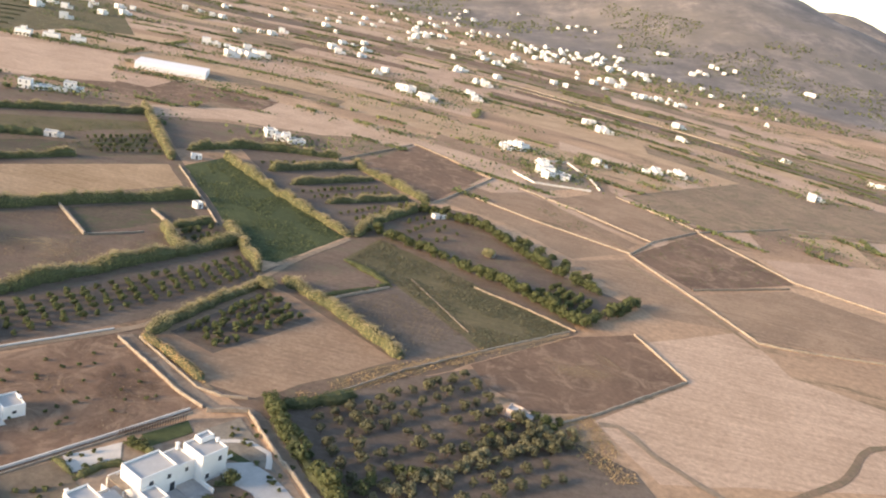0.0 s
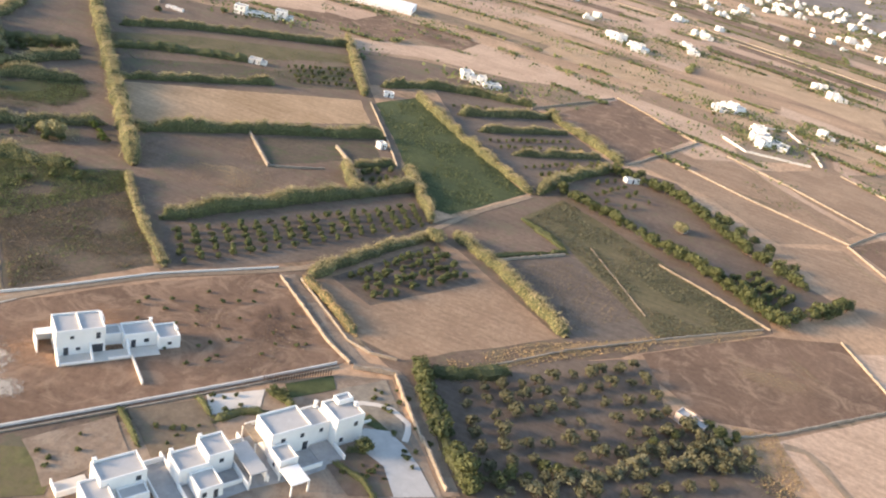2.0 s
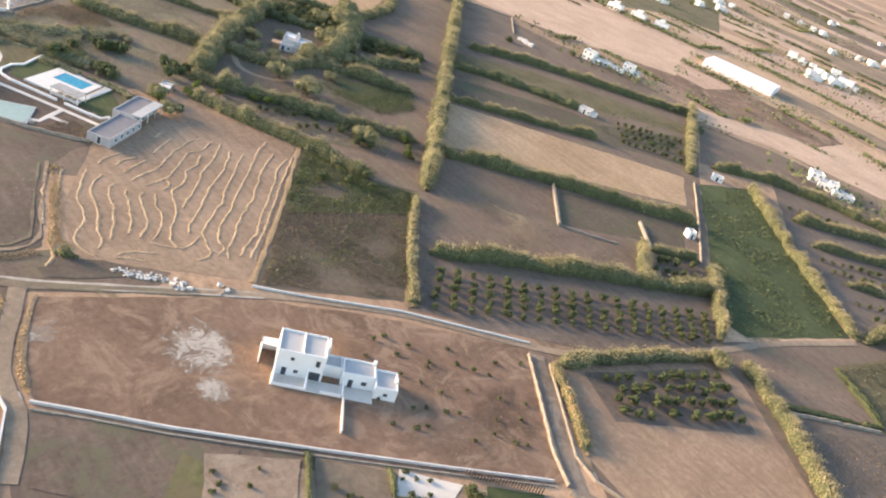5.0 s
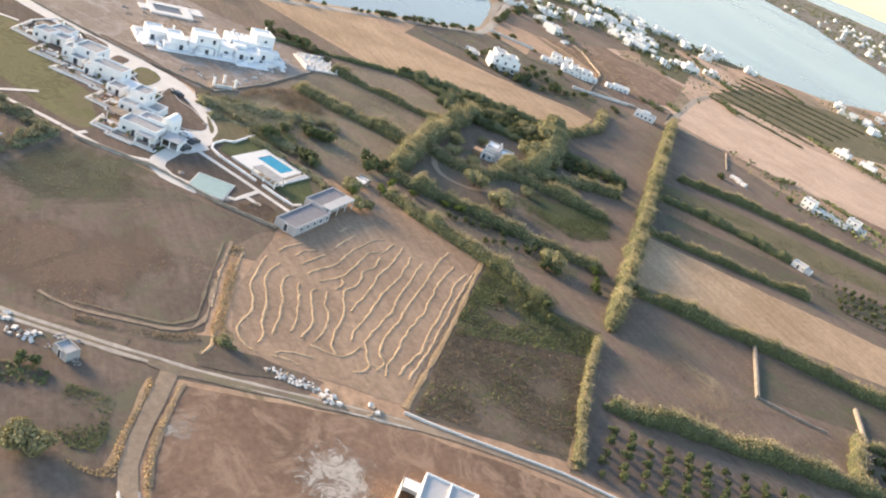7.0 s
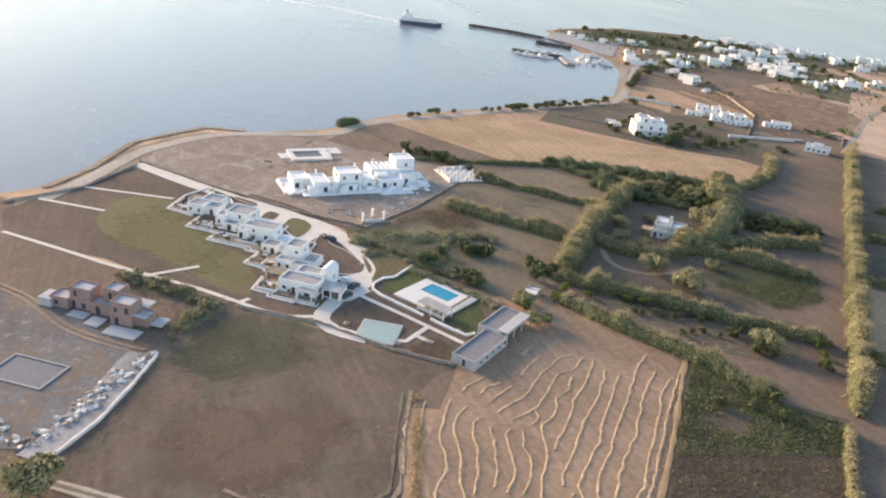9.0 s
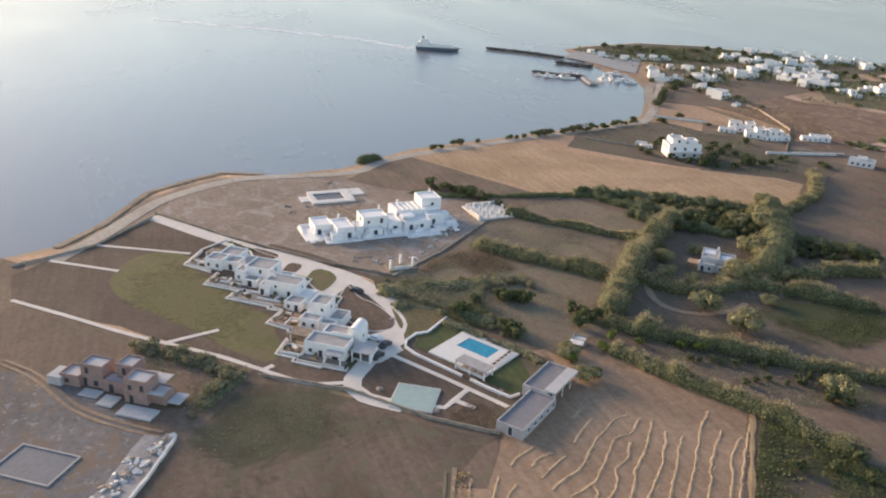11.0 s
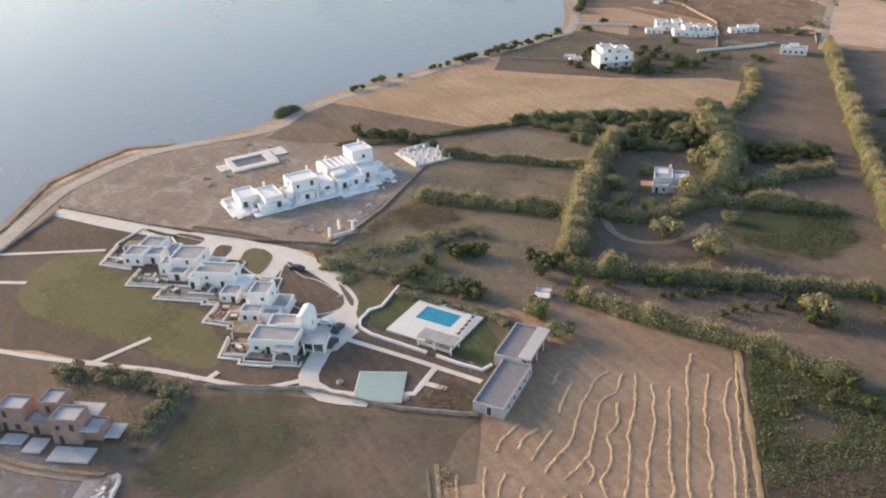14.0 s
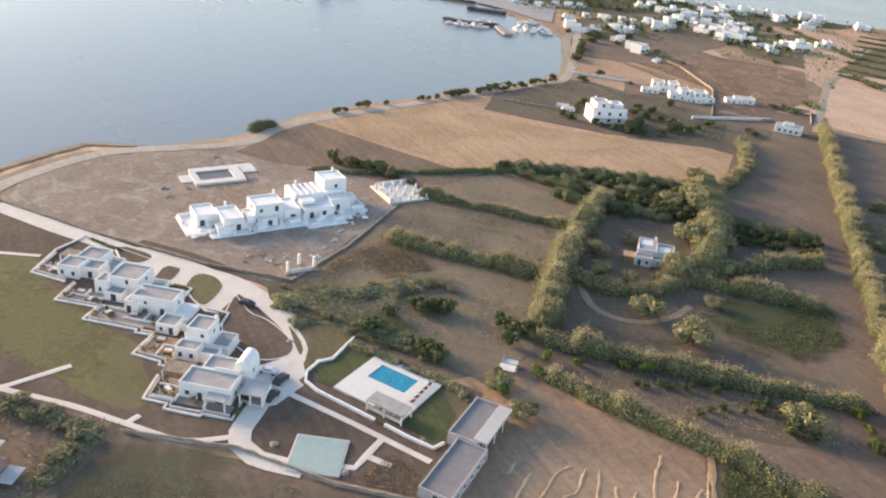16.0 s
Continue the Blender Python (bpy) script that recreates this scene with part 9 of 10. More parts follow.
hedge([(-331.5, 247.4), (-313.5, 269.7), (-304.1, 283.8)], 7, 3.0, CANE, "dense green thicket behind a farmhouse")
hedge([(-267.1, 209.4), (-257.2, 215.4), (-252.3, 226.6), (-254.4, 243.4), (-255.2, 257.6)], 7, 3.6, CANE_PALE, "pale yellow-green bushes round a farmhouse", SUNLIT_PLUME, gaps=0.1)
hedge([(-310.4, 298.7), (-284.5, 280), (-265.7, 261.9), (-255.3, 248.6)], 11, 8.0, YELLOW_LEAF, "tall pale green clump of trees beside a farmhouse", name="tree_clump")
ribbon("farm_track", SAND, [(-264.6, 210.9), (-251.5, 206.5), (-244.1, 208.4), (-239.5, 215), (-239.2, 224.8), (-242.6, 233.8)], 2.2, "pale curved farm track", "track", rough=0.15)
scatter("scrub_patch", [(-281.7, 137.1), (-297.3, 148.8), (-304.0, 168.2), (-294.2, 180.3), (-282.9, 180.5), (-279.7, 164.3), (-279.6, 151.2)], 5000, 0.26, RUSTY, "rust-brown dry scrub", 0.8, 6, -0.02)
scatter("grass_patch", [(-341.8, 195.1), (-287.3, 213.7), (-262.1, 198.5), (-308.1, 165.8)], 2600, 0.26, SCRUB_LEAF, "pale green rough field growth", 0.3, 8, 0.03)
scatter("grass_patch", [(-43.3, 294.3), (-35.6, 327), (44.7, 274.9), (43, 270), (15.3, 241.2), (-21.4, 280.1)], 9000, 0.34, OLIVE_LEAF, "rough green growth of a dry crop strip", 0.3, 9, -0.15)
scatter("crop_growth", [(-140, 367.3), (-131.9, 394.5), (-49.9, 318.3), (-65.4, 274.9), (-75.9, 273), (-105.7, 318.4)], 4500, 0.45, SHRUB, "dark green crop leaves", 0.35, 10, -0.1)
scatter("grass_patch", [(-14.2, 451.6), (60.6, 434.1), (59.5, 393.1), (6.7, 472.3)], 900, 0.5, SHRUB, "dark scrub dots in dry fields", 0.5, 11, 0.1)
scatter("grass_patch", [(80, 388.7), (125.4, 460.3), (153.4, 433.5), (164.8, 401.6), (104.4, 355.2)], 900, 0.45, SHRUB, "dark scrub dots in a red field", 0.5, 12, 0.02)
scatter("scrub_patch", [(-263.5, 52.8), (-239.4, 85.9), (-215.9, 68.8), (-224.6, 64.3), (-242.8, 58.3)], 2600, 0.26, SCRUB_LEAF, "grey-green scrub round an unfinished house", 0.6, 13, 0.02)
scatter("garden_plants", [(-210.5, 123.4), (-213.6, 132.9), (-206, 135.3), (-200.6, 131.6), (-207.1, 123.5)], 700, 0.2, RUSTY, "low rust-brown garden plants", 0.3, 14, 0.0)
scatter("dry_grass", [(-31.5, 181), (-8.2, 216.6), (18.6, 244.8), (44.7, 273.6), (62.9, 286.4), (19.6, 236.6), (-6.2, 208.7), (-27.2, 177.8)], 9000, 0.22, DRY, "dry golden grass along a wall", 0.3, 15, -0.15)
scatter("dry_grass", [(32, 207.4), (49.9, 213.9), (61.3, 183.5), (54, 180), (39.9, 196.7)], 3200, 0.22, DRY, "dry golden grass beside a grove", 0.3, 16, -0.1)
scatter("scrub_patch", [(14.8, 186.5), (32, 207.4), (44.6, 199.1), (59.8, 182.8), (7.4, 158.1), (1.3, 162.2)], 1500, 0.4, OLIVE_LEAF, "yellow-green undergrowth of the grove", 0.9, 17, 0.12)
scatter("weed_patch", [(-243, 243), (-248, 270), (-230, 276), (-209, 258), (-211, 236), (-222, 229)], 6500, 0.24, WEED, "green undergrowth between hedges", 0.4, 18, -0.02)
scatter("weed_patch", [(-209.2, 53.8), (-234.9, 81.7), (-220.3, 103.4), (-208.4, 114.5), (-193.9, 77.3), (-186, 59.9)], 2600, 0.2, OLIVE_LEAF, "thin green growth on a brown field", 0.2, 19, 0.12)
scatter("weed_patch", [(-148.7, 47.3), (-150.3, 55.7), (-141.8, 76.4), (-137.7, 75.1), (-141.9, 47.8)], 900, 0.45, SHRUB, "dark green garden rows", 0.5, 20, 0.0)

scatter("weed_patch", [(-190.8, 196), (-168, 206.3), (-158, 218.1), (-146, 207), (-162, 171)], 7000, 0.26, WEED, "low green weeds over a fallow field", 0.35, 41, -0.08)
scatter("weed_patch", [(-158.4, 168), (-146.7, 208.3), (-112.2, 178.8), (-129, 144.4)], 14000, 0.2, DULL, "dry brown weeds over a fallow field", 0.25, 42, -0.35)
scatter("weed_patch", [(-172.4, 239.1), (-152, 278.3), (-129.2, 256), (-110.2, 275.5), (-98, 259.6), (-132.5, 200.4)], 5600, 0.2, DEAD, "dry brown weeds in a ploughed field", 0.2, 43, -0.06)
scatter("weed_patch", [(-285.7, 134), (-300.6, 166.3), (-262, 196), (-237.1, 179.6), (-229, 163.1), (-247.6, 151.8)], 4200, 0.24, SCRUB_LEAF, "thin weeds on rough brown ground", 0.3, 44, 0.02)
scatter("weed_patch", [(-271.4, 210), (-298, 245.7), (-303, 274.9), (-288.6, 286.7), (-234.8, 241.9), (-243.1, 188.6)], 3200, 0.24, SCRUB_LEAF, "thin weeds in a farmyard", 0.3, 45, 0.05)
scatter("weed_patch", [(-245.1, 187.9), (-223.9, 214.7), (-200.5, 241.4), (-183.4, 223.4), (-198.2, 201), (-236, 183.4)], 3600, 0.24, SCRUB_LEAF, "thin weeds in an orchard strip", 0.3, 46, 0.02)
scatter("weed_patch", [(-298, 297.6), (-349.5, 366.4), (-345, 389.4), (-266.5, 310.6)], 1200, 0.26, DEAD, "dry weeds on a smooth field", 0.2, 47, 0.1)
scatter("weed_patch", [(-384.4, 148.6), (-399.8, 173.3), (-375.4, 201.4), (-346.5, 225.9), (-308.9, 243.2), (-301.3, 231), (-342.3, 197.3)], 2600, 0.26, SCRUB_LEAF, "thin weeds behind the building site", 0.2, 48, 0.05)
scatter("weed_patch", [(-98.7, 173.3), (-76.5, 211.7), (-53.8, 181.7), (-67, 147.3), (-76.8, 144.6)], 1500, 0.2, DEAD, "dry weeds on red earth", 0.2, 49, 0.08)
scatter("weed_patch", [(-39.8, 244.3), (-22.4, 270.6), (14.5, 257.6), (-8, 225.1)], 2600, 0.24, DEAD, "dry weeds on a fallow strip", 0.25, 50, 0.0)
scatter("weed_patch", [(-184.8, 46.4), (-209.1, 64.3), (-232.3, 81.5), (-207, 114.2), (-182.7, 114), (-155.6, 102.5), (-157, 82.9), (-172.8, 55)], 3000, 0.2, DEAD, "dry weeds on a dun field", 0.15, 51, 0.18)

scatter("scrub_patch", [(-273.3, 337.6), (-188.8, 433.2), (-156, 376.6), (-182.6, 343.7), (-245.9, 310.2)], 5200, 0.34, SHRUB, "dark green growth in narrow strips", 0.6, 52, -0.02)
scatter("scrub_patch", [(-462.9, 548.7), (-522.3, 661.3), (-519.8, 879.7), (-449.8, 869), (-367.9, 738.4), (-390.8, 625.6)], 4000, 0.5, SCRUB_LEAF, "dull green vineyard growth", 0.5, 53, 0.0)

scatter("dry_grass", [(-189.4, 118.0), (-188.2, 121.6), (-169.9, 115.2), (-156.2, 110.2), (-152.4, 112.2), (-149.5, 108.4), (-152.6, 104.8), (-162.0, 108.7), (-176.6, 113.8)], 4600, 0.22, DRY, "rough orange grass along a field edge", 0.28, 54, -0.2)
scatter("dry_grass", [(-151.1, 104.9), (-150.4, 98.7), (-152.4, 89.4), (-156.7, 79.6), (-159.8, 79.8), (-155.9, 89.7), (-153.7, 99.1), (-154.9, 103.4)], 1500, 0.2, DEAD, "dry trampled grass along a field edge", 0.2, 55, -0.1)
scatter("dry_grass", [(-191.8, 195.2), (-177.3, 183.4), (-158.0, 167.4), (-139.0, 151.2), (-129.2, 143.4), (-130.6, 142.6), (-140.2, 150.6), (-159.4, 166.4), (-178.6, 182.6), (-193, 194.2)], 3000, 0.24, DRY, "golden grass between a straw field and a fallow", 0.3, 59, -0.4)
scatter("dry_grass", [(-501.5, 412.4), (-476.7, 463.9), (-411.6, 437.2), (-402.1, 396.3), (-445.5, 394.2)], 2600, 0.42, DRY, "dry golden grass in fields beside the village", 0.3, 55, 0.0)
scatter("scrub_patch", [(-415.3, 347.7), (-390.9, 360.7), (-381.2, 377.4), (-354.9, 350.2), (-371.7, 315)], 1200, 0.42, SHRUB, "dark garden shrubs beside a white house", 0.9, 56, 0.0)
scatter("scrub_patch", [(-433.4, 279.7), (-457.6, 329.3), (-452, 359.6), (-432.3, 395.3), (-397.2, 366), (-412.4, 345.5), (-408.8, 295)], 1800, 0.4, SCRUB_LEAF, "thin scrub on fields beside the coast road", 0.4, 57, 0.02)

scatter("dry_grass", [(-33.7, 186.8), (-16, 211.8), (4.4, 231.4), (16.3, 244.9), (13.3, 231.4), (-9.5, 205.6), (-26.9, 182.8)], 7000, 0.22, DRY, "thick dry golden grass along a wall", 0.35, 58, -0.3)

scatter("dry_grass", [(-142.9, 92.7), (-134.8, 89.7), (-128.9, 86.5), (-124.8, 84.4), (-119.3, 82.6), (-118.4, 80.9), (-121.6, 76.3), (-120.2, 75.6), (-116.0, 80.7), (-115.6, 84.0), (-124.3, 86.9), (-131.5, 90.1), (-138.4, 93.4)], 2600, 0.22, DRY, "thick golden grass beside a dirt road", 0.35, 61, -0.3)
scatter("dry_grass", [(-139.5, 97.7), (-140.1, 99.5), (-133.5, 96.9), (-124.7, 92.3), (-116.4, 90.0), (-110.2, 88.9), (-112.0, 87.3), (-118.1, 88.0), (-125.1, 90.1), (-132.4, 93.8)], 2400, 0.22, DRY, "thick golden grass beside a dirt road", 0.35, 62, -0.3)
scatter("weed_patch", [(-139.3, 78.1), (-135.3, 86.0), (-124.9, 83.9), (-121.1, 81.4), (-123.2, 76.4), (-131, 74)], 2200, 0.2, SHRUB, "dark low weeds on grey ground", 0.3, 63, -0.05)
plant(ROUND[1], -172.9, 42.0, 1.05, 40, "bushes along the hedges")
for s in [(-122.7, 73.1), (-124.1, 70.0), (10.4, 335.4)]:
    plant(rng.choice(ROUND), *s, rng.uniform(0.5, 0.7), rng.uniform(0, 360), "bushes along the hedges")

scatter("reed_bed", [(-278.0, 126.4), (-282.3, 138.6), (-281.0, 151.0), (-280.1, 164.0), (-277.2, 176.7), (-271.9, 174.1), (-269.0, 157.6), (-260.6, 151.0), (-256.0, 141.7), (-266.6, 133.7)], 13000, 0.2, SCRUB_LEAF, "tall grey-green reeds beside the compound", 1.9, 63, -0.15)
scatter("reed_bed", [(-254.9, 138.4), (-261.9, 153.1), (-242.0, 159.5), (-236.0, 155.1), (-246.0, 146.5)], 4000, 0.22, CANE, "green reeds behind the pool garden", 1.4, 64, -0.1)
LIME = leaves_material("bright_green_leaves", [(0.12, 0.165, 0.04), (0.16, 0.2, 0.05), (0.21, 0.235, 0.065)])
LIMES = [tree_proto("fruit_tree", "bright green fruit tree with a loose crown", 61 + k, 3.6, 4.4, LIME, 620, 0.24, 0.05) for k in range(2)]
PROTOS += LIMES
for s in [(-225.5, 162.8), (-223.3, 163.0), (-231.9, 179.5), (-227.9, 185.8), (-226.9, 174.1), (-184.3, 235.2), (-189.6, 238.0), (-179.7, 231.3), (-222.8, 196.3), (-220.3, 200.3)]:
    plant(rng.choice(LIMES), *s, rng.uniform(0.7, 1.15), rng.uniform(0, 360), "bright trees between the hedges")
for s in [(-263.1, 159.1), (-261.7, 161.7), (-260.4, 164.4), (-259.5, 167.2), (-260.8, 159.7), (-258.4, 165.0), (-246.6, 178.6), (-241.1, 174.6), (-242.3, 179.3), (-250.1, 176.4), (-243.1, 151.8), (-240.0, 154.0)]:
    plant(rng.choice(CITRUS), *s, rng.uniform(1.2, 1.9), rng.uniform(0, 360), "bushes on the rough ground")

for line_, step_ in (([(-39.1, 333.5), (-3.3, 315.3), (27.7, 297.4), (50.2, 278.5)], 2.3), ([(-26.7, 380.3), (3.7, 374.7), (28.5, 344.9), (57.3, 318.1)], 2.5), ([(48.8, 282.2), (62.3, 296.4), (74, 315.8)], 2.9), ([(-14, 386.4), (27.8, 359.1), (55.4, 336.2)], 6.0), ([(-37.4, 179.7), (-28.8, 167.2), (-11.3, 146.5)], 3.2)):
    for p in smooth_line(line_, step_):
        if rng.random() < 0.9:
            plant(rng.choice(BREAKS), p.x + rng.uniform(-1, 1), p.y + rng.uniform(-1, 1), rng.uniform(0.6, 0.92), rng.uniform(0, 360), "dark trees of a windbreak row", rng.uniform(0.8, 1.2))
for p in smooth_line([(-2.1, 152.3), (11.8, 168.0), (26.4, 185.2), (35.5, 196.1), (44, 200)], 2.0):
    plant(rng.choice(SCRUBS), p.x + rng.uniform(-2.2, 2.2), p.y + rng.uniform(-2.2, 2.2), rng.uniform(0.7, 1.3), rng.uniform(0, 360), "dry bushes at the grove's edge")
for line_ in ([(-259, 55.5), (-247.3, 68.6), (-237.2, 80.1)], [(-237.6, 78.9), (-231, 73.7), (-224.6, 69)], [(-252, 66.8), (-242, 77.5)]):
    for p in smooth_line(line_, 2.3):
        plant(rng.choice(SCRUBS), p.x + rng.uniform(-1.6, 1.6), p.y + rng.uniform(-1.6, 1.6), rng.uniform(0.7, 1.4), rng.uniform(0, 360), "grey-green bushes along a wall")
for line_, step_, low_, high_ in (([(-423.3, 184.8), (-429.0, 201.3), (-438.6, 227.0), (-444.0, 259.2), (-452.9, 296.2), (-463.5, 330.7)], 1.9, 0.7, 1.7), ([(-503.5, 370.3), (-525, 389), (-548, 405)], 1.9, 0.8, 2.0), ([(-370.4, 172.3), (-357.5, 183.5), (-341.8, 192.7)], 1.8, 0.8, 2.0)):
    for p in smooth_line(line_, step_):
        if rng.random() < 0.85:
            plant(rng.choice(TAMARISKS), p.x + rng.uniform(-1.6, 1.6), p.y + rng.uniform(-1.6, 1.6), rng.uniform(low_, high_), rng.uniform(0, 360), "tamarisk bushes by the shore")

for k in range(46):
    x_, y_ = (Vector((-279, 130)).lerp(Vector((-272, 172)), rng.random()) if k < 30 else Vector((-262, 138)).lerp(Vector((-244, 154)), rng.random()))
    plant(rng.choice(SCRUBS), x_ + rng.uniform(-4.5, 4.5), y_ + rng.uniform(-3, 3), rng.uniform(0.5, 1.1), rng.uniform(0, 360), "scrub bushes of the rough ground")

# ---- trees round the farmhouse and along the hedges ----
for s in [(-269, 268.4), (-283.6, 283.7), (-255.2, 257.6), (-302.5, 277.2), (-316.1, 303.5), (-322.8, 304.8)]:
    plant(rng.choice(ROUND), *s, rng.uniform(0.6, 0.95), rng.uniform(0, 360), "trees round the farmhouse")
for s in [(-332.8, 250.9), (-338.7, 262.8), (-326.2, 262.6), (-322.4, 268), (-316.3, 271.7), (-312, 276.6), (-314.3, 251.9), (-310.1, 256.8), (-304.7, 261.9), (-299.2, 265.5), (-297.5, 252.8), (-302.6, 250.2), (-339.1, 244.1), (-343.8, 238.8), (-348.5, 233.5), (-325.9, 251.8), (-305.6, 277), (-305.7, 285.1)]:
    plant(rng.choice(CITRUS), *s, rng.uniform(1.4, 2.1), rng.uniform(0, 360), "trees of the dark thicket")
for s in [(-162.4, 202.6), (-167.6, 197.5), (-170, 189.3), (-169.2, 205.3), (-196.6, 220.6), (-189.8, 217.6), (-186.8, 219.8), (-228.6, 164.5), (-225.7, 164.6), (-214.6, 164.9), (-244.6, 183), (-244.1, 178.2)]:
    plant(rng.choice(CITRUS), *s, rng.uniform(1.2, 1.8), rng.uniform(0, 360), "bushes along the hedges")
for s in [(-181.3, 231.1), (-177.8, 232.1), (-186.6, 236.3), (-150.3, 109.2)]:
    plant(rng.choice(CITRUS if s[0] < -150 else ROUND), *s, rng.uniform(0.45, 0.6), rng.uniform(0, 360), "bushes along the hedges")
for s in [(-35.2, 177.1), (-30.7, 173.6), (-27.7, 168.1), (-24.1, 164.5), (-21.2, 160.7), (-18.2, 156.3), (-15.2, 152), (-10.9, 149), (-11.1, 146), (32.3, 203.5), (35.3, 201.8), (37.5, 199.7), (39.3, 203.6), (33.6, 196.7), (-0, 163), (3.2, 163.1), (6.1, 164.2), (-2.2, 157.2), (-5.6, 155.8), (-6.9, 151.9), (14.6, 180.3), (20.3, 186.9), (24.8, 194)]:
    plant(rng.choice(DARK_TREES), *s, rng.uniform(0.3, 0.55), rng.uniform(0, 360), "trees at the grove's edge")
for s in [(-146.7, 62), (-147.6, 63.8), (-144.4, 70.5), (-143.5, 72.8), (-145.6, 60.2), (-144, 52.6), (-145.8, 49.2)]:
    plant(rng.choice(CITRUS), *s, rng.uniform(1.0, 1.6), rng.uniform(0, 360), "bushes along the hedges")
for s in [(-262.3, 161.5), (-262.3, 163.6), (-260.9, 164.6), (-258.2, 145), (-255.8, 145.7), (-255.7, 142.3), (-244.9, 154.1), (-242.6, 155), (-246.6, 152.6), (-261.8, 151.5)]:
    plant(rng.choice(CITRUS), *s, rng.uniform(1.2, 1.9), rng.uniform(0, 360), "bushes on the rough ground")
palm_spot = [(-60.6, 248.5)][0]
plant(ROUND[0], *palm_spot, 0.7, 0, "trees beside the crossroads")

for k, (corners, count) in enumerate((([(-238.6, 191.3), (-221.6, 211.8), (-201.3, 244.2), (-208.6, 252.8), (-223.3, 232.0), (-236.9, 205.9), (-244.3, 200.4)], 3200), ([(-304.4, 170.7), (-304.8, 202.4), (-284.2, 217.3), (-272.5, 203.9), (-293.7, 181.0)], 3000), ([(-328.5, 180.6), (-315.4, 205.9), (-295.0, 224.3), (-288.2, 217.8), (-307.7, 199.8), (-318.8, 172.7)], 3600), ([(-220.8, 170.4), (-212.0, 187.3), (-194.7, 204.8), (-181.8, 225.0), (-188.7, 240.7), (-204.2, 213.9), (-228.3, 182.9)], 2600))):
    scatter("rough_grass", corners, count, 0.2, (OLIVE_LEAF, SCRUB_LEAF)[k % 2], "rough grey-green grass between the hedges", 0.25, 70 + k, -0.02)

# ---- gardens of the villa row ----
field("garden_lawn", GREEN, local_line([(5.9, 12.4), (7.1, 17.4), (19.0, 16.3), (16.9, 11.5)], VA), "dark green lawn behind the villa")
field("garden_lawn", GREEN, local_line([(15.6, 0.2), (21.0, 1.6), (23.6, -2.0), (22.4, -6.4), (18.6, -7.4), (17.6, -3.0)], VA), "dark green lawn in a curved bed")
field("garden_gravel", PAVED, local_line([(-11.8, 13.4), (-10.3, 19.8), (2.1, 17.1), (-2.0, 11.4)], VA), "white gravel bed with dark shrubs")
field("garden_bed", GRAVEL, [(-48.3, 159.8), (-41.2, 169.9), (-34.2, 162), (-25.8, 151.6), (-31.8, 153.2), (-38.8, 156.3), (-45.1, 155.6)], "pale gravel bed with small shrubs")
field("garden_drive", plain("pale_grey_paving", (0.5, 0.485, 0.465), 0.9, 0.14, 0.4), [(-38.6, 147.5), (-37.4, 151.2), (-32.6, 153.6), (-23.0, 147.5), (-16.5, 141.1), (-24.0, 135.8), (-31.6, 142.4)], "pale grey paved villa drive")
field("garden_lawn", LAWN, [(-89.3, 106.0), (-84.3, 108.9), (-80.8, 114.6), (-77.0, 113.2), (-77.9, 106.9), (-74.5, 101.3), (-79.6, 97.0)], "bright yellow-green lawn inside a wall")
field("garden_bed", BROWN, local_line([(6.4, -7.0), (11.6, -8.4), (13.0, -14.0), (10.0, -22.0), (2.0, -18.0), (2.4, -9.0)], VA), "brown planted garden bed")
field("garden_bed", LOT, local_line([(-46, 6), (-30, 9), (-29, 20), (-46, 19.5)], VA), "pale tan garden bed behind the villas")
field("garden_bed", FALLOW, local_line([(-27, 6), (-13, 5), (-12.4, 19), (-26.4, 21)], VA), "grey-brown gravel bed behind the villas")
ribbon("garden_path", PAVED, local_line([(13.2, 6.0), (20.0, 5.0), (25.0, 0.6), (25.6, -5.0), (21.4, -9.6)], VA), 1.4, PATHS, "path", rough=0.05)
for pts, w_, h_ in (([(-27.6, 22.0), (-28.0, 10.0)], 1.8, 1.8), ([(-12.4, 19.6), (-12.0, 13.0)], 1.6, 1.6), ([(-12.0, 11.4), (-6.0, 12.2), (-1.6, 10.2)], 3.6, 1.6), ([(2.6, 16.0), (4.6, 10.6), (4.0, 8.0)], 2.6, 2.4), ([(4.0, -8.6), (6.6, -16.0), (6.0, -22.0)], 1.8, 1.5)):
    hedge(local_line(pts, VA), w_ * 0.75, h_ * 0.8, SHRUB, "clipped green garden hedge", curved=False, tuft=0.16)
hedge(local_line([(9.0, -7.6), (11.0, -8.6)], VA), 2.6, 4.0, SHRUB, "dark green garden tree clump", curved=False)
for k in range(46):
    u, v = rng.choice(((22, -10), (19, -14), (-6, 16), (8, -14), (26, 3), (-20, 12), (-40, 14), (23, 8)))
    x_, y_ = local_line([(u + rng.uniform(-4.5, 4.5), v + rng.uniform(-3.5, 3.5))], VA)[0]
    plant(rng.choice(SMALL), x_, y_, rng.uniform(0.7, 1.3), rng.uniform(0, 360), "garden shrubs of the villa row")
posts_row = tagged(empty("picket_fence"), "dark wooden picket fence on the garden wall", "fence")
for k in range(26):
    x_, y_ = local_line([(3.0 + 0.62 * k, 19.6 - 0.12 * k)], VA)[0]
    o = slab(posts_row, "picket", -0.09, -0.09, 0, 0.09, 0.09, 1.8, BARK, bevel=0)
    o.location = (x_, y_, 0)

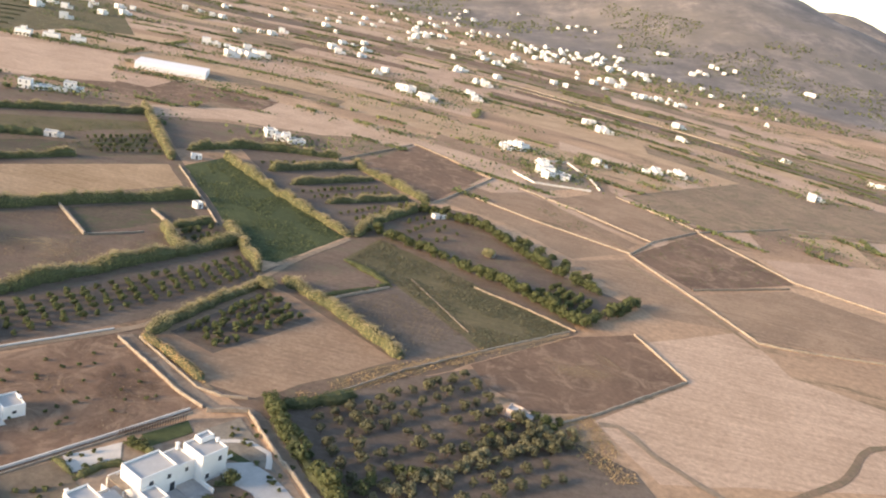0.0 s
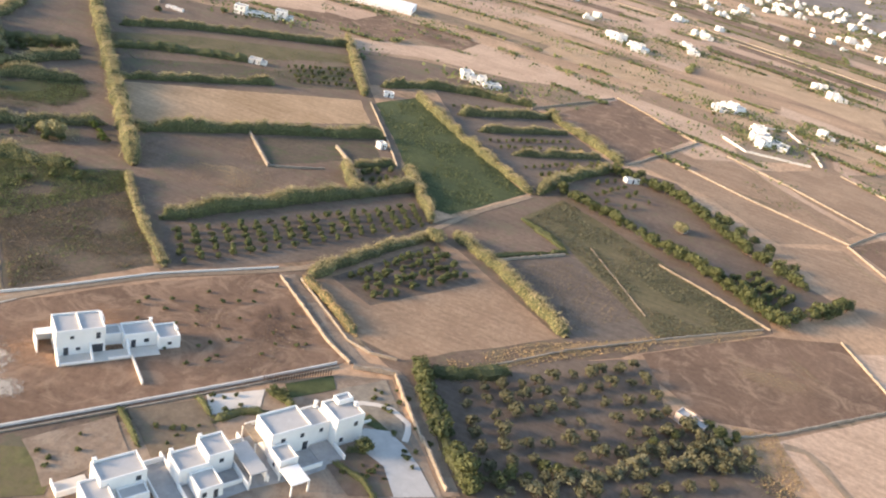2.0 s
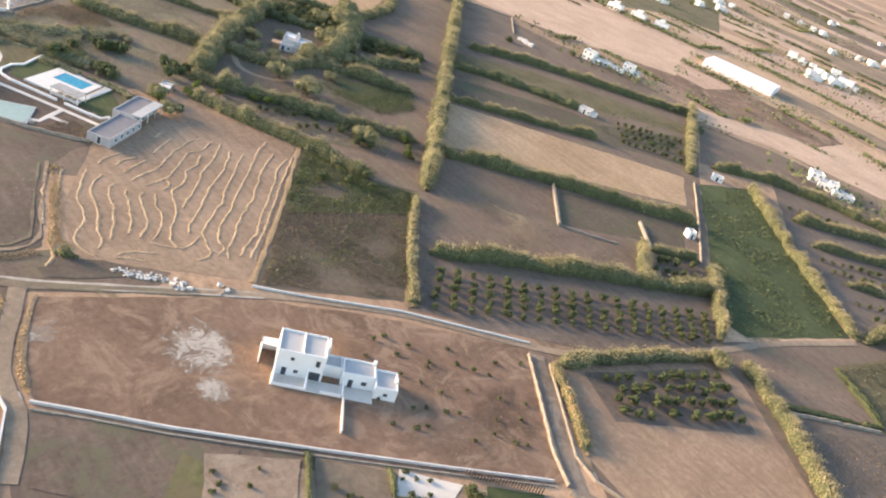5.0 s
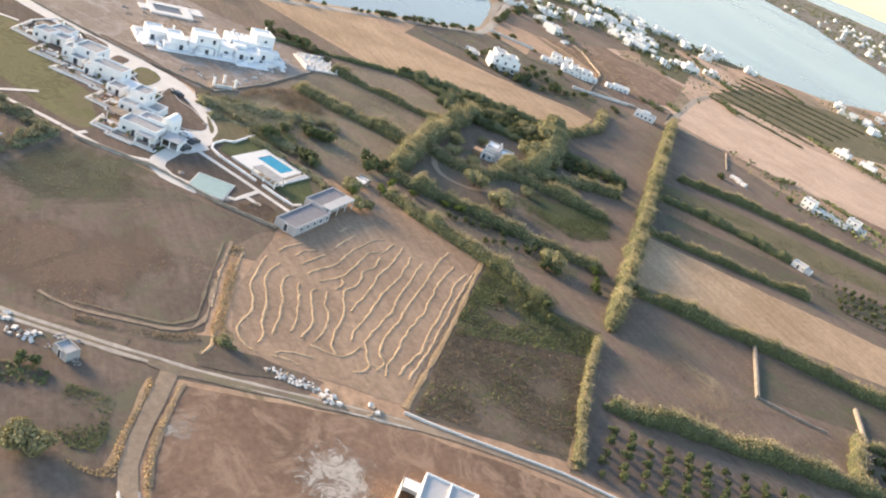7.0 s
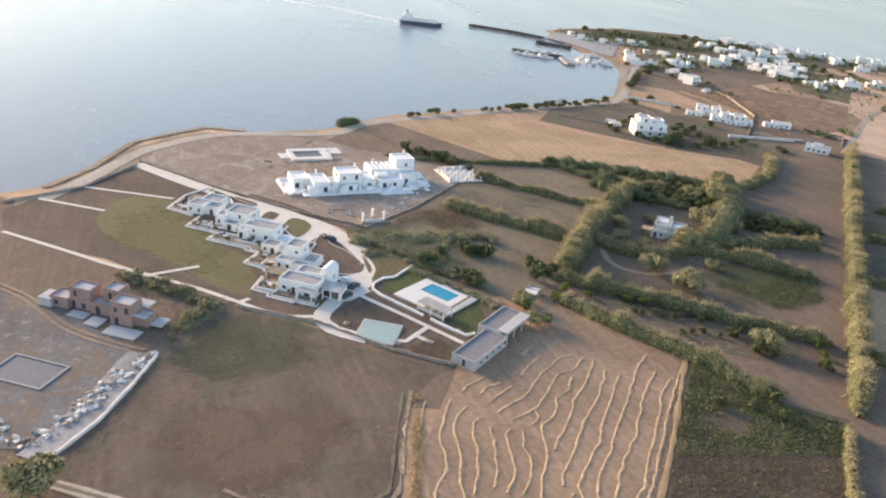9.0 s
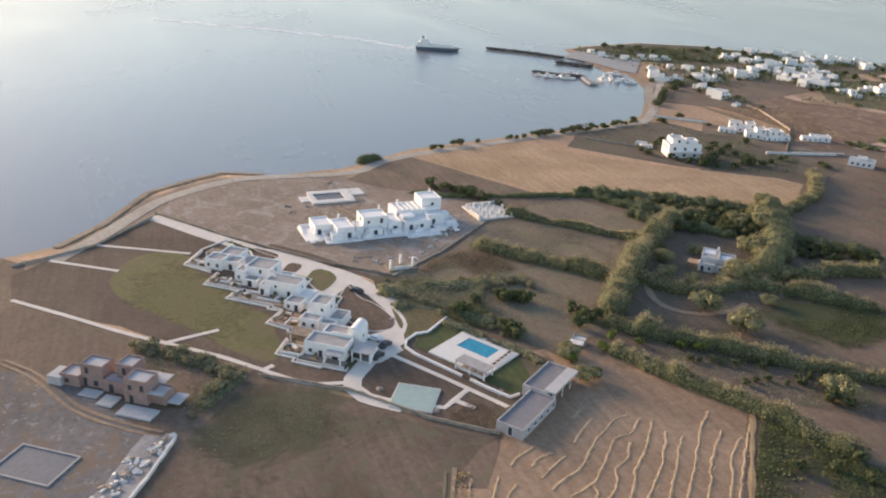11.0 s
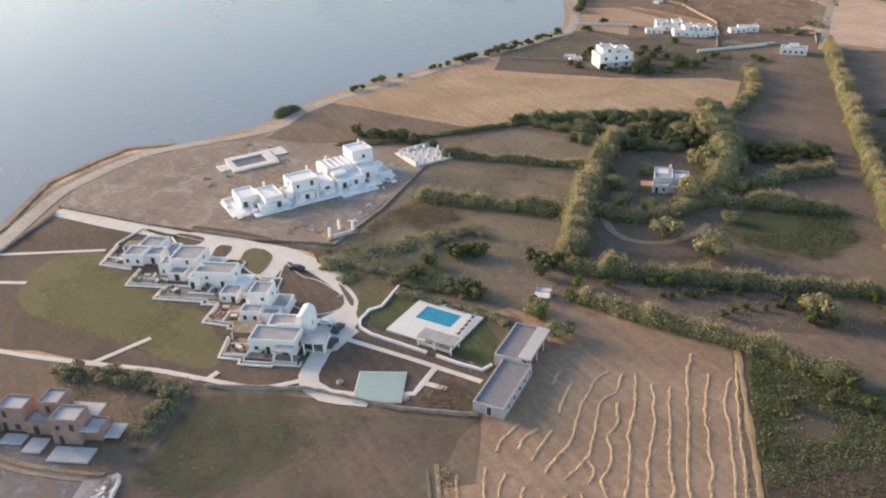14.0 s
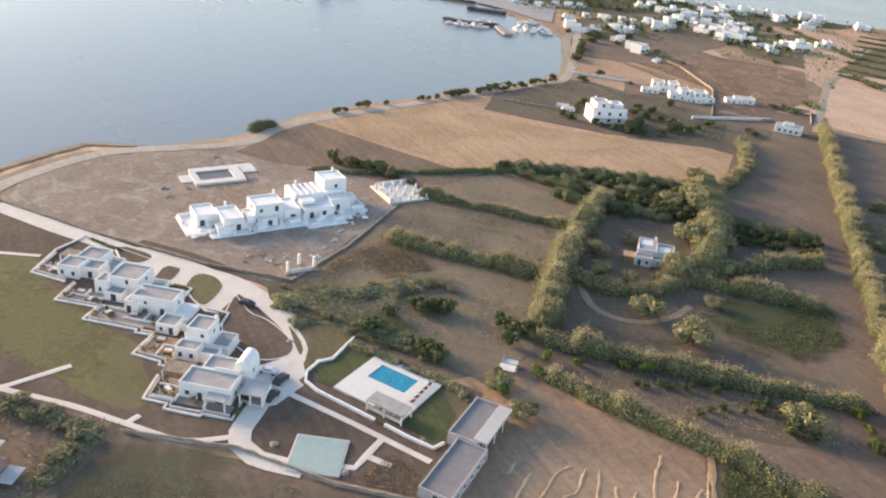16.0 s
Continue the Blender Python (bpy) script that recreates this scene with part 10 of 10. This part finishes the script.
field("garden_bed", OLIVE, [(-268.1, 126.5), (-264.1, 130.1), (-252.7, 136.5), (-245.3, 128.4), (-244.3, 124.1), (-254.5, 125)], "dry grass beside the pool garden")
field("garden_bed", WEEDY, [(-287.3, 126.2), (-284.9, 137.1), (-277.8, 137.5), (-272.6, 126.7), (-278.4, 125)], "dark rough ground beside the drive")
plant(DARK_TREES[0], *local_line([(11.5, -8.5)], VA)[0], 0.62, 40, "garden trees of the villa row")
plant(DARK_TREES[1], *local_line([(4.0, 12.5)], VA)[0], 0.45, 10, "garden trees of the villa row")
plant(DARK_TREES[2], *local_line([(3.0, 15.0)], VA)[0], 0.4, 90, "garden trees of the villa row")

# planting round the seaside compound
for pts in ([(1.2, 28.0), (2.0, 36.0)], [(-16.4, 44.8), (-11.4, 44.4)], [(-38.0, 58.0), (-49.0, 61.6)], [(19.6, 3.6), (19.8, -0.6)]):
    hedge(local_line(pts, VB), 1.1, 0.8, CANE, "clipped low garden hedge beside a villa", curved=False, tuft=0.22)
for mat_, pts, lab in ((GARDEN, [(-296.8, 99.1), (-302.4, 102.5), (-302.8, 105.8), (-299.3, 106.4), (-294.4, 103), (-293.9, 100.4)], "small dark bed in the drive"), (LAWN, [(-291.3, 106.3), (-295.9, 109.4), (-295.4, 113.3), (-289.4, 115.3), (-284.7, 113.5), (-279.8, 108.9), (-284.3, 106.6)], "rounded green bed in the drive"),
                       (GARDEN, [(-274.4, 112.7), (-279.4, 115.2), (-282.1, 117.2), (-277.5, 117.9), (-272.6, 119), (-268.4, 121.9), (-260.2, 124.4), (-255.3, 124.5), (-252.2, 122.1), (-252.1, 117.1), (-255.4, 114), (-265.5, 110.6)], "wide dark garden bed inside the drive"), (GARDEN, [(-316.2, 92), (-317.4, 94.5), (-310.5, 100.5), (-307.3, 99.2), (-307, 95.2), (-313, 90.8)], "dark bed beside the drive")):
    pts = [tuple(p.to_2d()) for p in smooth_line(list(pts) + [pts[0]], 1.2)][:-1]
    field("garden_bed", mat_, pts, lab)
    wall_line("bed_curb", WHITE_OLD, list(pts) + [pts[0]], 0.22, 0.3, "low pale concrete curb round a bed", "curb", 0.02, "")
field("garden_yard", DECK, local_line([(-29.5, -9.0), (1.6, -10.0), (6.4, -5.0), (6.4, 4.6), (-29.5, 5.0)], VA), "grey paved yards between the villas")
for root, spans in ((va1, ((1.6, 3.4, 1.9, 8.0, 1.3), (-7.2, 7.6, 1.6, 7.9, 0.9), (13.0, 1.8, 13.3, 6.0, 0.9), (-10.2, -8.6, -9.9, 5.4, 1.5), (-3.6, -8.9, 1.6, -8.6, 1.2), (6.4, -9.2, 6.7, -5.0, 1.4))),
                    (va2, ((-14.6, 3.0, -9.9, 3.3, 1.8), (-25.4, 2.4, -25.1, 6.0, 1.2), (-25.4, -8.8, -23.6, -8.5, 1.3), (-25.6, -8.8, -25.3, -3.2, 1.3), (-20.0, 3.3, -14.6, 5.0, 0.9))),
                    (va3, ((-31.0, -6.4, -30.0, -6.1, 1.3), (-37.2, -6.6, -30.0, -6.3, 1.1), (-30.5, 4.2, -25.4, 4.5, 1.4)))):
    for x0_, y0_, x1_, y1_, h_ in spans:
        slab(root, "yard_wall", x0_, y0_, 0, x1_, y1_, h_, WHITE, bevel=0.04)
scatter("headland_scrub", [(-712.3, 421.1), (-738, 473.5), (-735.7, 535), (-700.7, 608.1), (-671.8, 664.8), (-627.3, 611.4), (-647.6, 535.5), (-673.3, 464.9)], 5200, 1.0, SHRUB, "dark scrub of the headland", 2.2, 31, -0.1)

# ---- the first of each planted kind was only a pattern ----
for first in PROTOS:
    for o in (*first.children_recursive, first):
        bpy.data.objects.remove(o)
